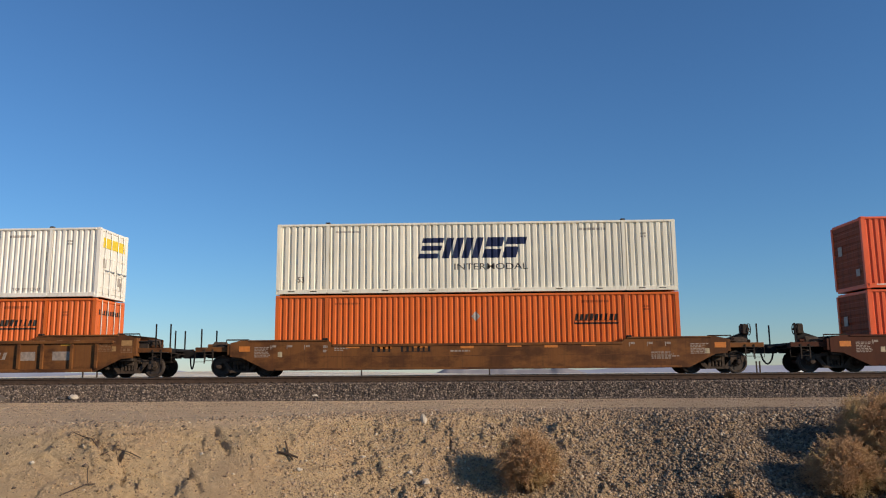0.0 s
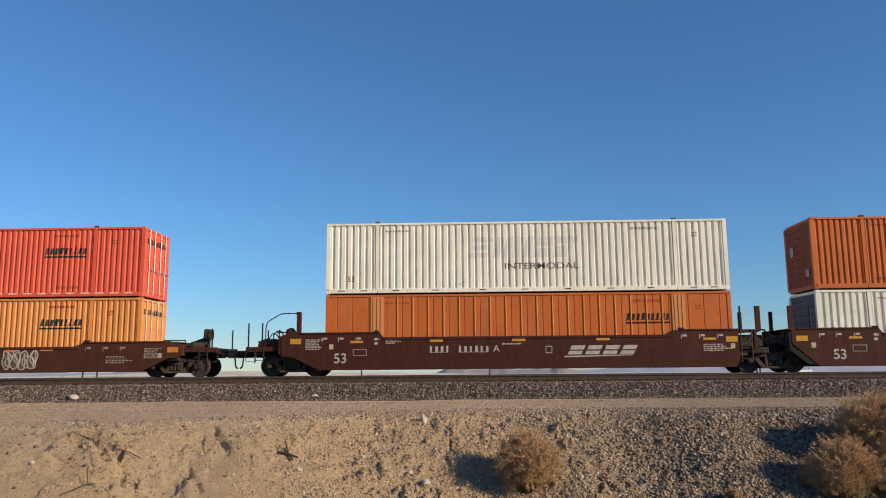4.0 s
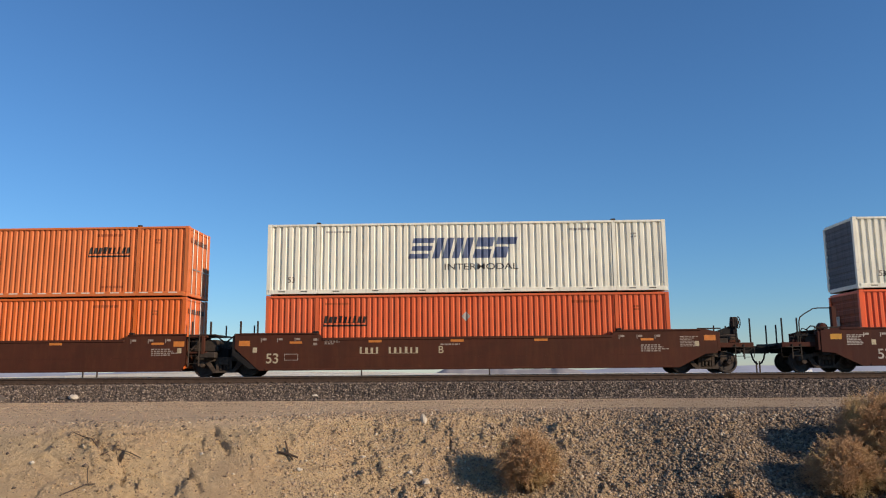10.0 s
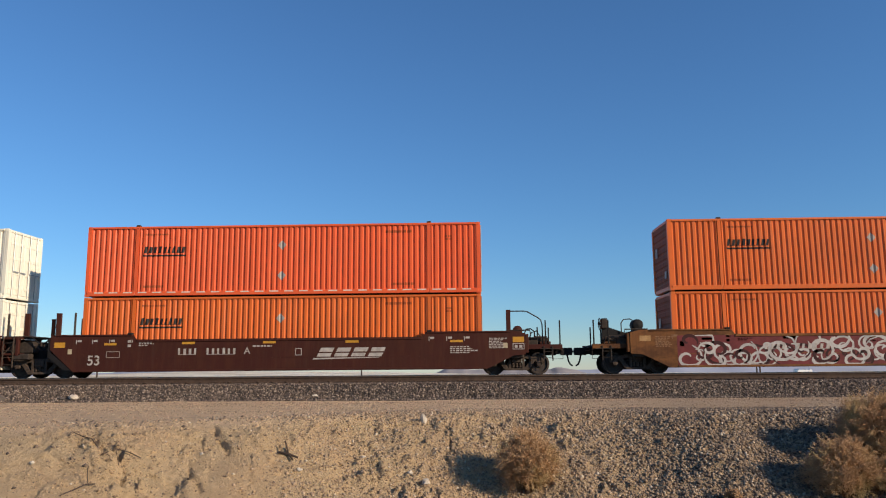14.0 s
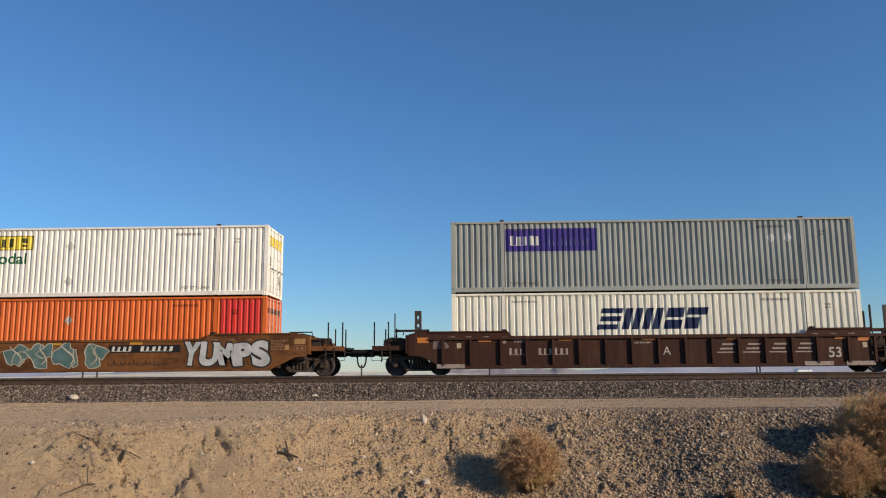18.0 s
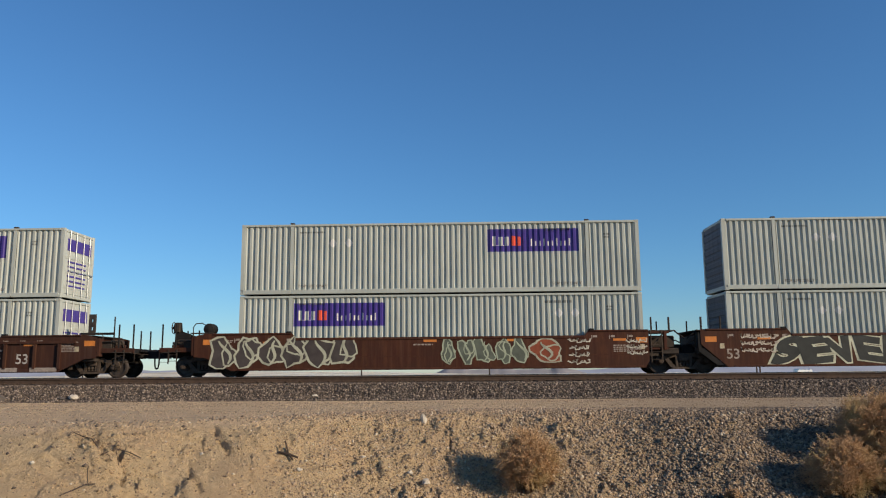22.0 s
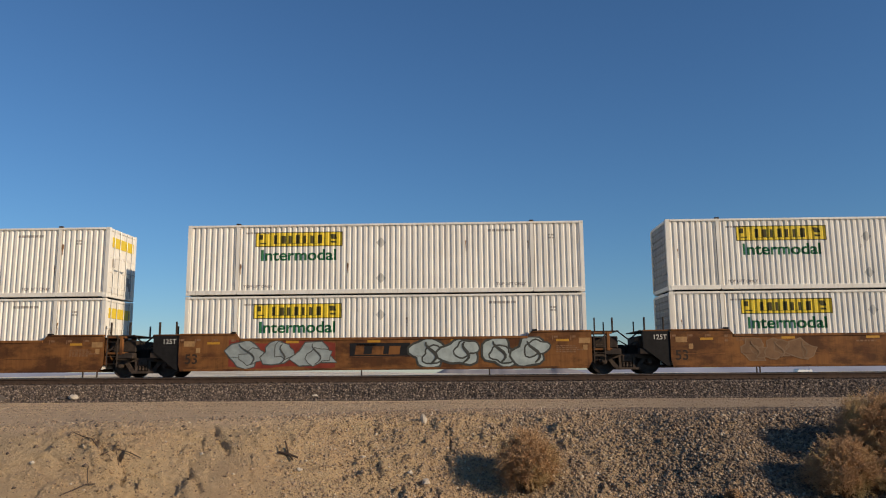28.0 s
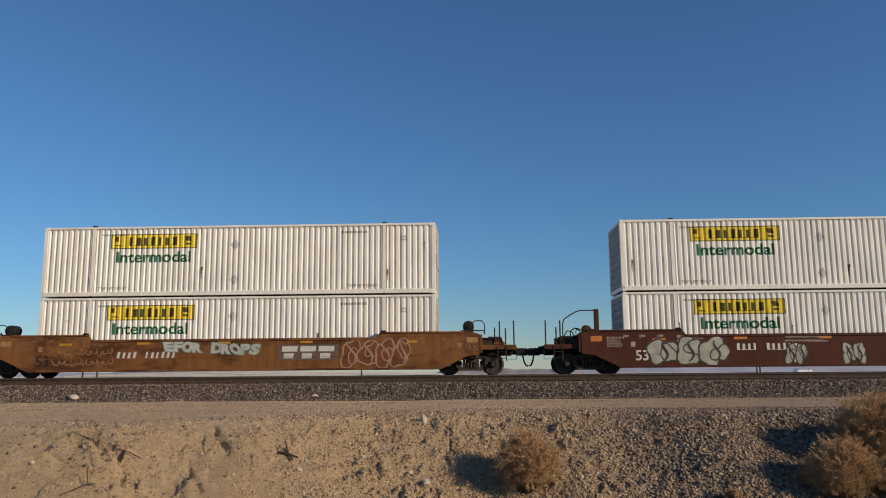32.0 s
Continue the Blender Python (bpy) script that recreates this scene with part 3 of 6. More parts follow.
def tumbleweed(label, x, y, wide, tall, seed, lean=0.0, dense=1.0):
    """A dry round bush: woody stems, branches and a dense crown of fine twigs in uneven tufts."""
    rng = np.random.RandomState(seed)
    t = thing("tumbleweed", label, "bush", "dry bushes on the bank")
    t.location = (x, y, ground_at(x, y) - 0.03)
    half = np.array([wide / 2, wide / 2, tall * 0.56])
    mid = np.array([lean * tall, 0.0, tall * 0.46])

    def sphere(n, low=-0.75):
        z, a = rng.uniform(low, 1.0, n), rng.uniform(0, math.tau, n)
        k = np.sqrt(1 - z * z)
        return np.stack([k * np.cos(a), k * np.sin(a), z], -1)

    def above(p):
        # twigs stay over the slope that the bush stands on
        p[..., 2] = np.maximum(p[..., 2], 0.50 * np.clip(p[..., 1], -0.9, 0.9) + 0.02)
        return p

    n = 90
    tips = mid + half * sphere(n, -0.5) * rng.uniform(0.6, 0.9, (n, 1))
    root = rng.normal(size=(n, 3)) * [0.05, 0.05, 0.0]
    main = branch(rng, root, tips - root, np.linalg.norm(tips - root, axis=1), 6, 0.09, 0.01)
    # tufts: knots of twigs over the outline, each with a reach of its own
    k = int(150 * dense)
    knots = sphere(k)
    reach = rng.uniform(0.66, 0.93, (k, 1)) * (1 + 0.10 * np.sin(3 * knots[:, :1] + seed) + 0.08 * np.sin(5 * knots[:, 2:] + 2 * seed))
    at = mid + half * knots * reach
    i = np.repeat(np.arange(k), 14)
    s0 = at[i] - half * knots[i] * rng.uniform(0.15, 0.45, (len(i), 1)) + rng.normal(size=(len(i), 3)) * 0.05 * tall
    d2 = knots[i] * 0.8 + rng.normal(size=s0.shape) * 0.5
    side = branch(rng, s0, d2, rng.uniform(0.12, 0.26, len(i)) * tall, 4, 0.18, 0.04)
    i = np.repeat(np.arange(len(side)), 11)
    j = rng.randint(1, 4, len(i))
    s3 = side[i, j] + rng.normal(size=(len(i), 3)) * 0.016 * tall
    d3 = (side[i, j] - side[i, j - 1]) * 9 + rng.normal(size=s3.shape) * 0.75 + [0, 0, 0.15]
    fine = branch(rng, s3, d3, rng.uniform(0.03, 0.085, len(i)) * tall, 2, 0.2, 0.0)
    for name, arr, r, mat in (("stem_cluster", main, 0.008, STEMS), ("branch_mass", side, 0.0042, TWIGS), ("crown", fine, 0.0042, TWIGS)):
        ob = new(name, twig_mesh(above(arr), np.full(len(arr), r), mat))
        ob.parent = t
        if name != "stem_cluster":
            ob["kind"] = "stuff"
    return t


tumbleweed("dry tan tumbleweed with olive tips on the gravel bank", 1.12, -16.02, 1.14, 1.12, 41)
tumbleweed("dry orange-brown tumbleweed low on the gravel bank", 6.66, -16.5, 1.28, 1.05, 42, -0.05)
tumbleweed("large dry brown tumbleweed at the edge of the road", 7.80, -15.6, 1.6, 1.2, 43, -0.05, 1.2)
tumbleweed("dry yellow-brown tumbleweed beside two others", 7.62, -16.62, 0.95, 0.85, 44)
tumbleweed("small dry tuft at the foot of the bank", 4.55, -16.85, 0.36, 0.30, 45, 0.0, 0.4)

ROCK = stone_material("pale_rock", [(0.0, (0.52, 0.44, 0.34)), (0.5, (0.58, 0.50, 0.40))])
DARK_ROCK = stone_material("dark_rock", [(0.0, (0.06, 0.05, 0.045)), (0.5, (0.08, 0.065, 0.055))])


def rock(label, x, y, size, seed, mat, lift=0.3):
    bm = bmesh.new()
    bmesh.ops.create_icosphere(bm, subdivisions=2, radius=0.5)
    rng = random.Random(seed)
    off = Vector((rng.random() * 50, 7, 3))
    for v in bm.verts:
        v.co *= 1 + 0.55 * noise.noise(v.co * 2.2 + off) + 0.15 * noise.noise(v.co * 6 + off)
        v.co = Vector((v.co.x * size[0], v.co.y * size[1], v.co.z * size[2]))
    me = bpy.data.meshes.new("rock")
    bm.to_mesh(me)
    bm.free()
    me.materials.append(mat)
    ob = new("rock", me)
    ob.location = (x, y, ground_at(x, y) + size[2] * lift)
    return tagged(ob, label, "rock", "loose rocks")


rock("flat pale rock on the toe of the ballast", -12.62, -6.1, (0.38, 0.3, 0.17), 1, ROCK)
rock("small dark stone beside a pale rock", -13.02, -6.1, (0.28, 0.25, 0.10), 2, DARK_ROCK)
rock("dark stone lying against the ballast", -15.05, -6.2, (0.42, 0.35, 0.24), 3, DARK_ROCK)
rock("upright pale angular rock on the bank's edge", -0.93, -14.46, (0.12, 0.10, 0.21), 4, ROCK, 0.25)
rock("small pale stone on the ballast", -4.85, -6.05, (0.18, 0.16, 0.09), 5, ROCK)
for k, (rx, ry, rs) in enumerate(((-3.0, -16.8, 0.10), (-0.8, -16.2, 0.16), (-1.1, -16.0, 0.1), (2.4, -15.8, 0.08), (-7.0, -18.3, 0.08), (-4.7, -17.0, 0.07), (-2.0, -15.8, 0.08), (0.3, -14.9, 0.08))):
    rock("small weathered stone half sunk in the bank", rx, ry, (rs, rs * 0.8, rs * 0.7), 20 + k, ROCK)


def dead_branch(label, points, radius, forks=()):
    bm = bmesh.new()
    put = lambda pts: [(x, y, ground_at(x, y) + lift) for x, y, lift in pts]
    tube(bm, put(points), radius, 6)
    ob = thing("dead_branch", label, "branch", "dead branches on the bank")
    part("stem", finish(bm), DEAD_WOOD, ob)
    for f in forks:
        bm = bmesh.new()
        tube(bm, put(f), radius * 0.7, 5)
        part("fork", finish(bm), DEAD_WOOD, ob)


dead_branch("dark crooked dead branch lying on the sand", [(-6.22, -18.85, 0.02), (-6.10, -18.68, 0.05), (-5.98, -18.56, 0.06), (-5.86, -18.48, 0.04)], 0.011,
            [[(-5.95, -18.54, 0.06), (-5.99, -18.50, 0.16), (-6.00, -18.46, 0.27)]])
dead_branch("thin dark branch across the rill", [(-6.02, -18.0, 0.05), (-5.85, -17.85, 0.08), (-5.66, -17.74, 0.10), (-5.5, -17.66, 0.05)], 0.009, [[(-5.85, -17.85, 0.07), (-5.74, -17.95, 0.05)]])
dead_branch("short dark twig on the sandy bank", [(-6.75, -17.55, 0.03), (-6.55, -17.58, 0.05), (-6.36, -17.66, 0.05), (-6.22, -17.68, 0.08)], 0.009, [[(-6.36, -17.66, 0.05), (-6.33, -17.6, 0.16)]])
dead_branch("small dead root on the gravel bank", [(-3.42, -16.55, 0.03), (-3.25, -16.58, 0.07), (-3.08, -16.57, 0.03)], 0.022, [[(-3.25, -16.58, 0.06), (-3.16, -16.66, 0.04)], [(-3.25, -16.58, 0.06), (-3.34, -16.50, 0.12)]])
dead_branch("thin dark twig standing on the bank", [(-0.44, -14.6, 0.02), (-0.36, -14.85, 0.03), (-0.33, -15.1, 0.02), (-0.37, -15.35, 0.01)], 0.010)


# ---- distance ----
# haze of the distance is mixed into the hills' base colours
HILL_NEAR = plain("haze_painted_grey_brown_hill", (0.33, 0.30, 0.29), 0.95, 0, 0.3, 0.03)
HILL_FAR = plain("haze_painted_lavender_hills", (0.40, 0.41, 0.47), 0.95, 0, 0.25, 0.004)


def ridge(name, label, x0, x1, y, base, peaks, mat, deep, seed):
    """A long hill with an uneven crest."""
    bm = bmesh.new()
    n = 90
    rows = []
    for i in range(n + 1):
        t = i / n
        x = x0 + (x1 - x0) * t
        z = sum(h * math.exp(-((t - c) / w) ** 2) for c, w, h in peaks) * (1 + 0.25 * noise.noise(Vector((t * 14, seed, 0)))) + 0.03 * peaks[0][2] * noise.noise(Vector((t * 40, seed, 5)))
        z = max(z, 0.02) * min(1, 8 * t, 8 * (1 - t))
        rows.append([bm.verts.new((x, y + dy * deep, base + z * k)) for dy, k in ((-0.5, 0), (-0.25, 0.55), (0.0, 1.0), (0.3, 0.5), (0.5, 0))])
    for a, b in zip(rows, rows[1:]):
        for k in range(4):
            bm.faces.new((a[k], b[k], b[k + 1], a[k + 1]))
    me = bpy.data.meshes.new(name)
    bm.normal_update()
    for f in bm.faces:
        if f.normal.z < 0:
            f.normal_flip()
    bm.to_mesh(me)
    bm.free()
    me.materials.append(mat)
    return tagged(new(name, me), label, "hill", kind="structure")


ridge("hill", "low grey-brown hill across the plain with haze painted in", -60, 150, 770, -9, [(0.45, 0.22, 10.2), (0.75, 0.15, 9.3), (0.2, 0.12, 8.0)], HILL_NEAR, 120, 1)
ridge("far_hills", "lavender range of hills on the horizon with haze painted in", 0, 2400, 3000, -34, [(0.2, 0.25, 31), (0.5, 0.2, 33), (0.72, 0.15, 31), (0.95, 0.2, 36)], HILL_FAR, 500, 3)
ridge("far_hills", "lavender range of hills on the horizon with haze painted in", -2600, -700, 3300, -34, [(0.3, 0.25, 44), (0.7, 0.2, 40)], HILL_FAR, 500, 8)

POST_WOOD = plain("weathered_post_timber", (0.07, 0.055, 0.045), 0.9, 0, 0.4)
fence = thing("fence", "old dark timber fence beyond the track", "fence")
for px in (-30.08, -28.95, -8.2, 1.68, 22.0, 22.25):
    part("post", box_mesh(-0.05, 0.05, -0.05, 0.05, -0.3, 1.45 if px > -20 else 1.3, bev=0.01), POST_WOOD, fence, (px, 29.2, ground_at(px, 29.2)))
part("rail", box_mesh(-30.3, -28.7, -0.03, 0.03, 0, 0.09, bev=0.01), POST_WOOD, fence, (0, 29.2, 0.30))

SHED_WHITE = plain("white_sheet_roofing", (0.78, 0.77, 0.74), 0.5, 0, 0.12, 0.4)
shed = thing("farm_shed", "white farm shed with a row of gables far off", "shed")
for k in range(4):
    part("gable_bay", shared("gable", lambda bm: plate(bm, [(0, -1.2), (2.6, -1.2), (2.6, 1.1), (1.3, 2.2), (0, 1.1)], 0, 9)), SHED_WHITE, shed, (251 + 2.7 * k, 569, -3.0))
# ---- containers ----
CL, CW, CH = 16.154, 2.591, 2.896
POSTS = ((0.0, 0.15), (2.01, 2.15), (14.004, 14.144), (16.004, 16.154))
PITCH = {"swift": (0.272, 0.072, 0.052, 0.030), "fine": (0.222, 0.056, 0.040, 0.036), "broad": (0.225, 0.078, 0.052, 0.032), "panel": (0.62, 0.03, 0.015, 0.008)}   # pitch, groove, depth, slope


def wall_profile(style):
    """Points (x, depth) along a side wall: flats, with narrow grooves between them; posts stand proud."""
    pitch, flat, deep, slope = PITCH[style]
    pts = []
    for (a0, a1), (b0, b1) in zip(POSTS, POSTS[1:]):
        n = max(1, round((b0 - a1) / pitch))
        step = (b0 - a1) / n
        # a seam on either side of the inner posts
        seam = [(a1, 0.075), (a1 + 0.028, 0.075), (a1 + 0.03, 0.02)] if a0 else [(a1, 0.02)]
        pts += [(a0 + 0.001, 0.0), (a1 - 0.001, 0.0)] + seam
        for i in range(n):
            m = a1 + step * (i + 0.5)
            pts += [(m - flat / 2 - slope, 0.02), (m - flat / 2, 0.02 + deep), (m + flat / 2, 0.02 + deep), (m + flat / 2 + slope, 0.02)]
        pts += [(b0 - 0.03, 0.02), (b0 - 0.028, 0.075), (b0, 0.075)] if b1 < CL else [(b0, 0.02)]
    return pts + [(POSTS[-1][0] + 0.001, 0.0), (POSTS[-1][1], 0.0)]


PROFILES = {s: wall_profile(s) for s in PITCH}


def depth_at(style, x):
    xs, ds = zip(*PROFILES[style])
    return float(np.interp(x, xs, ds))


def side_wall(bm, style):
    low = [bm.verts.new((x, d, 0.20)) for x, d in PROFILES[style]]
    top = [bm.verts.new((x, d, CH - 0.085)) for x, d in PROFILES[style]]
    for i in range(len(low) - 1):
        bm.faces.new((low[i], low[i + 1], top[i + 1], top[i]))
    # inner skin and edges
    a, b, c, d = [bm.verts.new(p) for p in ((0, 0.09, 0.2), (CL, 0.09, 0.2), (CL, 0.09, CH - 0.085), (0, 0.09, CH - 0.085))]
    bm.faces.new((a, d, c, b))
    bm.faces.new(low[::-1] + [a, b])
    bm.faces.new(top + [c, d])
    bm.faces.new((low[0], top[0], d, a))
    bm.faces.new((low[-1], b, c, top[-1]))


def end_wall(bm, doors):
    """The wall at x = 0, with level ribs; its outside looks to -x."""
    z, pts = 0.18, []
    step = 0.44 if doors else 0.30
    while z < CH - 0.25:
        pts += [(0.03, z), (0.03, z + step * 0.55), (0.055, z + step * 0.65), (0.055, z + step * 0.9)]
        z += step
    pts = [p for p in pts if p[1] < CH - 0.16] + [(0.03, CH - 0.12)]
    out = pts + [(0.09, CH - 0.12), (0.09, 0.18)]
    plate(bm, out, 0.13, CW - 0.13)


def bottom_rail(bm, a, b):
    """A rail with a row of slots shown as recesses."""
    box(bm, a, b, -0.010, 0.10, 0.03, 0.205, 0.010)


def castings(bm):
    box(bm, -0.09, 0.09, 0, 0.16, 0, 0.118, 0.012)


def roof(bm):
    n, pts = 40, []
    for i in range(n):
        a, b = 0.05 + (CL - 0.1) * i / n, 0.05 + (CL - 0.1) * (i + 1) / n
        m = (a + b) / 2
        pts += [(a, CH - 0.03), (m - 0.05, CH - 0.03), (m - 0.03, CH - 0.012), (b - 0.05, CH - 0.012)]
    plate(bm, [(0.05, CH - 0.06)] + pts + [(CL - 0.05, CH - 0.03), (CL - 0.05, CH - 0.06)], 0.06, CW - 0.06)


def rod(bm, z0, z1, r):
    tube(bm, [(0, 0, z0), (0, 0, z1)], r, 6)


def container(style, body, label, spare=None, rods=GALV, tape=False, end_paint=None, nose=None):
    """A 53-foot container with its left near lower corner at the origin; doors at +x."""
    c = thing("shipping_container", label, "container", "containers on the train")
    spare = spare or body
    near = part("side_wall", shared(("side", style), side_wall, style), body, c)
    part("side_wall", shared(("side", style), side_wall, style), body, c, (CL, CW, 0), turn=(0, 0, 180))
    part("front_wall", shared(("end", 0), end_wall, False), nose or body, c, label="grimy ribbed front wall with shade painted in" if nose else "")
    part("roof", shared("roof", roof), body, c)
    part("floor", box_mesh(0.05, CL - 0.05, 0.05, CW - 0.05, 0.10, 0.19), BLACK_IRON, c)
    for y in (0.0, CW):
        t = 0 if y == 0 else 180
        part("top_rail", box_mesh(0.185, CL - 0.185, -0.012, 0.09, CH - 0.095, CH - 0.006, bev=0.01), body, c, (0 if t == 0 else CL, y, 0), turn=(0, 0, t))
        if y:
            part("bottom_rail", shared("far rail", bottom_rail, 0.1, CL - 0.1), spare, c, (CL, y, 0), turn=(0, 0, 180))
        for (a0, a1), (b0, b1) in zip(POSTS, POSTS[1:]) if y == 0 else ():
            rail = part("bottom_rail", shared(("brail", a1, b0), bottom_rail, a1 - (0.05 if a0 == 0 else 0.066), b0 + (0.05 if b1 > 16 else 0.066)), spare, c, (0 if t == 0 else CL, y, 0), turn=(0, 0, t))
        for x in (0.09, 2.08, 14.074, CL - 0.09) if y == 0 else (CL - 0.09,):
            for z in (0.0, CH - 0.118):
                part("corner_casting", shared("casting", castings) if not 1 < x < 15 else box_mesh(-0.05, 0.05, 0, 0.10, 0.02, 0.085, bev=0.012), GRIMY_IRON if 1 < x < 15 else body, c, (x, y + (-0.006 if t == 0 else 0.006), z if z == 0 else CH - 0.114), turn=(0, 0, t))
    for x in (0.0, CL):
        part("end_frame", box_mesh(-0.002, 0.12, 0.02, 0.15, 0.1, CH - 0.1, bev=0.012), spare, c, (x, 0 if x == 0 else CW, 0), turn=(0, 0, 0 if x == 0 else 180))
        part("end_frame", box_mesh(-0.002, 0.12, CW - 0.15, CW - 0.02, 0.1, CH - 0.1, bev=0.012), spare, c, (x, 0 if x == 0 else CW, 0), turn=(0, 0, 0 if x == 0 else 180))
        part("end_header", box_mesh(0.002, 0.12, 0.16, CW - 0.16, CH - 0.13, CH - 0.02, bev=0.012), spare, c, (x, 0 if x == 0 else CW, 0), turn=(0, 0, 0 if x == 0 else 180))
        part("end_sill", box_mesh(0.002, 0.12, 0.16, CW - 0.16, 0.03, 0.19, bev=0.012), spare, c, (x, 0 if x == 0 else CW, 0), turn=(0, 0, 0 if x == 0 else 180))
    # doors
    half = CW / 2
    for y0 in (0.15, half + 0.005):
        d = part("door", box_mesh(-0.05, -0.012, y0, y0 + half - 0.155, 0.2, CH - 0.14, bev=0.01), end_paint or body, c, (CL, 0, 0))
        for k in range(4):
            part("door_rib", box_mesh(-0.012, 0.004, y0 + 0.06, y0 + half - 0.215, 0, 0.12, bev=0.006), end_paint or body, d, (0, 0, 0.42 + 0.62 * k))
        for yy in (y0 + 0.3, y0 + 0.82):
            b = part("lock_rod", shared("lockrod", rod, 0.12, CH - 0.06, 0.019), rods, d, (0.03, yy, 0), "vertical steel lock rod")
            part("rod_handle", box_mesh(0, 0.02, -0.02, 0.36, -0.02, 0.02), rods, b, (0.012, 0, 1.15))
    return c


# ---- well cars ----
WHEEL_R, SMALL_R = 0.483, 0.42       # wheels between two units, and at the couplers
SILL_Y = -0.22
FULL_W = CW + 0.44


def wheelset(bm, r):
    for s in (-1, 1):
        lathe(bm, [(0.06, s * 0.70), (0.13, s * 0.685), (0.15, s * 0.70), (r - 0.10, s * 0.72), (r - 0.06, s * 0.685), (r + 0.028, s * 0.675), (r + 0.026, s * 0.705),
                   (r, s * 0.72), (r - 0.004, s * 0.81), (r - 0.06, s * 0.815), (r - 0.09, s * 0.765), (0.17, s * 0.76), (0.14, s * 0.815), (0.06, s * 0.82)], sides=28)
    lathe(bm, [(0.08, -0.98), (0.08, 0.98)], sides=12)


def sideframe(bm):
    """A cast side frame in x and z about the truck's centre: a bowed top member, sloping arms to a low spring seat, and columns between."""
    y0, y1 = -0.08, 0.08
    plate(bm, [(-1.10, 0.56), (-1.02, 0.66), (-0.62, 0.70), (-0.40, 0.78), (0.40, 0.78), (0.62, 0.70), (1.02, 0.66), (1.10, 0.56), (1.10, 0.46), (1.02, 0.40), (0.98, 0.50), (0.78, 0.50), (0.74, 0.56),
               (0.34, 0.64), (-0.34, 0.64), (-0.74, 0.56), (-0.78, 0.50), (-0.98, 0.50), (-1.02, 0.40), (-1.10, 0.46)], y0, y1)
    for s in (-1, 1):
        plate(bm, [(s * 0.76, 0.57), (s * 0.62, 0.62), (s * 0.30, 0.24), (s * 0.46, 0.17)], y0 + 0.002, y1 - 0.002)
        plate(bm, [(s * 0.22, 0.24), (s * 0.22, 0.66), (s * 0.32, 0.66), (s * 0.32, 0.24)], y0 - 0.012, y1 + 0.012)
    plate(bm, [(-0.46, 0.16), (0.46, 0.16), (0.46, 0.25), (-0.46, 0.25)], y0 - 0.03, y1 + 0.03)


def coil(bm):
    """One coil spring, as a stack of rounded turns."""
    prof = []
    for k in range(5):
        prof += [(0.045, 0.27 + 0.058 * k), (0.062, 0.285 + 0.058 * k), (0.062, 0.312 + 0.058 * k)]
    rings = [[bm.verts.new((r * math.cos(a), r * math.sin(a), z)) for a in np.linspace(0, math.tau, 9)[:-1]] for r, z in prof]
    for a, b in zip(rings, rings[1:]):
        for k in range(8):
            bm.faces.new((a[k], a[(k + 1) % 8], b[(k + 1) % 8], b[k]))


WHEELS = []     # every wheelset with its place on the truck, its place on the train and its radius


def truck(car, x, r):
    """A two-axle truck as a part of its car; its wheels turn."""
    t = part("truck", box_mesh(-0.2, 0.2, -1.12, 1.12, 0.46, 0.74, bev=0.03), TRUCK_IRON, car, (x, CW / 2, 0), "dusty cast-steel two-axle truck")
    for s in (-1, 1):
        part("side_frame", shared("sideframe", sideframe), TRUCK_IRON, t, (0, s * 1.0, 0), "cast side frame")
        for e in (-1, 1) if s < 0 else ():
            part("bearing_cap", shared("cap", lambda bm: lathe(bm, [(0.05, -0.09), (0.10, -0.08), (0.115, 0.05), (0.115, 0.07)], sides=12)), TRUCK_IRON, t, (e * 0.89, s * 1.07, r), turn=(0, 0, 0 if s < 0 else 180))
    for k in (-0.14, 0.0, 0.14):
        part("spring", shared("coil", coil), TRUCK_IRON, t, (k, -1.03, 0), "coil spring")
    # dark block added so that no sky shows between the springs
    part("brake_beam", box_mesh(-0.34, 0.34, -0.93, 0.93, 0.24, 0.455), BLACK_IRON, t)
    for e in (-1, 1):
        part("brake_shoe", shared("shoe", lambda bm: plate(bm, [(-0.05, 0.28), (0.04, 0.30), (0.07, 0.52), (-0.02, 0.58)], -0.05, 0.05)), GRIMY_IRON, t, (e * 0.42, -0.74, 0), "", (0, 0, 0 if e < 0 else 180))
        WHEELS.append((part("wheelset", shared(("wheelset", r), wheelset, r), WHEEL_STEEL, t, (e * 0.89, 0, r), "worn steel wheels on one axle"), e * 0.89, x, r))
    return t


def sill_outline(low, left, right, short=False):
    """The side sheet's outline in x and z, from the left end round."""
    mid, hi = (1.24, 1.42) if low else (1.50, 1.70)
    bot = 0.23
    L = {"joint": [(-0.02, bot), (-0.10, 0.50), (-0.10, hi)] if short else [(-0.15, bot), (-1.15, 1.12), (-1.15, hi)], "coupler": [(-0.20, bot), (-1.25, 0.74), (-1.72, 0.78), (-1.72, hi - 0.10), (-1.30, hi)]}[left]
    R = {"joint": [(CL + 0.14, hi), (CL + 0.14, 0.50), (CL - 0.02, bot)], "coupler": [(CL + 1.30, hi), (CL + 1.72, hi - 0.10), (CL + 1.72, 0.78), (CL + 1.25, 0.74), (CL + 0.20, bot)]}[right]
    return L + [(2.20, hi), (2.36, mid), (CL - 2.36, mid), (CL - 2.20, hi)] + R, mid, hi


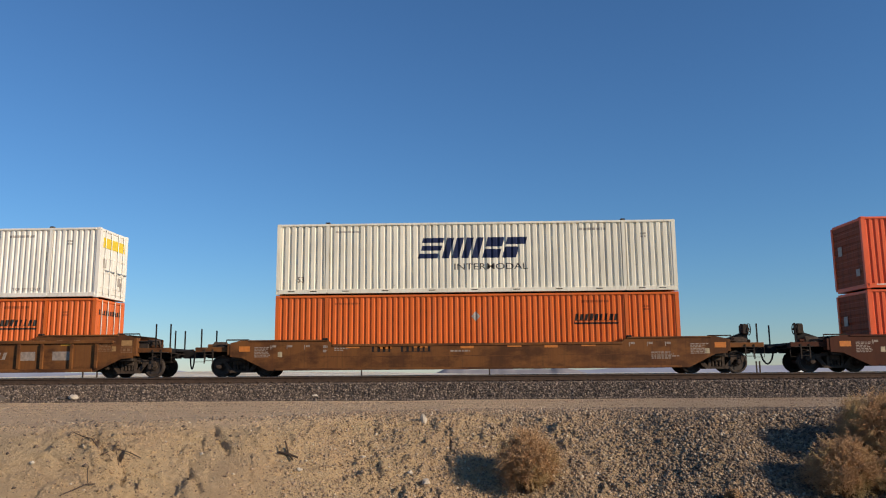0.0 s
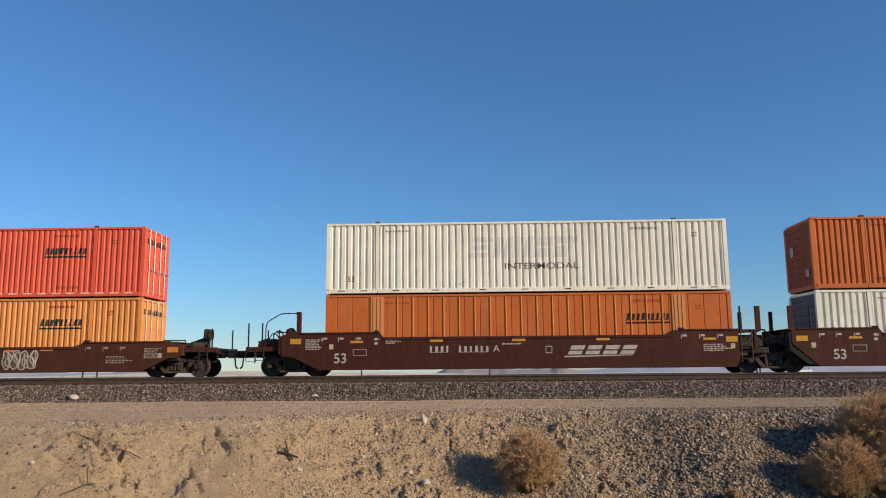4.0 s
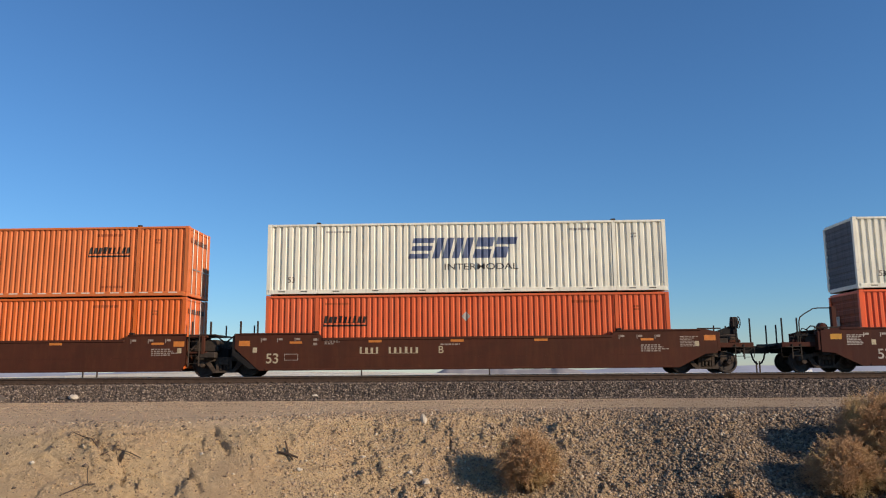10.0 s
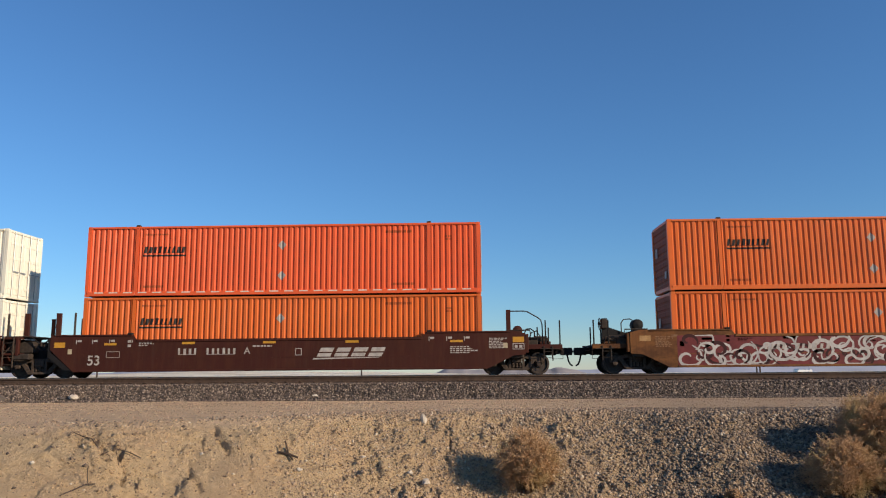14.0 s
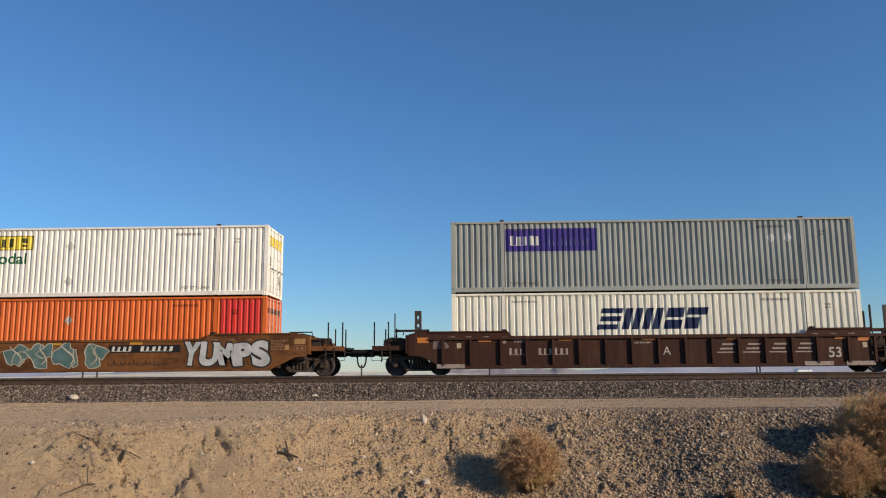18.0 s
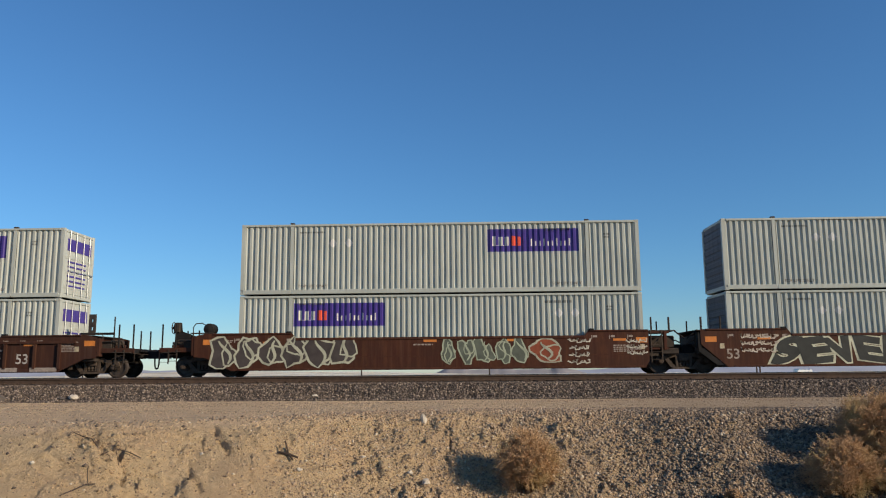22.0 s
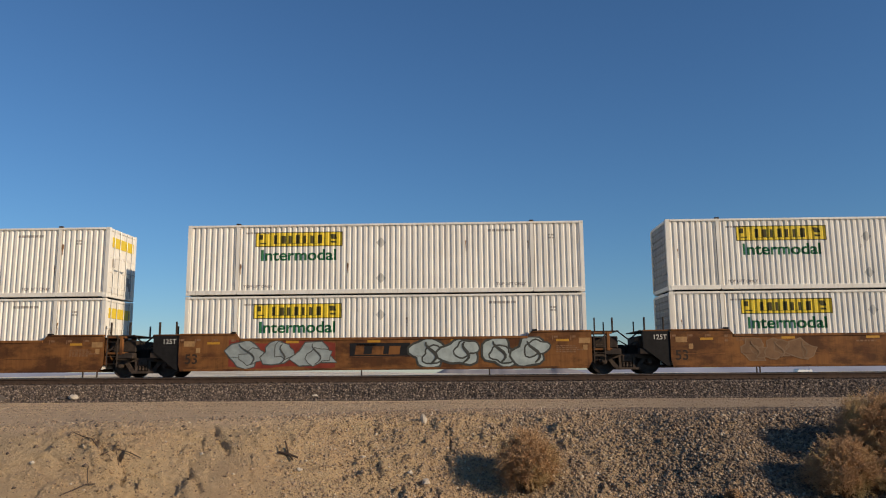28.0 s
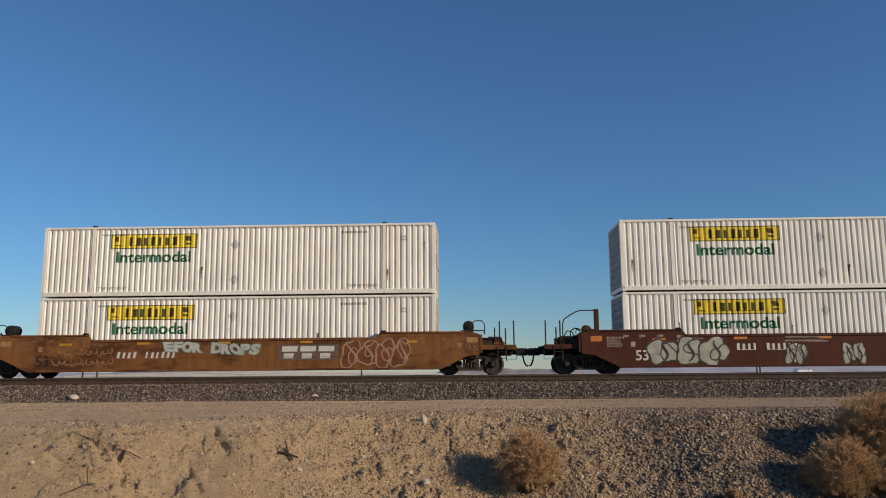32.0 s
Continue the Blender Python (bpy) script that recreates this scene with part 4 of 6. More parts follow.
def ladder(bm, rungs, w, pitch):
    for s in (0, w):
        box(bm, s - 0.02, s + 0.02, -0.015, 0.015, 0, rungs * pitch + 0.1)
    for k in range(rungs):
        tube(bm, [(0, 0, 0.12 + k * pitch), (w, 0, 0.12 + k * pitch)], 0.013, 5)


def hand_wheel(bm):
    ring = [(0.23 * math.cos(a), 0.0, 0.23 * math.sin(a)) for a in np.linspace(0, math.tau, 17)]
    tube(bm, ring, 0.018, 5)
    for k in range(5):
        a = k * math.tau / 5
        tube(bm, [(0, 0.02, 0), (0.23 * math.cos(a), 0, 0.23 * math.sin(a))], 0.012, 4)
    lathe(bm, [(0.05, -0.03), (0.05, 0.06)], sides=8)


def coupler_mesh(bm):
    box(bm, 0.0, 1.5, -0.10, 0.10, -0.12, 0.10, 0.02)
    plate(bm, [(1.5, -0.16), (1.95, -0.16), (2.0, 0.0), (1.95, 0.14), (1.5, 0.14)], -0.17, 0.17)


def punched(bm, w, h):
    """A stout upright plate with square holes punched through it."""
    n = 2
    for s in (-1, 1):
        box(bm, s * w / 2 - (0.36 * w if s > 0 else 0), s * w / 2 + (0.36 * w if s < 0 else 0), -0.05, 0.05, 0, h)
    for k in range(n + 1):
        z = (h - 0.20) * k / n
        box(bm, -0.14 * w - 0.001, 0.14 * w + 0.001, -0.049, 0.049, z, z + 0.20)


def air_hose(bm):
    tube(bm, [(0.0, 0.2, 0.04), (0.04, 0.18, -0.12), (0.07, 0.12, -0.30), (0.13, 0.04, -0.44), (0.21, 0.0, -0.49)], 0.034, 6)


def wire_step(bm):
    """A thin bent bar that hangs as a step."""
    tube(bm, [(0, 0, 0), (0, 0, -0.40), (0.42, 0, -0.40), (0.42, 0, 0)], 0.014, 5)


def gooseneck(bm):
    """A bent pipe from the head of the tall post out and down to the platform."""
    tube(bm, [(0, 0, 0), (0.55, 0, 0.0), (0.72, 0, -0.03), (1.12, 0, -0.26), (1.24, 0, -0.36), (1.29, 0, -0.55), (1.30, 0, -1.35)], 0.024, 6)


def brake_reservoir(bm):
    lathe(bm, [(0.02, -0.34), (0.19, -0.30), (0.23, -0.22), (0.23, 0.22), (0.19, 0.30), (0.02, 0.34)], sides=14)


def add_end(car, side, kind, paint_mat, hi, low, features):
    """Platform, draft gear, posts, ladders and brake gear at one end. side: -1 at x = 0, +1 at x = CL."""
    base = 0.0 if side < 0 else CL
    turn = (0, 0, 180 if side < 0 else 0)

    def put(name, me, mat, x, y, z, label="", extra=0.0):
        # x outward from the container's end, y across from the near side
        return part(name, me, mat, car, (base + side * x, y if side > 0 else y, z), label, (0, 0, turn[2] + extra))

    def along_end(name, x0, x1, y0, y1, z0, z1, mat, label="", bev=0.012):
        # a block between two distances from the container's end
        return part(name, box_mesh(-(x1 - x0) / 2, (x1 - x0) / 2, y0, y1, z0, z1, bev=bev), mat, car, (base + side * (x0 + x1) / 2, 0, 0), label)

    def bent(name, key, pts, r, mat, label=""):
        # a bar bent in x and z, at its place from the container's end
        me = shared((key, side), lambda bm: tube(bm, [(side * x, y, z) for x, y, z in pts], r, 6))
        return part(name, me, mat, car, (base, 0, 0), label)

    if kind == "coupler":
        rise = hi - 1.70
        part("bulkhead", box_mesh(0, 0.08, 0, FULL_W - 0.3, 0.7, hi - 0.1), paint_mat, car, (base + side * 0.35 - 0.04, SILL_Y + 0.15, 0))
        along_end("end_platform", 1.35, 3.25, CW / 2 - 0.8, CW / 2 + 0.8, 1.02, 1.10, BLACK_IRON, "grated end platform")
        along_end("platform_beam", 1.74, 3.18, SILL_Y + 0.16, SILL_Y + 0.24, 0.98, 1.17, paint_mat, "dusty platform edge beam")
        along_end("platform_beam", 1.74, 3.18, CW - SILL_Y - 0.24, CW - SILL_Y - 0.16, 0.98, 1.17, paint_mat)
        along_end("draft_sill", 0.3, 3.05, CW / 2 - 0.25, CW / 2 + 0.25, 0.76, 1.03, BLACK_IRON, bev=0.02)
        part("coupler", shared("coupler", coupler_mesh), BLACK_IRON, car, (base + side * 1.75, CW / 2, 0.92), "knuckle coupler", turn)
        part("air_hose", shared("hose", air_hose), BLACK_IRON, car, (base + side * 3.49, CW / 2 - 0.25, 0.82), "hanging air hose", turn)
        part("sill_step", shared("wirestep", wire_step), GRIMY_IRON, car, (base + side * 2.98 - 0.21, SILL_Y + 0.2, 1.0), "thin bent step")
        along_end("cross_beam", 2.98, 3.14, CW / 2 - 1.25, CW / 2 + 1.25, 0.96, 1.15, BLACK_IRON, bev=0.02)
        along_end("end_box", 1.78, 2.22, SILL_Y + 0.25, SILL_Y + 0.95, 1.12, hi - 0.24, GRIMY_IRON, "grimy valve cabinet", 0.03)
        along_end("corner_gusset", 1.72, 1.84, SILL_Y + 0.02, SILL_Y + 0.34, 0.84, hi - 0.12, paint_mat)
        bent("cut_lever", "cutlever", [(2.3, SILL_Y + 0.12, 1.0), (3.05, SILL_Y + 0.12, 0.98), (3.2, SILL_Y + 0.5, 0.94), (3.3, CW / 2, 0.92)], 0.016, GRIMY_IRON)
        if features.get("posts", True):
            for px, py, top in ((2.95, SILL_Y + 0.2, 2.05), (3.08, 2.25, 2.1)) if low else ((2.53, SILL_Y + 0.2, 2.12), (2.88, 2.25, 1.95), (3.10, SILL_Y + 0.25, 2.12), (2.42, 2.35, 1.98)):
                part("grab_post", box_mesh(-0.026, 0.026, -0.026, 0.026, 1.10, round(top + 0.5 * rise, 2), bev=0.006), BLACK_IRON, car, (base + side * px, py, 0))
        bent("grab_bar", ("grabbar", hi), [(1.0, SILL_Y + 0.1, hi + 0.03), (1.9, SILL_Y + 0.1, hi + 0.03), (1.93, SILL_Y + 0.1, hi - 0.12)], 0.026, GRIMY_IRON)
        bent("grab_bar", ("grabbar2", hi), [(1.8, SILL_Y + 0.2, hi - 0.28), (2.5, SILL_Y + 0.2, hi - 0.28), (2.53, SILL_Y + 0.2, hi - 0.5)], 0.022, BLACK_IRON)
        bent("diagonal_brace", ("brace", hi), [(1.2, SILL_Y + 0.5, hi - 0.04), (2.2, SILL_Y + 0.5, 1.18)], 0.035, GRIMY_IRON)
        part("step_ladder", shared(("ladder", 2), ladder, 2, 0.34, 0.24), GRIMY_IRON, car, (base + side * 2.62 - 0.17, SILL_Y + 0.14, 0.52))
        along_end("equalizer", 2.05, 2.75, SILL_Y + 0.35, SILL_Y + 0.5, 1.17, 1.30, paint_mat, "dusty brake rigging cover", 0.03)
        if features.get("brake"):
            me = shared(("brakestand", hi, side), lambda bm: plate(bm, [(side * x, z) for x, z in ((1.6, hi - 0.16), (2.45, hi + 0.14), (2.50, hi + 0.50), (2.70, hi + 0.50), (2.72, 1.1), (2.55, 1.1), (2.50, hi - 0.28), (1.6, hi - 0.34))], 0.0, 0.14))
            part("brake_stand", me, BLACK_IRON, car, (base, 0.35, 0), "slanted hand-brake bracket")
            part("gear_housing", box_mesh(-0.13, 0.13, 0, 0.3, -0.2, 0.2, bev=0.04), GRIMY_IRON, car, (base + side * 2.62, 0.25, hi + 0.28))
            part("brake_wheel", shared("handwheel", hand_wheel), GRIMY_IRON, car, (base + side * 2.79, 0.40, hi + 0.28), "round hand-brake wheel", (0, 0, 90))
        if features.get("tank"):
            part("air_reservoir", shared("reservoir", brake_reservoir), BLACK_IRON, car, (base + side * 1.30, 0.5, hi + 0.22), "round-ended air reservoir")
            along_end("tank_cradle", 1.12, 1.48, 0.25, 0.75, hi - 0.04, hi + 0.06, BLACK_IRON)
            bent("tank_pipe", ("tankpipe", hi), [(1.42, 0.3, hi + 0.36), (1.6, 0.3, hi + 0.46), (1.85, 0.3, hi + 0.44), (1.95, 0.3, hi + 0.3), (1.95, 0.3, hi - 0.1)], 0.022, GRIMY_IRON, "looped air pipe")
        if features.get("goose"):
            part("tall_post", box_mesh(-0.085, 0.085, -0.1, 0.1, 0, 0.90, bev=0.012), paint_mat, car, (base + side * 1.07, 0.05, hi - 0.05), "stout square end post")
            part("bent_pipe", shared("goose", gooseneck), GRIMY_IRON, car, (base + side * 1.12, 0.05, hi + 0.80), "thin bent pipe", (0, 0, 180 if side < 0 else 0))
            part("valve_dome", shared("dome", lambda bm: lathe(bm, [(0.02, -0.16), (0.17, -0.12), (0.2, 0.12), (0.1, 0.18)], sides=12)), paint_mat, car, (base + side * 1.45, 0.2, hi + 0.04), "round valve housing")
            bent("hose_loop", "loop", [(1.7, 0.1, hi - 0.1), (1.78, 0.1, hi + 0.08), (1.95, 0.1, hi + 0.1), (2.1, 0.1, hi - 0.02), (2.12, 0.1, hi - 0.4)], 0.026, BLACK_IRON)
            bent("hose_loop", "loop2", [(1.9, 0.3, hi - 0.3), (2.0, 0.3, hi - 0.05), (2.2, 0.3, hi + 0.02), (2.34, 0.3, hi - 0.2), (2.3, 0.3, 1.15)], 0.024, BLACK_IRON)
        if features.get("tower"):
            part("punched_post", shared(("punched", 0.27, 0.85), punched, 0.27, 0.85), WHEEL_STEEL, car, (base + side * 1.35, 0.1, hi), "stout post with punched holes")
            bent("grab_bar", ("towerbar", hi), [(0.9, SILL_Y + 0.3, hi + 0.06), (2.25, SILL_Y + 0.3, hi + 0.06)], 0.05, BLACK_IRON)
            part("grab_post", box_mesh(-0.022, 0.022, -0.022, 0.022, 1.10, 2.45, bev=0.005), GRIMY_IRON, car, (base + side * 2.28, SILL_Y + 0.3, 0))
        along_end("deck_plate", 0.4, 1.5, SILL_Y + 0.2, SILL_Y + 2.8, hi - 0.04, hi - 0.01, GRIMY_IRON, bev=0.006)
        part("brake_cylinder", shared("brakecyl", lambda bm: lathe(bm, [(0.03, -0.35), (0.14, -0.3), (0.15, 0.2), (0.06, 0.25), (0.05, 0.45)], sides=12)), TRUCK_IRON, car, (base + side * 2.3, 0.25, 1.36 + 0.4 * rise), "", (0, 0, 90))
        bent("brake_pipe", ("bpipe", hi), [(1.6, 0.12, 1.22), (2.1, 0.12, 1.26), (2.22, 0.12, 1.44 + rise), (2.6, 0.12, 1.44 + rise), (2.7, 0.12, 1.14), (3.15, 0.12, 1.1)], 0.025, GRIMY_IRON)
        along_end("bolster_end", 1.12, 1.66, SILL_Y + 0.1, SILL_Y + 0.4, 0.64, 0.90, GRIMY_IRON, bev=0.03)
    else:
        part("bulkhead", box_mesh(0, 0.08, 0, FULL_W - 0.3, 0.5, hi - 0.1), paint_mat, car, (base + side * 0.10 - 0.04, SILL_Y + 0.15, 0))
        along_end("joint_beam", 0.3, 1.6, CW / 2 - 0.65, CW / 2 + 0.65, 0.72, 1.15, BLACK_IRON, "articulated joint beam", 0.04)
        along_end("end_structure", 0.16, 1.25, CW / 2 - 1.05, CW / 2 + 1.05, 1.0, hi - 0.22, GRIMY_IRON, bev=0.04)
        along_end("deck_plate", 0.16, 1.25, SILL_Y + 0.2, SILL_Y + 2.8, hi - 0.05, hi - 0.01, GRIMY_IRON, bev=0.006)
        along_end("side_bearing", 0.66, 1.30, SILL_Y + 0.08, SILL_Y + 0.45, 0.74, 0.98, GRIMY_IRON, bev=0.03)
        bent("air_line", ("jointhose", hi), [(0.9, 0.1, hi - 0.12), (1.2, 0.1, hi - 0.02), (1.45, 0.1, hi - 0.22), (1.6, 0.1, hi - 0.34)], 0.03, BLACK_IRON)
        bent("air_line", ("jointhose2", hi), [(1.0, 0.3, 1.1), (1.3, 0.3, 1.3), (1.6, 0.3, 1.12)], 0.026, GRIMY_IRON)
        wide = features.get("stake", 0.2)
        tall = 0.95 if wide > 0.1 else 0.55
        for px, py, w, ph in ((0.30, 0.0, 0.05, tall), (1.02, 0.1, wide, tall), (1.02, 2.1, wide * 0.7, tall * 0.9)):
            part("stake", shared(("punched", w, ph), punched, w, ph) if w > 0.2 else box_mesh(-w / 2, w / 2, -0.05, 0.05, 0, ph, bev=0.008), WHEEL_STEEL if w > 0.2 else paint_mat if w > 0.1 else GRIMY_IRON, car, (base + side * px, py, hi - 0.04))
        if side > 0:
            part("step_ladder", shared(("ladder", 4), ladder, 4, 0.42, 0.29), TRUCK_IRON, car, (base + 0.24, SILL_Y + 0.06, 0.42), "dusty steel ladder")
            along_end("end_post", 0.74, 0.86, SILL_Y + 0.06, SILL_Y + 0.2, 0.9, hi - 0.06, paint_mat, "painted corner post")
            along_end("end_shelf", 0.2, 0.95, SILL_Y + 0.08, SILL_Y + 0.4, 0.92, 1.0, paint_mat)
            along_end("end_shelf", 0.2, 0.95, SILL_Y + 0.08, SILL_Y + 0.4, hi - 0.14, hi - 0.06, paint_mat)
            bent("diagonal_brace", ("jbrace", hi), [(0.2, SILL_Y + 0.16, 0.95), (0.78, SILL_Y + 0.16, hi - 0.1)], 0.03, TRUCK_IRON)
        elif features.get("short"):
            part("shroud", shared(("long shroud", hi), lambda bm: plate(bm, [(-1.15, hi - 0.06), (-1.15, 1.0), (-0.25, 0.3), (-0.11, 0.3), (-0.11, hi - 0.06)], 0.0, 0.3)), BLACK_IRON, car, (0, SILL_Y + 0.04, 0), "black sloping end shroud")
            along_end("top_edge", 0.12, 1.15, SILL_Y + 0.02, SILL_Y + 0.3, hi - 0.055, hi - 0.005, paint_mat)
        else:
            # black plate added for the shade under the sloping end
            part("shroud", shared(("shroud", hi), lambda bm: plate(bm, [(-1.13, 1.0), (-0.2, 0.3), (-0.55, 0.3), (-1.25, 0.85), (-1.25, hi - 0.12), (-1.13, hi - 0.12)], 0.0, 0.3)), BLACK_IRON, car, (0, SILL_Y + 0.02, 0))


def well_car(style, mat, label, left, right, fl, fr, shared_truck=True):
    """One well unit; x = 0 is the left end of its containers, z = 0 the rail head."""
    car = thing("well_car", label, "rail car", "well cars of the train")
    low = style == "low"
    short = left == "joint" and mat in (OCHRE, TTX_YELLOW)
    outline, mid, hi = sill_outline(low, left, right, short)
    side = shared(("sill", low, left, right, short), lambda bm: plate(bm, outline, 0.0, 0.02))
    lip = shared(("lip", low, left, right), lambda bm: box(bm, 2.36, CL - 2.36, -0.03, 0.12, mid - 0.10, mid + 0.004, 0.012))
    for y, t in ((SILL_Y, 0), (CW - SILL_Y - 0.02, 0)):
        w = part("side_sill", side, mat, car, (0, y, 0))
        near = y < 0
        part("top_chord", lip, mat, w)
        if style == "ribbed":
            part("bottom_chord", box_mesh(-0.1, CL + 0.1, -0.07, 0.02, 0.235, 0.36, bev=0.01), mat, w)
            part("upper_chord", box_mesh(-0.9, CL + 0.9, -0.07, 0.02, mid - 0.14, mid - 0.03, bev=0.01), mat, w)
            if near:
                for k, rx in enumerate([-0.35, 0.75, 1.95] + [2.95 + 1.03 * q for q in range(11)] + [14.2, 15.4, 16.4]):
                    part("rib", shared("rib", lambda bm: plate(bm, [(-0.05, 0.0), (0.05, 0.0), (0.05, 0.98), (-0.05, 0.98)], -0.10, 0.0)), mat, w, (rx, 0, 0.37))
        else:
            part("bottom_chord", box_mesh(0.1, CL - 0.1, -0.025, 0.10, 0.225, 0.31, bev=0.01), mat, w)
            if near:
                part("weld_seam", box_mesh(0.4, CL - 0.4, -0.006, 0.004, 0, 0.022), mat, w, (0, 0, 0.74))
        for x0, x1 in ((-0.08 if short else -0.95, 2.18), (CL - 2.18, CL + (0.12 if right == "joint" else 1.1))):
            part("end_cap_rail", box_mesh(x0, x1, -0.035, 0.16, hi - 0.055, hi + 0.012, bev=0.012), mat, w)
        for x in (2.08, 14.074):
            part("guide_bracket", box_mesh(-0.1, 0.1, -0.05, 0.12, 0, 0.09, bev=0.02), BLACK_IRON, w, (x, 0, hi - 0.02))
    part("well_floor", box_mesh(0.2, CL - 0.2, SILL_Y + 0.1, CW - SILL_Y - 0.1, 0.24, 0.30), mat, car)
    add_end(car, -1, left, mat, hi, low, dict(fl, short=short))
    add_end(car, 1, right, mat, hi, low, fr)
    if left == "coupler":
        truck(car, -1.38, SMALL_R)
    truck(car, CL + (1.38 if right == "coupler" else 1.57), SMALL_R if right == "coupler" else WHEEL_R)
    return car, hi, mid


# ---- markings ----
def bar(x0, x1, z0, z1, lean=0.0):
    return [(x0 + lean * z0, z0), (x1 + lean * z0, z0), (x1 + lean * z1, z1), (x0 + lean * z1, z1)]


def wide_marks():
    """A broad slanted emblem of five plain groups of bars, 4.4 m by 0.84 m."""
    k = 0.28
    p = [bar(0.0, 0.80, 0.0, 0.20, k), bar(0.05, 0.86, 0.32, 0.52, k), bar(0.0, 0.86, 0.64, 0.84, k)]
    p += [bar(0.98 + 0.40 * i, 1.26 + 0.40 * i, 0.0, 0.84, k) for i in range(4)]
    p += [bar(2.62, 3.30, 0.46, 0.84, k), bar(2.62, 3.30, 0.0, 0.36, k)]
    return p + [bar(3.42, 4.22, 0.55, 0.84, k), bar(3.42, 3.98, 0.0, 0.45, k)]


def block_marks(n, length, tall, lean=0.2, seed=1, under=0.0, fill=0.8):
    """A row of n plain bars of uneven width and height on a hair-thin base line, joined into one shape; with a long bar beneath where it has one."""
    rng, w, base, thin = random.Random(seed), length / n, 0.016, 0.02
    out, before = [], None
    for i in range(n):
        x0, x1 = i * w, (i + fill * rng.uniform(0.6, 0.95)) * w
        if before is not None:
            out.append(bar(before, x0, 0, base, lean))
        for a, b in ((x0, x0 + thin), (x0 + thin, x1)):
            out += [bar(a, b, 0, base, lean), bar(a, b, base, tall * (0.92 if i % 3 else 1.0), lean)]
        before = x1
    if under:
        out += [bar(0, thin, -under, 0, lean), bar(0, thin, -under * 2.0, -under, lean), bar(thin, length, -under * 2.0, -under, lean)]
    return out


def fine_lines(rows, length, tall, seed):
    """Rows of small bars, like lines of small print."""
    rng, out = random.Random(seed), []
    for r in range(rows):
        x, z = 0.0, -r * tall * 1.7
        end = length * rng.uniform(0.6, 1.0)
        while x < end:
            w = rng.uniform(0.05, 0.16)
            out.append(bar(x, min(x + w, end), z, z + tall))
            x += w + 0.035
    return out


def diamond(r):
    return [[(0, -r), (r * 0.92, 0), (0, r), (-r * 0.92, 0)]]


def outlined(w, h, t=0.025):
    return [bar(0, w, 0, t), bar(0, w, h - t, h), bar(0, t, t, h - t), bar(w - t, w, t, h - t)]


def fill_polys(bm, polys, y=0.0):
    for p in polys:
        bm.faces.new([bm.verts.new((x, y, z)) for x, z in p])
    bmesh.ops.remove_doubles(bm, verts=bm.verts[:], dist=1e-5)


def squeeze(bm, width):
    span = max(v.co.x for v in bm.verts)
    for v in bm.verts:
        v.co.x *= width / span


def drape(bm, style, x0, lift):
    """Cuts flat shapes at the folds of a side wall and lays them on it."""
    a, b = min(v.co.x for v in bm.verts) + x0, max(v.co.x for v in bm.verts) + x0
    for x, d in PROFILES[style]:
        if a < x < b:
            bmesh.ops.bisect_plane(bm, geom=bm.verts[:] + bm.edges[:] + bm.faces[:], plane_co=(x - x0, 0, 0), plane_no=(1, 0, 0))
    for v in bm.verts:
        v.co.y = depth_at(style, v.co.x + x0) - lift


def flat_mesh(bm):
    me = bpy.data.meshes.new("marking")
    for f in bm.faces:
        if f.normal.y > 0:
            f.normal_flip()
    bm.normal_update()
    bm.to_mesh(me)
    bm.free()
    me.materials.append(None)
    return me


def on_wall(box_ob, style, name, key, build, mat, x, z, label="", lift=0.004):
    """A painted marking on the near side wall of a container, following its corrugation."""
    k = ("wall", style, key, round(x, 3), lift)
    if k not in MESHES:
        bm = bmesh.new()
        build(bm)
        bm.normal_update()
        drape(bm, style, x, lift)
        bm.normal_update()
        MESHES[k] = flat_mesh(bm)
    ob = part(name, MESHES[k], mat, box_ob, (x, 0, z), label)
    return tagged(ob, kind="stuff") if name.endswith("_print") else ob


def on_sill(car, name, key, build, mat, x, z, label="", lift=0.004):
    """A flat painted marking on the near side sheet of a car."""
    k = ("sill", key)
    if k not in MESHES:
        bm = bmesh.new()
        build(bm)
        bm.normal_update()
        MESHES[k] = flat_mesh(bm)
    ob = part(name, MESHES[k], mat, car, (x, SILL_Y - lift, z), label)
    return tagged(ob, kind="stuff") if name.endswith("_print") else ob


def polys(shape):
    return lambda bm: fill_polys(bm, shape)


def words(text, tall, width=None):
    def build(bm):
        letters(bm, text, tall)
        if width:
            squeeze(bm, width)
    return build


# ---- kinds of container ----
def placard(c, st, x, z, mat=PLACARD, r=0.2):
    on_wall(c, st, "placard", ("diamond", r), polys(diamond(r)), mat, x, z, "diamond-shaped placard", 0.006)


def small_codes(c, st, mat):
    on_wall(c, st, "small_print", "codes_a", polys(fine_lines(1, 1.3, 0.10, 5)), mat, 12.3, 2.5)
    on_wall(c, st, "small_print", "codes_b", polys(fine_lines(1, 1.1, 0.07, 6)), mat, 2.4, 2.52)
    on_wall(c, st, "small_print", "codes_c", polys(fine_lines(2, 0.35, 0.07, 7)), mat, 14.75, 2.3)


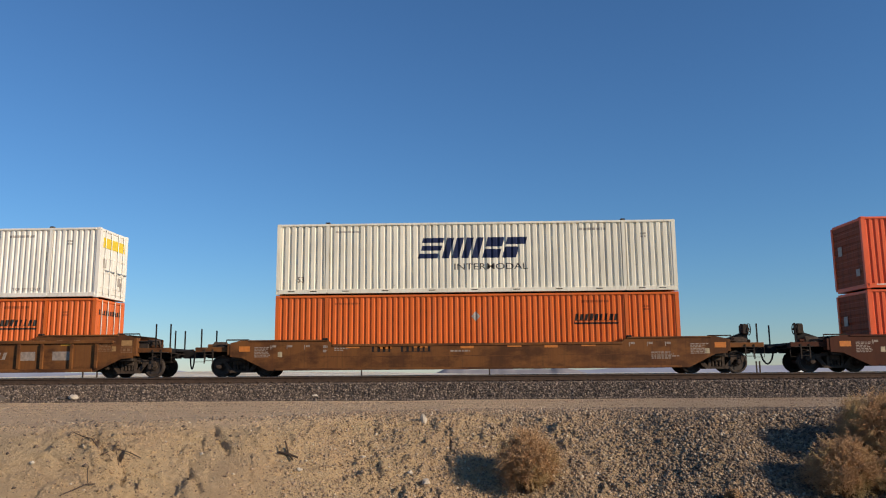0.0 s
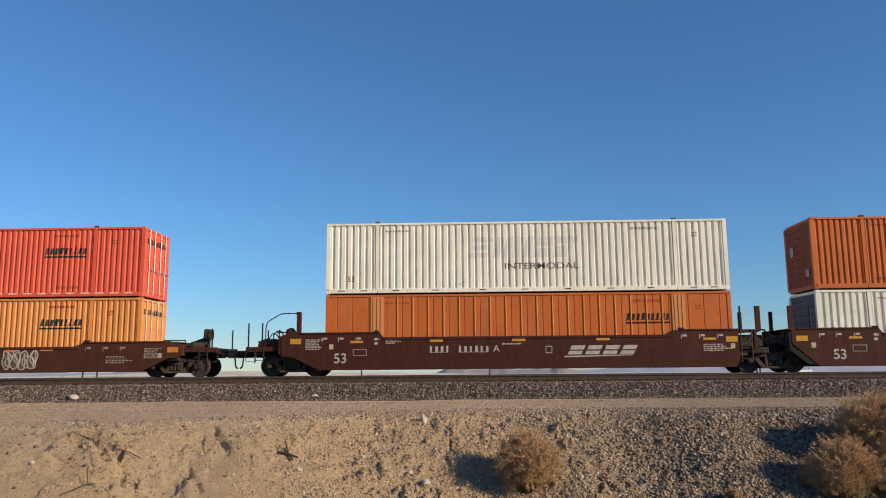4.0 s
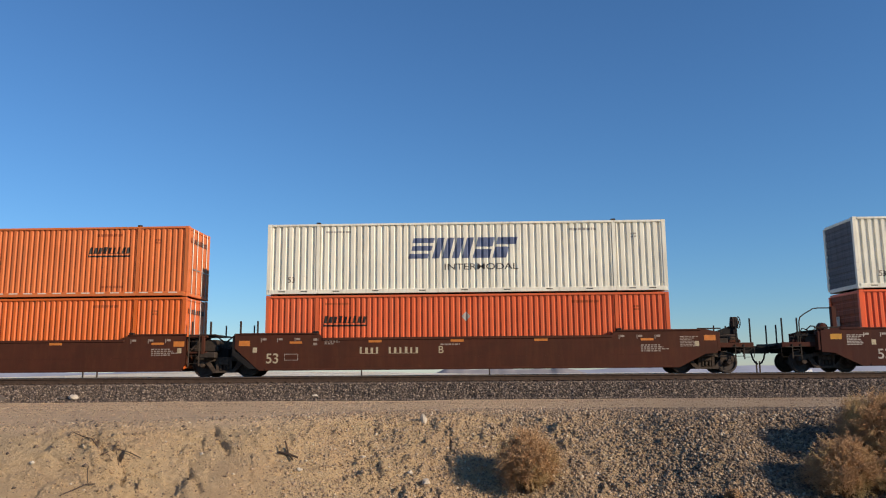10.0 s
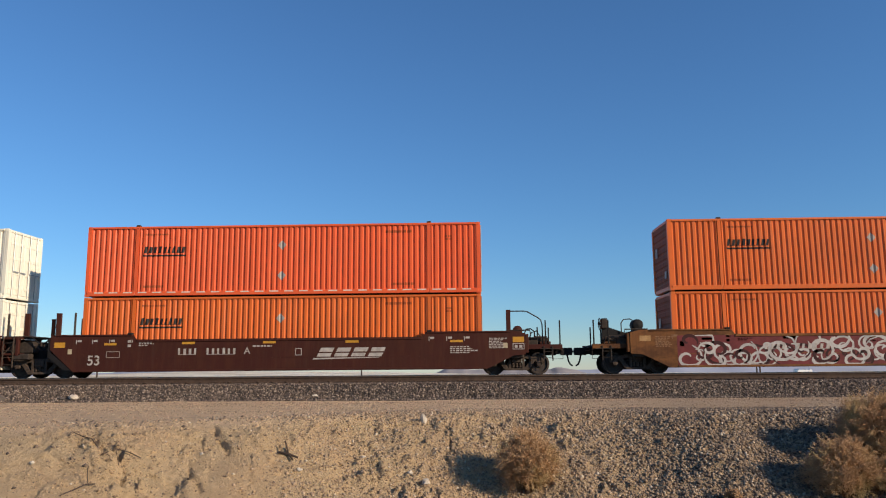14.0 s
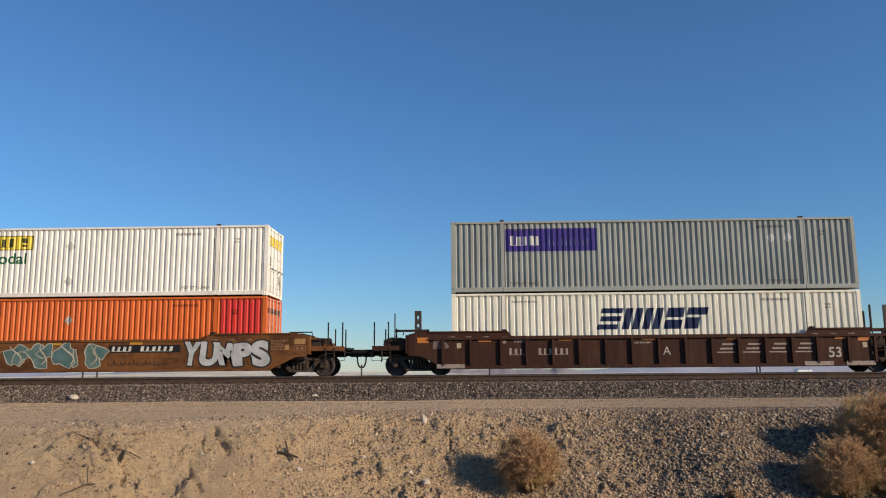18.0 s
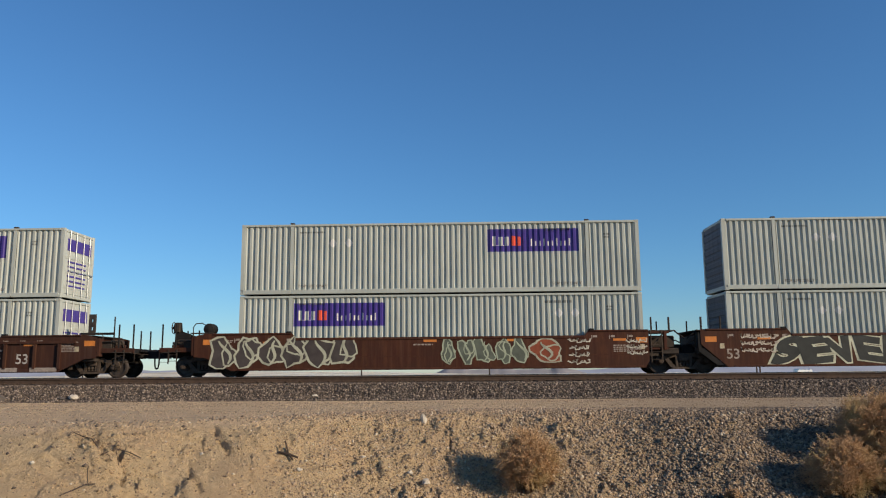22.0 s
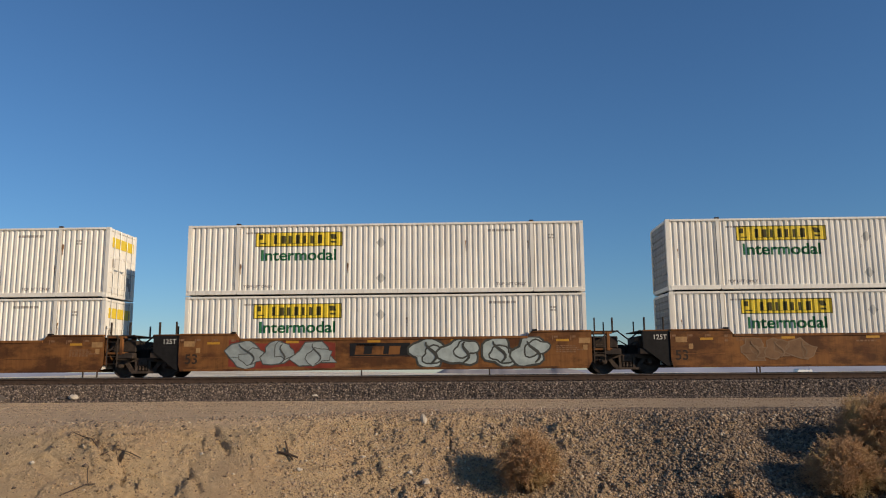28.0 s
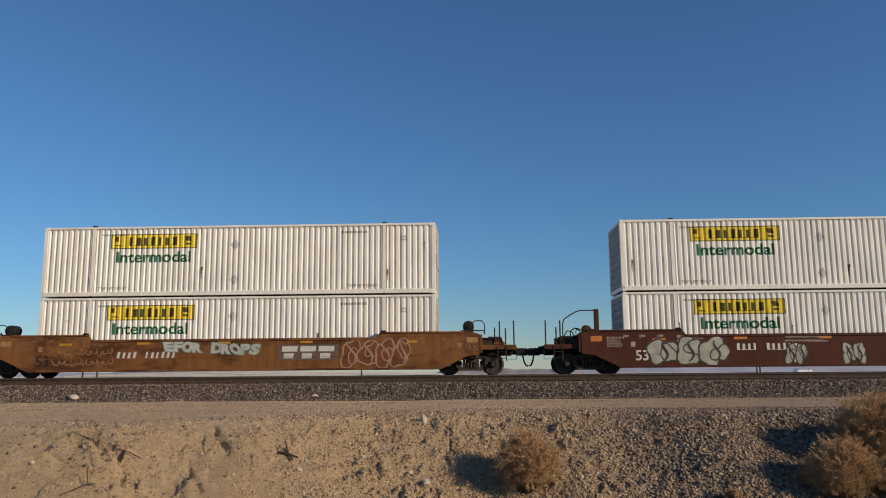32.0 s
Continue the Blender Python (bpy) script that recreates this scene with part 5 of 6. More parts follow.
def white_long_haul(label, logo=NAVY, wording=True):
    c = container("swift", WHITE_BOX, label, nose=SHADED_SLATE_NOSE)
    for k, shape in enumerate(wide_marks()):
        on_wall(c, "swift", "emblem_bar", ("wide", k), polys([shape]), logo, 5.75, 1.42)
    if wording:
        on_wall(c, "swift", "lettering", "INTERMODAL", words("INTERMODAL", 0.25, 3.0), WORD_INK if logo is not GHOST else PALE_INK, 7.2, 0.95, "black capital lettering")
        on_wall(c, "swift", "lettering", "53s", words("53", 0.22), PALE_INK, 0.85, 0.5)
        for x in (0.5, 1.4, 2.7, 4.3, 6.2, 7.9, 9.6, 11.3, 12.9, 14.6, 15.4):
            part("forklift_slot", box_mesh(0, 0.26, -0.002, 0.004, 0, 0.035), INK, c, (x, -0.012, 0.11))
    small_codes(c, "swift", CODE_ON_WHITE)
    return c


def orange_box(label, mat, side="R", diamonds=1, style="fine", spare=None, tape=False, grey=True, right_bay=None):
    c = container(style, mat, label, spare=spare, nose=SHADED_ORANGE_NOSE)
    x = 12.0 if side == "R" else 2.35
    if style == "panel":
        x = 12.0 if side == "R" else 3.5
    on_wall(c, style, "emblem", "blocks9", polys(block_marks(9, 1.75, 0.28, 0.2, 3, 0.07)), INK, x, 1.78, "black slanted emblem of plain blocks with an underline")
    if style == "panel":
        for a0, a1 in POSTS[1:3]:
            post = part("post_cover", box_mesh(a0 - 0.19, a1 + 0.19, -0.012, -0.002, 0.2, CH - 0.09, bev=0.003), STRAW if spare else mat, c, (0, 0, 0), "straw-coloured post cover")
            for k in range(3):
                part("post_rib", box_mesh(0, 0.03, -0.03, -0.012, 0.22, CH - 0.11), STRAW, post, (a0 - 0.09 + 0.15 * k, 0, 0))
        for k in range(18):
            part("panel_seam", box_mesh(-0.022, 0.022, -0.012, 0.02, 0.22, CH - 0.1, bev=0.006), PALE_ORANGE, c, (2.9 + k * 0.62, 0, 0))
    p = GREY_PLACARD if grey else PLACARD
    if diamonds >= 1:
        placard(c, style, 8.07, 2.0 if diamonds == 1 else 2.05, p)
    if diamonds >= 2:
        placard(c, style, 8.07, 0.80, p)
    on_wall(c, style, "notice_print", "note_l", polys(fine_lines(1, 1.1, 0.09, 11)), CODE_ON_ORANGE, 2.4, 0.36)
    on_wall(c, style, "notice_print", "note_r", polys(fine_lines(1, 1.1, 0.09, 12)), CODE_ON_ORANGE, 12.6, 0.36)
    small_codes(c, style, CODE_ON_ORANGE)
    part("door_emblem", shared("doorblocks", lambda bm: fill_polys(bm, block_marks(10, 2.0, 0.2, 0.0, 4))), INK, c, (CL + 0.009, 0.25, 2.25), "black emblem of plain blocks", (0, 0, 90))
    part("placard", box_mesh(-0.014, 0.0, -0.16, 0.16, -0.2, 0.2), p, c, (-0.0, 1.9, 1.75))
    part("placard", box_mesh(-0.014, 0.0, -0.14, 0.14, -0.14, 0.14), p, c, (0.0, 0.55, 0.7))
    if tape:
        for i in range(26):
            part("tape_dash", box_mesh(0, 0.36, 0, 0.003, 0, 0.045), TAPE, c, (0.4 + i * 0.6, -0.0135, 0.14))
    if right_bay:
        on_wall(c, style, "repainted_bay", "bay", polys([bar(0, 1.68, 0.22, CH - 0.1)]), right_bay, 14.262, 0.0, "red repainted end bay")
    return c


RUSTED = []
RUST_STAIN = plain("rust_stain", (0.22, 0.115, 0.055), 0.8, 0, 0.5, 12.0)


def streak_shape(k):
    """A narrow uneven stain that runs down a wall."""
    rng = random.Random(k)
    n, w, tall = 7, rng.uniform(0.03, 0.07), rng.uniform(0.25, 0.6)
    left = [(-w * rng.uniform(0.2, 1.0) * (i + 1) / n, tall * i / n) for i in range(n)]
    right = [(w * rng.uniform(0.2, 1.0) * (i + 1) / n, tall * i / n) for i in range(n)]
    return [left + right[::-1]]


def white_yellow_sign(label, side="L", lower=False, slips=True):
    c = container("fine", JB_WHITE, label, nose=SHADED_PALE_NOSE)
    x = 2.8 if side == "L" else 9.72
    on_wall(c, "fine", "sign_panel", "jb_panel", polys([bar(0, 3.58, 0, 0.60)]), SIGN_YELLOW, x, 1.98, "yellow painted sign panel")
    on_wall(c, "fine", "sign_border", "jb_border", polys(outlined(3.58, 0.60, 0.03) + [bar(0.1, 0.36, 0.12, 0.16, 0.6), bar(0.14, 0.3, 0.3, 0.5), bar(3.18, 3.4, 0.14, 0.22, -0.4), bar(3.2, 3.44, 0.3, 0.5, -0.3)]), SIGN_INK, x, 1.98, lift=0.007)
    on_wall(c, "fine", "emblem", "jb_blocks", polys(block_marks(7, 2.1, 0.36, 0.0, 8, 0.0, 0.66)), SIGN_INK, x + 0.75, 2.10, "dark emblem of plain blocks", 0.007)
    on_wall(c, "fine", "lettering", "Intermodal", words("Intermodal", 0.44, 3.12), GREEN, x + 0.2, 1.42, "bold green lettering")
    if not lower:
        on_wall(c, "fine", "lettering", "tlo_l", words("TOP LIFT ONLY", 0.11, 1.2), PALE_INK, 2.35, 0.30)
        on_wall(c, "fine", "lettering", "tlo_r", words("TOP LIFT ONLY", 0.11, 1.2), PALE_INK, 12.6, 0.30)
    placard(c, "fine", 7.95 if side == "L" else 7.9, 2.1, PLACARD_GREY, 0.22)
    if not lower:
        placard(c, "fine", 7.95, 0.65, PLACARD_GREY, 0.22)
    small_codes(c, "fine", CODE_ON_WHITE)
    RUSTED.append(label)
    rng = random.Random(len(RUSTED))
    for px in rng.sample((1.93, 2.2, 13.92, 14.2, 15.7, 6.6, 9.0, 11.4, 0.45), 4):
        k = rng.randint(0, 3)
        on_wall(c, "fine", "rust_streak", ("streak", k), polys(streak_shape(k)), RUST_STAIN, px, rng.uniform(0.3, 1.9), "thin brown rust streak")
    part("door_sign", box_mesh(-0.014, 0.0, 0.3, CW - 0.3, 0, 0.42), SIGN_YELLOW, c, (CL + 0.008, 0, 2.1), "yellow sign panel on the doors")
    for y, z in ((0.5, 1.45), (1.9, 0.8), (2.1, 0.6)):
        part("door_label", box_mesh(-0.014, 0.0, -0.12, 0.12, -0.18, 0.18), GREY_PLACARD, c, (CL + 0.008, y, z))
    for k in range(5):
        part("vent_label", box_mesh(0, 0.012, 0.3, 0.9, 0, 0.08), GREY_PLACARD, c, (-0.0, 0, 0.7 + 0.35 * k))
    return c


def grey_purple_sign(label, mat, side="R", faded=False, pair="L"):
    c = container("broad", mat, label, nose=SHADED_SLATE_NOSE)
    x = 2.2 if side == "L" else 10.05
    on_wall(c, "broad", "sign_panel", "fx_panel", polys([bar(0, 3.68, 0, 0.93)]), PURPLE, x, 1.66, "purple painted sign panel")
    on_wall(c, "broad", "emblem", "fx_white", polys(block_marks(3, 0.75, 0.40, 0.0, 21, 0, 0.82)), LETTER_WHITE, x + 0.2, 1.9, "white emblem of plain blocks", 0.007)
    on_wall(c, "broad", "emblem", "fx_red", polys(block_marks(2, 0.5, 0.40, 0.0, 22, 0, 0.82)), LETTER_WHITE if faded else LOGO_RED, x + 0.96, 1.9, "", 0.007)
    on_wall(c, "broad", "emblem_print", "fx_bars", polys([bar(0.17 * i, 0.17 * i + 0.055, 0, 0.30 if i % 3 == 0 else 0.2) for i in range(10)]), HALF_GHOST if faded else LETTER_WHITE, x + 1.75, 1.88, "", 0.007)
    px = 3.75 if pair == "L" else 12.85
    placard(c, "broad", px, 2.1)
    placard(c, "broad", px + 0.65, 2.1)
    on_wall(c, "broad", "lettering", "tlo_l", words("TOP LIFT ONLY", 0.11, 1.2), PALE_INK, 2.35, 0.30)
    on_wall(c, "broad", "lettering", "tlo_r", words("TOP LIFT ONLY", 0.11, 1.2), PALE_INK, 12.6, 0.30)
    small_codes(c, "broad", CODE_ON_GREY)
    part("door_sign", box_mesh(-0.014, 0.0, 0.3, CW - 0.3, 0, 0.5), PURPLE, c, (CL + 0.008, 0, 2.0), "purple sign panel on the doors")
    for k in range(6):
        part("door_label", box_mesh(-0.014, 0.0, 0.4, 1.9, 0, 0.07), PURPLE, c, (CL + 0.008, 0, 0.5 + 0.2 * k))
    return c


# ---- spray paint on the cars ----
SPRAY = {}


def spray(rgb):
    if rgb not in SPRAY:
        SPRAY[rgb] = plain("spray_paint", rgb, 0.6, 0.0, 0.35, 2.5)
    return SPRAY[rgb]


def ribbon(bm, pts, w, y=0.0, taper=True):
    n = len(pts)
    rows = []
    for i, (x, z) in enumerate(pts):
        a, b = pts[max(i - 1, 0)], pts[min(i + 1, n - 1)]
        dx, dz = b[0] - a[0], b[1] - a[1]
        s = math.hypot(dx, dz) or 1.0
        k = w * (0.5 if not taper else 0.22 + 0.42 * math.sin(math.pi * (i + 0.5) / n))
        rows.append((bm.verts.new((x - dz / s * k, y, z + dx / s * k)), bm.verts.new((x + dz / s * k, y, z - dx / s * k))))
    for (a, b), (c, d) in zip(rows, rows[1:]):
        bm.faces.new((a, b, d, c))


def form(rng, cx, cz, w, h, jag):
    """A closed abstract form: rounded and lobed, or a jagged shard."""
    n = 22 if jag < 0.6 else 13
    ph = [rng.uniform(0, math.tau) for _ in range(3)]
    spin = rng.uniform(-0.5, 0.5)
    out = []
    for i in range(n):
        a = math.tau * i / n
        r = 0.86 + 0.14 * math.sin(2 * a + ph[0]) + 0.13 * math.sin(3 * a + ph[1]) + 0.08 * math.sin(5 * a + ph[2])
        if jag >= 0.6:
            r *= rng.uniform(0.78, 1.22)
        x, z = w / 2 * r * math.cos(a), h / 2 * r * math.sin(a)
        out.append((cx + x + spin * z * 0.5, cz + z))
    return out


def grown(pts, k):
    """The form pushed outwards by k."""
    n, out = len(pts), []
    for i, (x, z) in enumerate(pts):
        (ax, az), (bx, bz) = pts[i - 1], pts[(i + 1) % n]
        dx, dz = bx - ax, bz - az
        s = math.hypot(dx, dz) or 1.0
        out.append((x + dz / s * k, z - dx / s * k))
    return out


def fan(bm, pts, y, tall):
    """Fills a star-shaped outline by a fan of triangles, kept within the height of the side."""
    cx, cz = sum(p[0] for p in pts) / len(pts), sum(p[1] for p in pts) / len(pts)
    c = bm.verts.new((cx, y, min(max(cz, 0), tall)))
    v = [bm.verts.new((x, y, min(max(z, 0.0), tall))) for x, z in pts]
    for i in range(len(v)):
        bm.faces.new((c, v[i], v[(i + 1) % len(v)]))


def two_tone(bm, line, fill):
    """A flat mesh whose faces carry the index 0 for the outline's paint and 1 for the filling."""
    me = flat_mesh(bm)
    me.materials[0] = spray(line)
    me.materials.append(spray(fill))
    return me


def sprayed_form(car, pts, line_w, tall, line, fill, x, y, z):
    """One closed form: a painted outline with its filling inside, as one sheet."""
    bm = bmesh.new()
    clamp = lambda p: (p[0], min(max(p[1], 0.0), tall))
    outer = [clamp(p) for p in grown(pts, line_w)]
    inner = [(px, min(max(pz, 0.5 * line_w), tall - 0.5 * line_w)) for px, pz in pts]
    o = [bm.verts.new((px, 0, pz)) for px, pz in outer]
    i = [bm.verts.new((px, 0, pz)) for px, pz in inner]
    c = bm.verts.new((sum(p[0] for p in inner) / len(inner), 0, sum(p[1] for p in inner) / len(inner)))
    for k in range(len(o)):
        j = (k + 1) % len(o)
        bm.faces.new((o[k], o[j], i[j], i[k]))
        bm.faces.new((i[k], i[j], c)).material_index = 1
    bm.normal_update()
    ob = new("graffiti_form", two_tone(bm, line, fill))
    ob.matrix_basis, ob.parent = pose(x, y, z), car
    return ob


def stroke(car, pts, w, mat, x, y, z, taper=True, label=""):
    bm = bmesh.new()
    ribbon(bm, pts, w, 0.0, taper)
    bm.normal_update()
    return part("spray_stroke", flat_mesh(bm), spray(mat), car, (x, y, z), label)


def tag(car, x, z, length, tall, fill, line, seed, count, jag=0.3, second=None, line_w=0.07, halo=None):
    """A piece of spray-painted graffiti: overlapping outlined forms with inner strokes, on a soft backing where it has one."""
    rng = random.Random(seed)
    w = length / count
    if halo:
        top = [(length * t, tall * (0.93 + 0.07 * math.sin(9 * t + seed))) for t in np.linspace(1, 0, 24)]
        low = [(length * t, tall * (0.05 + 0.05 * math.sin(11 * t + seed))) for t in np.linspace(0, 1, 24)]
        bm = bmesh.new()
        fan(bm, [(px - 0.08 if px < length / 2 else px + 0.08, pz) for px, pz in low + top], 0.0, tall)
        bm.normal_update()
        part("graffiti_backing", flat_mesh(bm), spray(halo), car, (x, SILL_Y - 0.003, z), "sprayed colour behind the letters")
    n = 0
    for i in range(count):
        for k in range(2):
            cx, cz = (i + 0.5 + 0.22 * (k - 0.5)) * w + rng.uniform(-0.10, 0.10) * w, tall * (0.5, 0.42 + 0.2 * (i % 2))[k]
            f = form(rng, cx, cz, w * ((1.12, 0.72) if jag < 0.85 else (0.86, 0.58))[k], tall * (0.98, 0.58)[k], jag)
            sprayed_form(car, f, line_w * (1.0 if k == 0 else 0.75), tall, line, second if second and (i + k) % 2 else fill, x, SILL_Y - 0.006 - 0.0012 * (n % 9), z)
            n += 1
        a = rng.uniform(-0.4, 0.4)
        stroke(car, [((i + 0.5) * w + a * w * (t - 0.5) + 0.16 * w * math.sin(5 * t + a), tall * (0.15 + 0.7 * t)) for t in np.linspace(0, 1, 9)], line_w * 1.1, line, x, SILL_Y - 0.019, z)


def spray_word(car, word, x, z, length, tall, fill, line, seed, lean=0.0, sink=0.0, halo=None, wild=1.5):
    """A sprayed word: fat letters one by one, each with its outline and filling, uneven in height and lean."""
    rng = random.Random(seed)
    if halo:
        on_sill(car, "graffiti_backing", ("backing", seed), polys([[(-0.1, 0.0), (length + 0.15, 0.0), (length + 0.05, tall), (length * 0.5, tall * 0.96), (-0.05, tall)]]), spray(halo), x, z, "sprayed colour behind the letters", 0.003)
    step = length / len(word)
    for i, ch in enumerate(word):
        if ch == " ":
            continue
        co, _ = glyph(ch, OUTER)
        lo, span = co.min(0), co.max(0) - co.min(0)
        shear, high, drop, tilt = lean + 0.16 * wild * rng.uniform(-1, 1), rng.uniform(0.88, 1.0), rng.uniform(0.0, 0.06), 0.10 * wild * rng.uniform(-1, 1)

        def placed(grow):
            pts, faces = glyph(ch, grow)
            u = (pts - lo) / span
            px = (u[:, 0] - 0.5) * step * 1.24 + shear * (u[:, 1] - 0.5) * tall + 0.05 * wild * np.sin(4 * u[:, 1] + i + seed) * step
            pz = u[:, 1] * tall * high * (1 - drop) + drop * tall + tilt * (u[:, 0] - 0.5) * step - sink * i * step
            bm = bmesh.new()
            v = [bm.verts.new((a, 0, min(max(b, 0.0 - sink * length), tall))) for a, b in zip(px, pz)]
            for f in faces:
                bm.faces.new([v[k] for k in f])
            bm.normal_update()
            return flat_mesh(bm)

        letter = part("graffiti_letter", placed(OUTER), spray(line), car, (x + (i + 0.5) * step, SILL_Y - 0.006 - 0.0015 * (i % 3), z))
        part("letter_filling", placed(FAT), spray(fill), letter, (0, -0.006, 0))


def curls(car, x, z, length, tall, line, seed, count):
    """Curling strokes over a whole side, one by one."""
    rng = random.Random(seed)
    for i in range(count):
        cx, cz, r = 0.3 + (length - 0.6) * (i + rng.random()) / count, rng.uniform(0.2, tall - 0.2), rng.uniform(0.2, 0.46)
        a0, turns, s = rng.uniform(0, math.tau), rng.uniform(0.7, 1.5), rng.choice((-1, 1))
        pts = []
        for t in np.linspace(0, 1, 18):
            k, a = r * (0.25 + 1.1 * t), a0 + s * turns * math.tau * t
            pts.append((cx + k * 1.25 * math.cos(a), min(max(cz + k * math.sin(a), 0.02), tall - 0.02)))
        stroke(car, pts, rng.uniform(0.06, 0.12), line, x, SILL_Y - 0.007 - 0.0007 * (i % 5), z)


def scrawl(car, x, z, length, tall, line, seed, w=0.04, rows=1):
    """Quick loops of spray paint, like running handwriting that cannot be read."""
    rng = random.Random(seed)
    cell = tall / rows
    for r in range(rows):
        cz, pts, ph = tall - (r + 0.5) * cell, [], rng.uniform(0, 6)
        n = max(14, int(length / 0.035))
        loops = max(2, length / (0.55 * cell))
        for k in range(n):
            t = k / (n - 1)
            a = math.tau * loops * t + ph
            high = 0.24 + 0.13 * math.sin(0.37 * a + seed) + 0.10 * math.sin(0.61 * a + 2 * seed)
            side = 0.20 + 0.16 * math.sin(0.43 * a + 3 * seed)
            pts.append((length * t + side * cell * math.cos(a + 0.5 * math.sin(0.29 * a)), cz + cell * high * math.sin(a) + 0.06 * cell * math.sin(0.2 * a)))
        stroke(car, pts, w * 0.8, line, x, SILL_Y - 0.006 - 0.0006 * r, z, False, "thin sprayed scrawl")


# ---- markings of the cars ----
def car_marks(car, style, hi, mid, dress, unit="", left="joint", right="joint"):
    """Reflectors, weight panels, stencilled numbers as bars and the owner's emblem as plain shapes."""
    z = mid - 0.20
    refl = SAFETY_YELLOW if dress in ("maroon", "yellow") else ORANGE_REFLECT
    for k, x in enumerate((4.2, 7.45, 10.75)):
        on_sill(car, "reflector", "refl", polys([bar(0, 0.52, 0, 0.10)]), refl, x, z)
    plate_mat = TAN_PLATE if dress == "yellow" else refl
    pale = CREAM if dress != "yellow" else TAN_PLATE
    faint = CAR_WHITE if dress == "maroon" else WORN_STENCIL if dress == "yellow" else DULL_WHITE
    for at, kind in ((0.0, left), (CL, right)):
        far = at > 0
        if kind == "coupler":
            on_sill(car, "reflector", "endrefl", polys([bar(0, 0.44, 0, 0.21)]), plate_mat, at + (1.22 if far else -1.36), hi - 0.44, "orange reflector plate")
            if far and dress != "brown":
                on_sill(car, "stencil_frame", "endframe", polys(outlined(0.46, 0.24) + [bar(0.08, 0.19, 0.06, 0.17), bar(0.26, 0.38, 0.06, 0.17)]), faint, at + 1.21, hi - 0.72)
            on_sill(car, "stencil_print", "endtext", polys(fine_lines(7, 0.72, 0.036, 23)), faint, at + (0.28 if far else -0.74), hi - 0.30)
            on_sill(car, "data_plate", "endplate", polys([bar(0, 0.17, 0, 0.2)]), pale, at + (0.84 if far else 0.2), hi - 0.66)
        else:
            on_sill(car, "reflector", "endrefl", polys([bar(0, 0.44, 0, 0.21)]), plate_mat, at + (-0.36 if far else 0.1 if dress == "yellow" else -0.98), hi - 0.50, "orange reflector plate")
            on_sill(car, "data_plate", "endplate", polys([bar(0, 0.17, 0, 0.2)]), pale, at + (-0.2 if far else 0.6 if dress == "yellow" else -0.42), hi - 0.76)
    if style != "low":
        for x in (0.85, CL - 1.45):
            on_sill(car, "reflector", "refl4", polys([bar(0, 0.5, 0, 0.09)]), refl, x + 0.2, hi - 0.42)
    for x in (-0.1, 0.55, 1.25, CL - 2.1, CL - 1.4, CL - 0.7):
        on_sill(car, "stencil_print", "stencil_s", polys([bar(0, 0.03, 0, 0.17), bar(0.06, 0.22, 0.08, 0.16)]), faint, x, hi - 0.36)
    on_sill(car, "stencil_print", "stencil_b", polys(fine_lines(2, 0.24, 0.1, 17)), faint, 2.0, hi - 0.32)
    if style != "ribbed":
        on_sill(car, "stencil_print", "stencil_c", polys(fine_lines(4, 1.1, 0.045, 18)), faint, CL - 1.25, hi - 0.62)
    on_sill(car, "stencil_print", "stencil_d", polys(fine_lines(3, 0.6, 0.04, 19)), faint, 2.45, mid - 0.12)
    on_sill(car, "stencil_print", "stencil_e", polys(fine_lines(1, 1.15, 0.045, 20)), faint, 7.25, mid - 0.06)
    on_sill(car, "stencil_print", "stencil_f", polys(fine_lines(1, 1.15, 0.06, 21)), faint, 7.05, mid - 0.33)
    if style == "low":
        for x in (2.9, 5.6, 9.3, 12.2):
            on_sill(car, "reflector", "refl5", polys([bar(0, 0.55, 0, 0.07)]), refl, x, mid - 0.16)


def number_bars(car, x, z, mat, seed, lean=0.0, tall=0.26):
    on_sill(car, "number_print", ("nb", seed, lean, tall), polys(block_marks(4, 0.86, tall, lean, seed, 0.0, 0.55) + [[(px + 1.15, pz) for px, pz in q] for q in block_marks(6, 1.28, tall, lean, seed + 50, 0.0, 0.55)]), mat, x, z)


def slanted_emblem(car, x, z, mat):
    k = 0.5
    p = []
    for i in range(4):
        a = i * 0.68
        p += [bar(a, a + 0.54, 0, 0.15, k), bar(a, a + 0.54, 0.20, 0.36, k)]
    p += [[(-0.15, -0.10), (2.5, -0.04), (2.55, -0.01), (-0.1, -0.04)]]
    for i, shape in enumerate(p):
        on_sill(car, "emblem_bar", ("slant4", i), polys([shape]), mat, x, z, "pale slanted bar")


def stub_emblem(car, x, z, mat):
    p = [bar(0.73 * i, 0.73 * i + 0.62, 0.27, 0.48, 0.12) for i in range(3)] + [bar(0.73 * i + 0.1, 0.73 * i + 0.5, 0, 0.20, 0.12) for i in range(3)]
    on_sill(car, "emblem_panel", "stub3", polys([bar(-0.12, 2.3, -0.06, 0.54)]), PALE_INK, x, z, lift=0.003)
    for i, shape in enumerate(p):
        on_sill(car, "emblem_bar", ("stub3", i), polys([shape]), mat, x, z, "white slab bar", 0.006)


def black_number_panel(car, x, z, w=2.9):
    on_sill(car, "number_panel", ("panel", w), polys([bar(0, w, 0, 0.30)]), INK, x, z, "black number panel", 0.004)
    on_sill(car, "number_print", ("panelbars", w), polys([[(px + 0.12, pz + 0.05) for px, pz in q] for q in block_marks(4, 0.9, 0.2, 0.2, 61, 0.0, 0.6)] + [[(px + 1.28, pz + 0.05) for px, pz in q] for q in block_marks(6, 1.4, 0.2, 0.2, 62, 0.0, 0.6)]), LETTER_WHITE, x, z, "", 0.007)


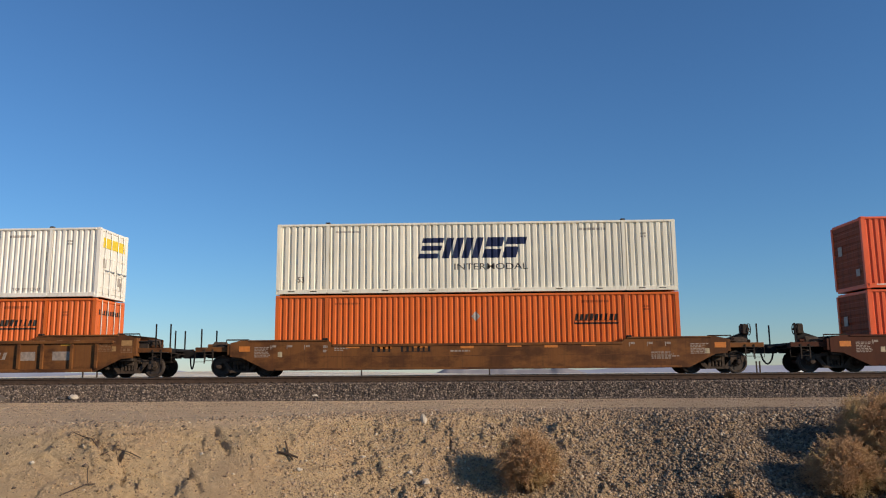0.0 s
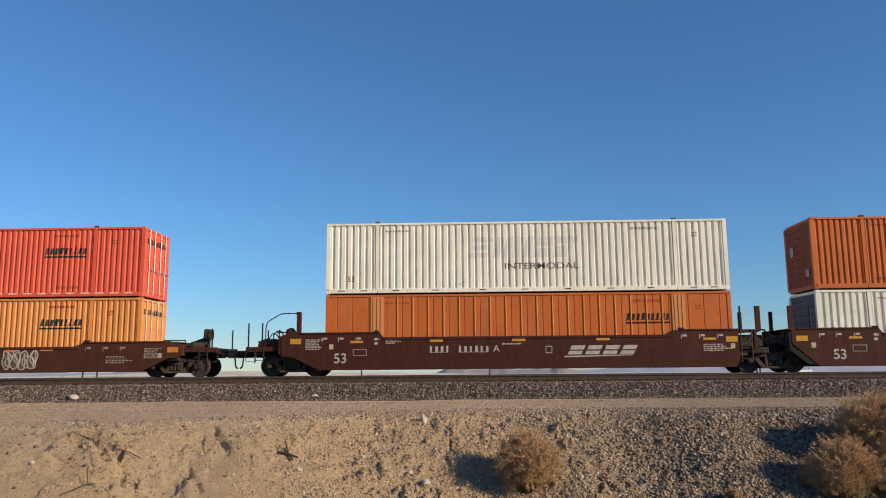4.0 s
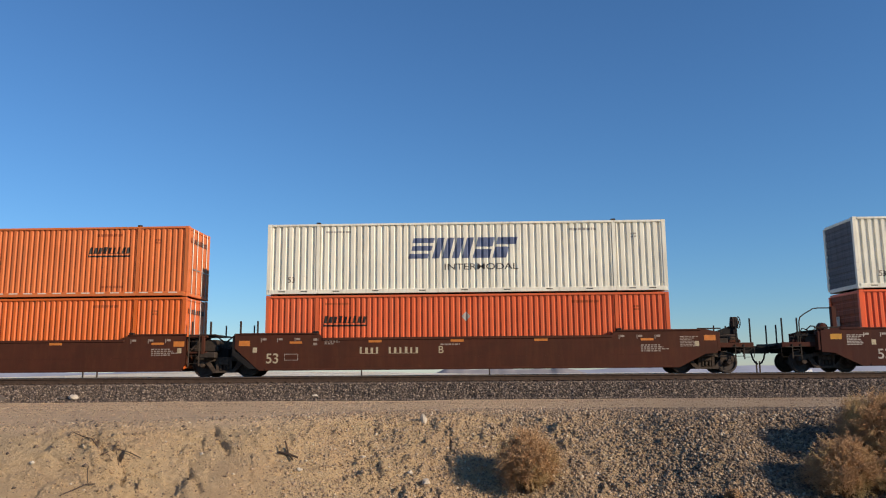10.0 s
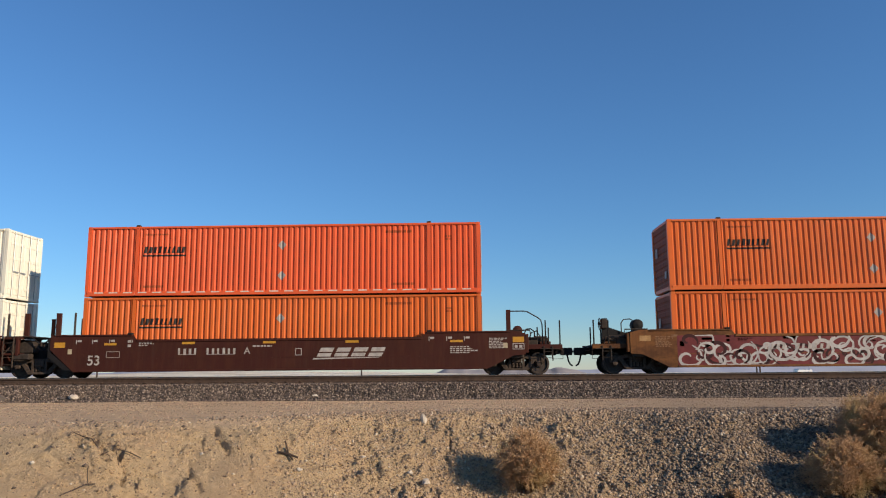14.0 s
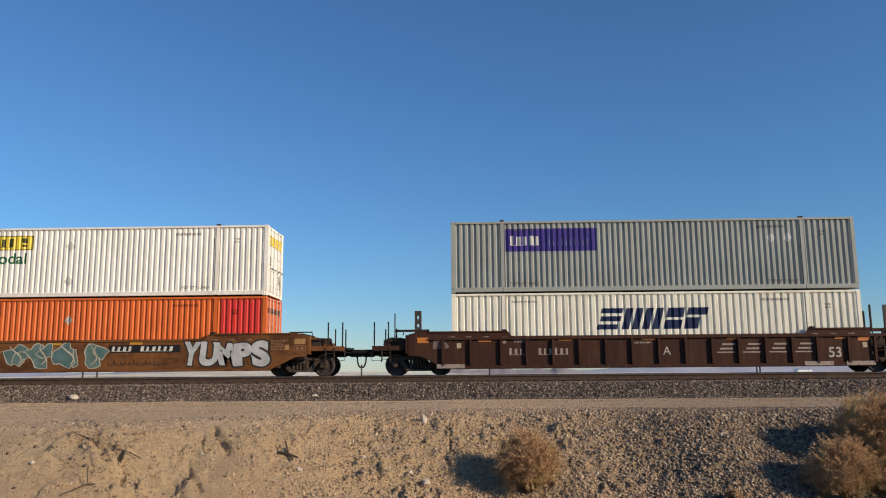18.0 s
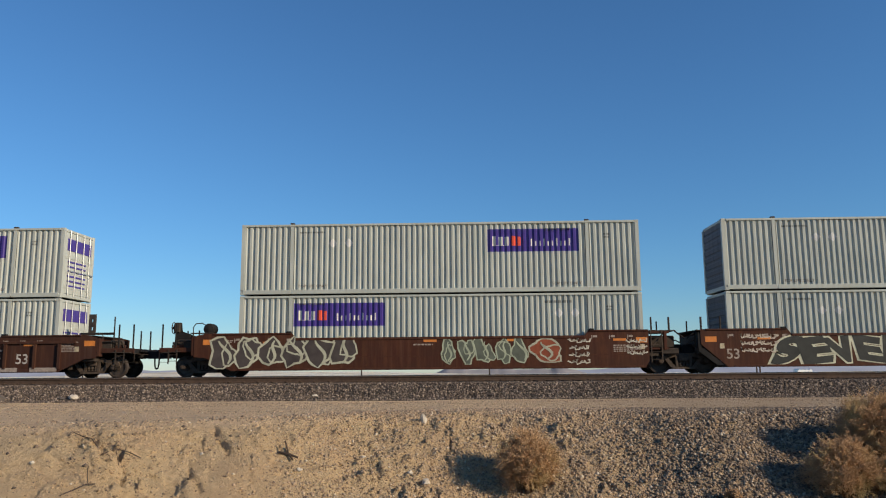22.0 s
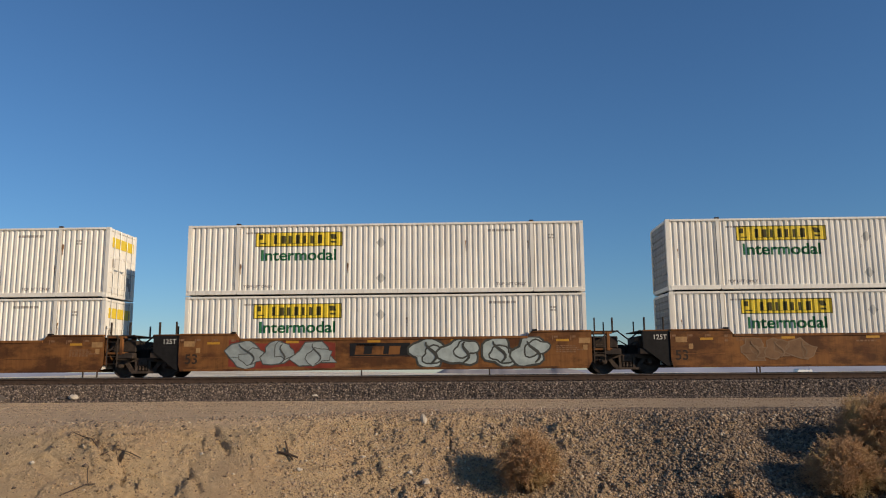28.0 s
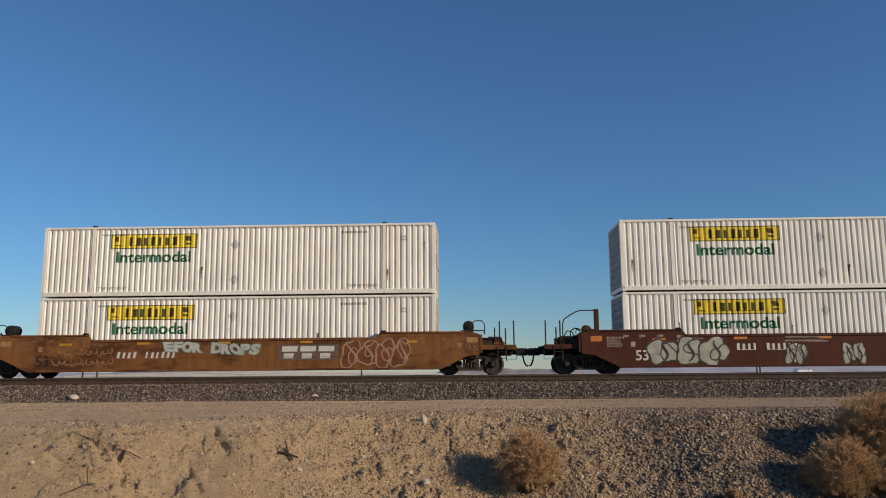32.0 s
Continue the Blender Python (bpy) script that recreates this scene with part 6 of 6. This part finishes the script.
def size_number(car, x, z, mat, text="53", tall=0.38):
    on_sill(car, "lettering", ("txt", text, tall), words(text, tall), mat, x, z, "stencilled size number")


# ---- the train ----
# position of each stack, its upper and lower container, and its well car
XS = [-31.21, -7.72, 15.82, 39.29, 62.95, 82.43, 101.85, 125.51, 144.95, 164.36, 187.96, 207.40, 226.90, 250.59, 269.95, 289.40, 313.03, 332.48, 351.93,
      375.47, 394.93, 414.40, 438.01, 461.58, 481.00, 500.46, 524.07, 547.52, 571.13]
SWIFT = "white corrugated container with a navy slanted emblem"
FADED = "white corrugated container with an emblem faded to a ghost"
BLEACHED = "white corrugated container with a sun-bleached blue emblem"
SIGNED = "off-white corrugated container with a yellow sign and green lettering"
GREYBOX = "grey corrugated container with a purple sign panel"


def orange_label(word, extra=""):
    return word + " corrugated container with a small black emblem" + extra


def cargo(i):
    """The upper and the lower container of each stack."""
    if i == 0:
        return white_yellow_sign(SIGNED), orange_box(orange_label("bright orange"), ORANGE, "R", 0)
    if i == 1:
        return white_long_haul(SWIFT), orange_box(orange_label("bright orange"), ORANGE, "R", 1, grey=True)
    if i == 2:
        return orange_box(orange_label("glossy red-orange", " and taped sill"), RED_ORANGE, "R", 2, tape=True), orange_box(orange_label("glossy red-orange"), RED_ORANGE, "R", 1)
    if i == 3:
        return orange_box(orange_label("coral red", " and taped sill"), CORAL, "R", 2, tape=True, grey=True), orange_box(orange_label("faded light orange"), PALE_ORANGE, "R", 1)
    if i == 4:
        return white_long_haul(FADED, GHOST), orange_box("dull orange smooth-panelled container with straw posts", DULL_ORANGE, "R", 0, "panel", spare=STRAW)
    if i == 5:
        return orange_box(orange_label("dull orange"), DULL_ORANGE, "R", 1, grey=True), white_long_haul(SWIFT, NAVY, False)
    if i == 6:
        return white_long_haul(BLEACHED, HALF_GHOST), orange_box(orange_label("faded light orange"), PALE_ORANGE, "R", 1)
    if i == 7:
        return orange_box(orange_label("orange", " and taped sill"), ORANGE, "R", 2, tape=True, grey=False), orange_box(orange_label("orange"), ORANGE, "R", 1)
    if i == 8:
        return orange_box(orange_label("faded orange", " and taped sill"), FADED_ORANGE, "R", 2, tape=True), orange_box(orange_label("orange"), ORANGE, "L", 1)
    if i == 9:
        return white_long_haul(BLEACHED, HALF_GHOST), orange_box(orange_label("dull coral-orange"), DULL_CORAL, "L", 1)
    if i == 10:
        return white_long_haul(FADED, GHOST), orange_box(orange_label("glossy red-orange"), RED_ORANGE, "L", 1)
    if i == 11:
        return white_long_haul(SWIFT), white_long_haul(FADED, GHOST, False)
    if i == 12:
        return orange_box(orange_label("glossy red-orange", " and taped sill"), RED_ORANGE, "L", 2, tape=True), orange_box(orange_label("orange"), ORANGE, "L", 1)
    if i == 13:
        return orange_box(orange_label("orange"), ORANGE, "L", 2), orange_box(orange_label("orange"), ORANGE, "R", 1)
    if i == 14:
        return orange_box(orange_label("faded orange"), FADED_ORANGE, "L", 2), orange_box("orange smooth-panelled container with straw posts", ORANGE, "L", 0, "panel", spare=STRAW)
    if i == 15:
        return white_yellow_sign(SIGNED), orange_box(orange_label("orange", " and red end bay"), ORANGE, "L", 1, grey=True, right_bay=RED_END)
    if i == 16:
        return grey_purple_sign("dark grey corrugated container with a faded purple sign", GREY_BOX, "L", True, "R"), white_long_haul(SWIFT, NAVY, False)
    if i == 17:
        return white_yellow_sign(SIGNED, "R"), white_yellow_sign(SIGNED, "R", True)
    if i == 18:
        return grey_purple_sign(GREYBOX + "", PALE_GREY_BOX, "R", True, "L"), grey_purple_sign(GREYBOX + "", PALE_GREY_BOX, "L", True, "R")
    if i == 19:
        return grey_purple_sign(GREYBOX, PALE_GREY_BOX, "R", False, "L"), grey_purple_sign(GREYBOX, PALE_GREY_BOX, "L", False, "R")
    if i == 20:
        return grey_purple_sign(GREYBOX, PALE_GREY_BOX, "R", False, "L"), grey_purple_sign(GREYBOX, PALE_GREY_BOX, "R", False, "L")
    if i == 21:
        return grey_purple_sign("dusty tan-grey corrugated container with a faded purple sign", TAN_GREY_BOX, "R", True, "L"), grey_purple_sign(GREYBOX + "", PALE_GREY_BOX, "L", True, "R")
    return white_yellow_sign(SIGNED), white_yellow_sign(SIGNED, "L", True)


# style, paint, label, left end, right end, fittings of each end
C, J = "coupler", "joint"
M3 = "maroon well car with smooth steel sides and pale markings"
F3 = "dark brown well car with smooth steel sides"
Y3 = "rusty yellow-brown well car covered with graffiti"
R3 = "maroon well car with ribbed steel sides"
G3 = "red-brown well car covered with graffiti"
O3 = "rusty orange-brown well car with smooth steel sides"
CARS = [
    ("ribbed", OCHRE, "rusty ochre well car with ribbed steel sides", C, C, {}, {"posts": True}),
    ("low", OCHRE, "rusty ochre well car with low smooth sides", C, C, {}, {"brake": True}),
    ("low", BROWN, "brown well car with low smooth sides", C, C, {"brake": True}, {}),
    ("low", BROWN, "brown well car with low smooth sides and a small tag", C, C, {}, {"brake": True}),
    ("smooth", MAROON, M3, C, J, {"goose": True}, {}), ("smooth", MAROON, M3, J, J, {}, {}), ("smooth", MAROON, M3, J, C, {}, {"goose": True}),
    ("smooth", BROWN, F3, C, J, {}, {"stake": 0.06}), ("smooth", BROWN, F3, J, J, {"stake": 0.06}, {"stake": 0.06}), ("smooth", BROWN, F3, J, C, {"stake": 0.06}, {"brake": True}),
    ("smooth", MAROON, M3, C, J, {"goose": True}, {}), ("smooth", MAROON, M3, J, J, {}, {}), ("smooth", MAROON, M3, J, C, {}, {"goose": True}),
    ("smooth", OCHRE, Y3, C, J, {"tank": True, "brake": True}, {"stake": 0.06}), ("smooth", OCHRE, Y3, J, J, {"stake": 0.06}, {"stake": 0.06}), ("smooth", OCHRE, Y3, J, C, {"stake": 0.06}, {}),
    ("ribbed", RIB_BROWN, R3, C, J, {"tower": True}, {"stake": 0.3}), ("ribbed", RIB_BROWN, R3, J, J, {"stake": 0.3}, {"stake": 0.3}), ("ribbed", RIB_BROWN, R3, J, C, {"stake": 0.3}, {"tower": True}),
    ("smooth", REDBROWN, G3, C, J, {"tank": True, "brake": True}, {"stake": 0.06}), ("smooth", REDBROWN, G3, J, J, {"stake": 0.06}, {"stake": 0.06}), ("smooth", REDBROWN, G3, J, C, {"stake": 0.06}, {}),
    ("low", BROWN, "brown well car with low sides and a white tag", C, C, {}, {"brake": True}),
    ("smooth", TTX_YELLOW, O3, C, J, {}, {"stake": 0.06}), ("smooth", TTX_YELLOW, O3 + " and graffiti", J, J, {"stake": 0.06}, {"stake": 0.06}), ("smooth", TTX_YELLOW, O3, J, C, {"stake": 0.06}, {"tank": True, "brake": True}),
    ("smooth", TTX_YELLOW, O3 + " and graffiti", C, C, {}, {"tank": True}), ("smooth", TTX_YELLOW, O3 + " and graffiti", C, C, {"tank": True}, {"tank": True}),
    ("smooth", BROWN, "dark brown well car with pale bubble graffiti", C, J, {"goose": True}, {}),
]


def dress_car(i, car, style, hi, mid, left, right):
    kind = "maroon" if i in (4, 5, 6, 10, 11, 12) else "yellow" if i in (0, 13, 14, 15, 23, 24, 25, 26, 27) else "brown"
    car_marks(car, style, hi, mid, kind, "", left, right)
    if i in (4, 5, 6, 10, 11, 12):
        size_number(car, 0.38, 0.50, CAR_WHITE)
        number_bars(car, 4.05 if i != 4 else 4.2, 0.88, CAR_WHITE, 1)
        size_number(car, 6.7, 0.90, CAR_WHITE, {4: "A", 5: "C", 6: "B", 10: "B", 11: "C", 12: "A"}[i], 0.26)
        slanted_emblem(car, 9.6, 0.75, CAR_WHITE)
        on_sill(car, "stencil_frame", "frame", polys(outlined(0.55, 0.26)), DULL_WHITE, 1.15, 0.78)
        on_sill(car, "stencil_frame", "frame2", polys(outlined(0.26, 0.28)), CAR_WHITE, 8.75, 0.82)
    elif i in (7, 8, 9):
        size_number(car, 0.1, 0.52, CREAM)
        number_bars(car, 3.85, 0.86, CREAM, 1)
        size_number(car, 6.95, 0.86, CREAM, {7: "A", 8: "C", 9: "B"}[i], 0.28)
        on_sill(car, "stencil_frame", "frame", polys(outlined(0.55, 0.26)), DULL_WHITE, 0.85, 0.62)
    elif i in (16, 17, 18):
        size_number(car, CL - 1.55, 0.58, CAR_WHITE)
        if i > 16:
            size_number(car, -0.28, 0.50, CAR_WHITE, "1251", 0.28)
        size_number(car, 8.25, 0.72, CAR_WHITE, {16: "A", 17: "C", 18: "B"}[i], 0.32)
        number_bars(car, 2.25, 0.76, DULL_WHITE, 2)
        for k in range(4):
            on_sill(car, "emblem_print", "ribmark", polys([bar(0, 0.5, 0.10, 0.17, 0.5), bar(0, 0.5, 0.27, 0.34, 0.5), bar(-0.05, 0.62, -0.03, 0.02)]), DULL_WHITE, 10.4 + 1.0 * k, 0.80, "slanted emblem of plain bars")
        for x in (-0.6, CL - 2.5, CL - 0.9):
            on_sill(car, "pale_plate", "paleplate", polys([bar(0, 1.1, 0.0, 0.16)]), DULL_WHITE, x, 0.26, lift=0.075)
    elif i in (1, 2, 3, 22):
        number_bars(car, 3.95 if i != 2 else 3.4, mid - 0.32, INK if i == 1 else DULL_WHITE, 1, 0.0, 0.22)
    if i == 0:
        on_sill(car, "emblem", "pale3", polys(block_marks(3, 0.8, 0.3, 0.3, 9)), DULL_WHITE, 12.0, 0.75)
        for x in (13.2, 14.6):
            on_sill(car, "stencil_print", "patch", polys([bar(0, 0.7, 0, 0.35)]), DULL_WHITE, x, 0.7)
    if i == 3:
        tag(car, 10.8, 0.32, 1.3, 0.80, (0.13, 0.09, 0.06), (0.5, 0.45, 0.36), 31, 4, 0.5, line_w=0.05)
    if i == 2:
        scrawl(car, 8.5, 0.4, 2.0, 0.5, (0.24, 0.16, 0.10), 5, 0.03, 2)
    if i in (14, 15, 24, 25):
        on_sill(car, "lettering", "125T", words("125T", 0.19, 0.56), LETTER_WHITE, -0.78, hi - 0.38, lift=-0.034)
    if i == 13:
        on_sill(car, "graffiti", "curlfield", polys([bar(0, 16.4, 0.27, 1.46)]), spray((0.17, 0.035, 0.035)), 0.1, 0, "dark red spray-painted field", 0.004)
        curls(car, 0.1, 0.27, 16.4, 1.2, (0.52, 0.48, 0.44), 7, 58)
        curls(car, 0.1, 0.27, 16.4, 1.2, (0.05, 0.015, 0.015), 8, 30)
        on_sill(car, "number_print", "s13bars", polys(block_marks(4, 0.9, 0.22, 0.2, 61, 0.0, 0.6) + [[(px + 1.2, pz) for px, pz in q] for q in block_marks(6, 1.4, 0.22, 0.2, 62, 0.0, 0.6)]), CAR_WHITE, 3.45, 0.90, lift=0.016)
    if i == 14:
        spray_word(car, "JUCKS", 0.1, 0.27, 5.85, 1.22, (0.62, 0.63, 0.60), (0.02, 0.02, 0.02), 11, halo=(0.30, 0.42, 0.16))
        tag(car, 5.95, 0.28, 0.95, 1.18, (0.36, 0.42, 0.55), (0.30, 0.20, 0.34), 60, 2, 0.5, second=(0.40, 0.30, 0.46), line_w=0.05)
        spray_word(car, "SUAVE", 6.9, 0.28, 3.85, 1.18, (0.42, 0.075, 0.03), (0.50, 0.36, 0.18), 12, halo=(0.06, 0.045, 0.035))
        tag(car, 10.7, 0.5, 1.2, 0.9, (0.42, 0.38, 0.55), (0.10, 0.08, 0.2), 14, 3, 0.8, second=(0.15, 0.3, 0.5))
        spray_word(car, "ZORT", 12.1, 0.30, 3.8, 1.15, (0.38, 0.31, 0.045), (0.02, 0.02, 0.01), 13, wild=2.2)
    if i == 15:
        spray_word(car, "KOSE", 1.0, 0.32, 2.25, 1.15, (0.60, 0.58, 0.54), (0.03, 0.03, 0.03), 15)
        tag(car, 3.5, 0.36, 6.4, 1.1, (0.105, 0.175, 0.165), (0.52, 0.46, 0.34), 16, 6, 0.9, second=(0.13, 0.20, 0.175), line_w=0.045)
        black_number_panel(car, 9.9, 0.98, 2.9)
        spray_word(car, "YUMPS", 12.9, 0.33, 3.5, 1.15, (0.52, 0.52, 0.50), (0.04, 0.035, 0.03), 17)
        size_number(car, 0.22, 0.44, FADED_INK, "53", 0.42)
        scrawl(car, 9.9, 0.4, 2.4, 0.3, (0.08, 0.05, 0.03), 22, 0.04)
    if i == 19:
        tag(car, -0.9, 0.3, 5.7, 1.3, (0.075, 0.06, 0.055), (0.48, 0.46, 0.34), 18, 6, 0.8, line_w=0.09)
        tag(car, 8.1, 0.4, 3.6, 1.05, (0.12, 0.13, 0.10), (0.40, 0.42, 0.30), 19, 5, 0.9, line_w=0.06)
        tag(car, 11.7, 0.45, 1.2, 0.95, (0.26, 0.07, 0.035), (0.42, 0.40, 0.30), 20, 1, 0.2, line_w=0.08)
        scrawl(car, 13.2, 0.35, 0.75, 1.1, (0.58, 0.52, 0.42), 21, 0.07, 4)
        scrawl(car, 15.4, 0.7, 0.8, 0.7, (0.58, 0.52, 0.42), 22, 0.07, 3)
    if i == 20:
        size_number(car, -0.2, 0.55, DULL_WHITE)
        scrawl(car, 0.35, 0.75, 1.5, 0.8, (0.6, 0.5, 0.4), 23, 0.07, 3)
        spray_word(car, "SEVER", 1.6, 0.26, 5.3, 1.2, (0.045, 0.045, 0.04), (0.58, 0.55, 0.40), 24, wild=2.4)
        tag(car, 7.1, 0.35, 1.6, 1.0, (0.06, 0.05, 0.045), (0.5, 0.46, 0.32), 25, 3, 0.9, line_w=0.08)
        tag(car, 8.8, 0.28, 5.2, 1.2, (0.045, 0.045, 0.045), (0.56, 0.56, 0.42), 26, 5, 0.9, line_w=0.11)
        scrawl(car, 14.6, 0.6, 1.1, 0.7, (0.5, 0.36, 0.25), 27, 0.06, 3)
    if i == 21:
        size_number(car, -0.1, 0.50, LETTER_WHITE)
        scrawl(car, 2.3, 0.6, 4.0, 0.75, (0.32, 0.12, 0.07), 28, 0.10, 2)
        tag(car, 12.3, 0.30, 3.0, 1.15, (0.58, 0.57, 0.54), (0.25, 0.45, 0.45), 29, 5, 0.5, second=(0.5, 0.42, 0.42), line_w=0.05)
        scrawl(car, 11.2, 0.45, 0.8, 1.0, (0.6, 0.57, 0.52), 30, 0.06, 3)
        number_bars(car, 9.7, 0.82, LETTER_WHITE, 4)
        size_number(car, 8.7, 0.84, LETTER_WHITE, "A", 0.24)
    if i == 22:
        tag(car, 6.9, 0.26, 2.65, 0.96, (0.50, 0.49, 0.46), (0.06, 0.05, 0.05), 32, 5, 0.35, line_w=0.05)
    if i == 23:
        black_number_panel(car, 2.9, 0.75)
    if i == 24:
        size_number(car, 0.15, 0.52, FADED_INK)
        tag(car, 2.0, 0.28, 4.1, 1.18, (0.36, 0.40, 0.38), (0.10, 0.10, 0.09), 33, 3, 0.7, line_w=0.05, halo=(0.26, 0.05, 0.03))
        on_sill(car, "faded_panel", "fadedpanel", polys([bar(0, 2.4, 0, 0.56)]), INK, 6.75, 0.72)
        on_sill(car, "emblem", "rust3", polys(block_marks(3, 2.0, 0.36, 0.15, 14)), TTX_YELLOW, 6.95, 0.82, "", 0.007)
        tag(car, 9.3, 0.28, 5.4, 1.2, (0.42, 0.47, 0.44), (0.07, 0.07, 0.06), 34, 4, 0.5, line_w=0.09)
    if i == 25:
        size_number(car, 0.05, 0.52, FADED_INK)
        tag(car, 2.7, 0.45, 2.8, 0.9, (0.22, 0.12, 0.06), (0.26, 0.16, 0.09), 35, 3, 0.6, line_w=0.05)
        black_number_panel(car, 9.75, 0.90, 3.25)
        size_number(car, 9.1, 0.92, FADED_INK, "B", 0.24)
    if i == 26:
        size_number(car, 0.0, 0.5, FADED_INK)
        black_number_panel(car, 3.1, 0.82, 3.0)
        tag(car, 6.5, 0.30, 4.0, 1.15, (0.46, 0.45, 0.42), (0.05, 0.045, 0.04), 36, 4, 0.25, line_w=0.06)
        tag(car, 10.6, 0.30, 3.4, 1.15, (0.46, 0.45, 0.42), (0.05, 0.045, 0.04), 37, 4, 0.25, line_w=0.06)
    if i == 27:
        size_number(car, 0.1, 0.45, FADED_INK, "53", 0.42)
        scrawl(car, 0.9, 0.4, 2.4, 0.8, (0.34, 0.165, 0.08), 38, 0.06, 2)
        number_bars(car, 3.4, 0.75, LETTER_WHITE, 5, 0.2)
        spray_word(car, "EFOR DROPS", 5.3, 0.98, 3.85, 0.50, (0.52, 0.53, 0.46), (0.20, 0.26, 0.20), 39, sink=0.05)
        stub_emblem(car, 10.0, 0.70, LETTER_WHITE)
        tag(car, 12.5, 0.30, 2.7, 1.15, (0.20, 0.07, 0.035), (0.42, 0.27, 0.17), 40, 4, 0.5, line_w=0.06)
    if i == 28:
        size_number(car, 0.35, 0.52, LETTER_WHITE)
        tag(car, 1.0, 0.28, 3.0, 1.15, (0.42, 0.41, 0.33), (0.07, 0.06, 0.05), 41, 3, 0.3, line_w=0.07)
        number_bars(car, 4.3, 0.88, LETTER_WHITE, 6)
        tag(car, 6.2, 0.3, 0.8, 0.85, (0.42, 0.41, 0.33), (0.07, 0.06, 0.05), 42, 2, 0.3, line_w=0.05)
        tag(car, 8.4, 0.3, 0.8, 0.85, (0.42, 0.41, 0.33), (0.07, 0.06, 0.05), 43, 2, 0.3, line_w=0.05)
        scrawl(car, 6.2, 1.15, 1.4, 0.3, (0.4, 0.36, 0.28), 44, 0.05, 2)


TRAIN = []      # every moving thing with its place at the start


def build_train():
    for i, x in enumerate(XS):
        style, mat, label, left, right, fl, fr = CARS[i]
        first = len(WHEELS)
        car, hi, mid = well_car(style, mat, label, left, right, fl, fr)
        dress_car(i, car, style, hi, mid, left, right)
        for k in range(first, len(WHEELS)):
            w, off, tx, r = WHEELS[k]
            WHEELS[k] = (w, off, x + tx + off, r)
        TRAIN.append((car, x, 0.0, 0.0))
        up, low = cargo(i)
        for lx in (2.08, 14.074):
            part("lift_casting", box_mesh(-0.085, 0.085, 0, 0.14, 0, 0.07, bev=0.012), GRIMY_IRON, up, (lx, -0.006, CH - 0.008))
        TRAIN.append((up, x, 0.0, 3.25))
        TRAIN.append((low, x, 0.0, 0.315))


build_train()


# ---- how the train moves ----
def gone(t):
    """Distance gone at t seconds."""
    k = min(int(t), 31)
    p = [GONE[min(max(k + j, 0), 32)] for j in (-1, 0, 1, 2)]
    if k == 0:
        p[0] = 2 * p[1] - p[2]
    if k == 31:
        p[3] = 2 * p[2] - p[1]
    u = t - k
    return 0.5 * (2 * p[1] + (p[2] - p[0]) * u + (2 * p[0] - 5 * p[1] + 4 * p[2] - p[3]) * u * u + (3 * p[1] - p[0] - 3 * p[2] + p[3]) * u ** 3)


def motions():
    for ob, x, y, z in TRAIN:
        walk(ob, [(t, pose(x - GONE[t], y, z)) for t in range(33)])
    for wheel, off, x, r in WHEELS:
        # the wheels turn while their car passes the camera
        seen = [f for f in range(0, 961) if abs(x - gone(f / 30)) < 23.0]
        if not seen:
            walk(wheel, [(0.0, pose(off, 0, r)), (32.0, pose(off, 0, r))])
            continue
        s0 = gone(seen[0] / 30)
        rows = [(f / 30, pose(off, 0, r, 0, -math.degrees((gone(f / 30) - s0) / r) % 360)) for f in seen]
        rows = ([(0.0, rows[0][1])] if seen[0] > 0 else []) + rows + ([(32.0, rows[-1][1])] if seen[-1] < 960 else [])
        walk(wheel, rows)


motions()
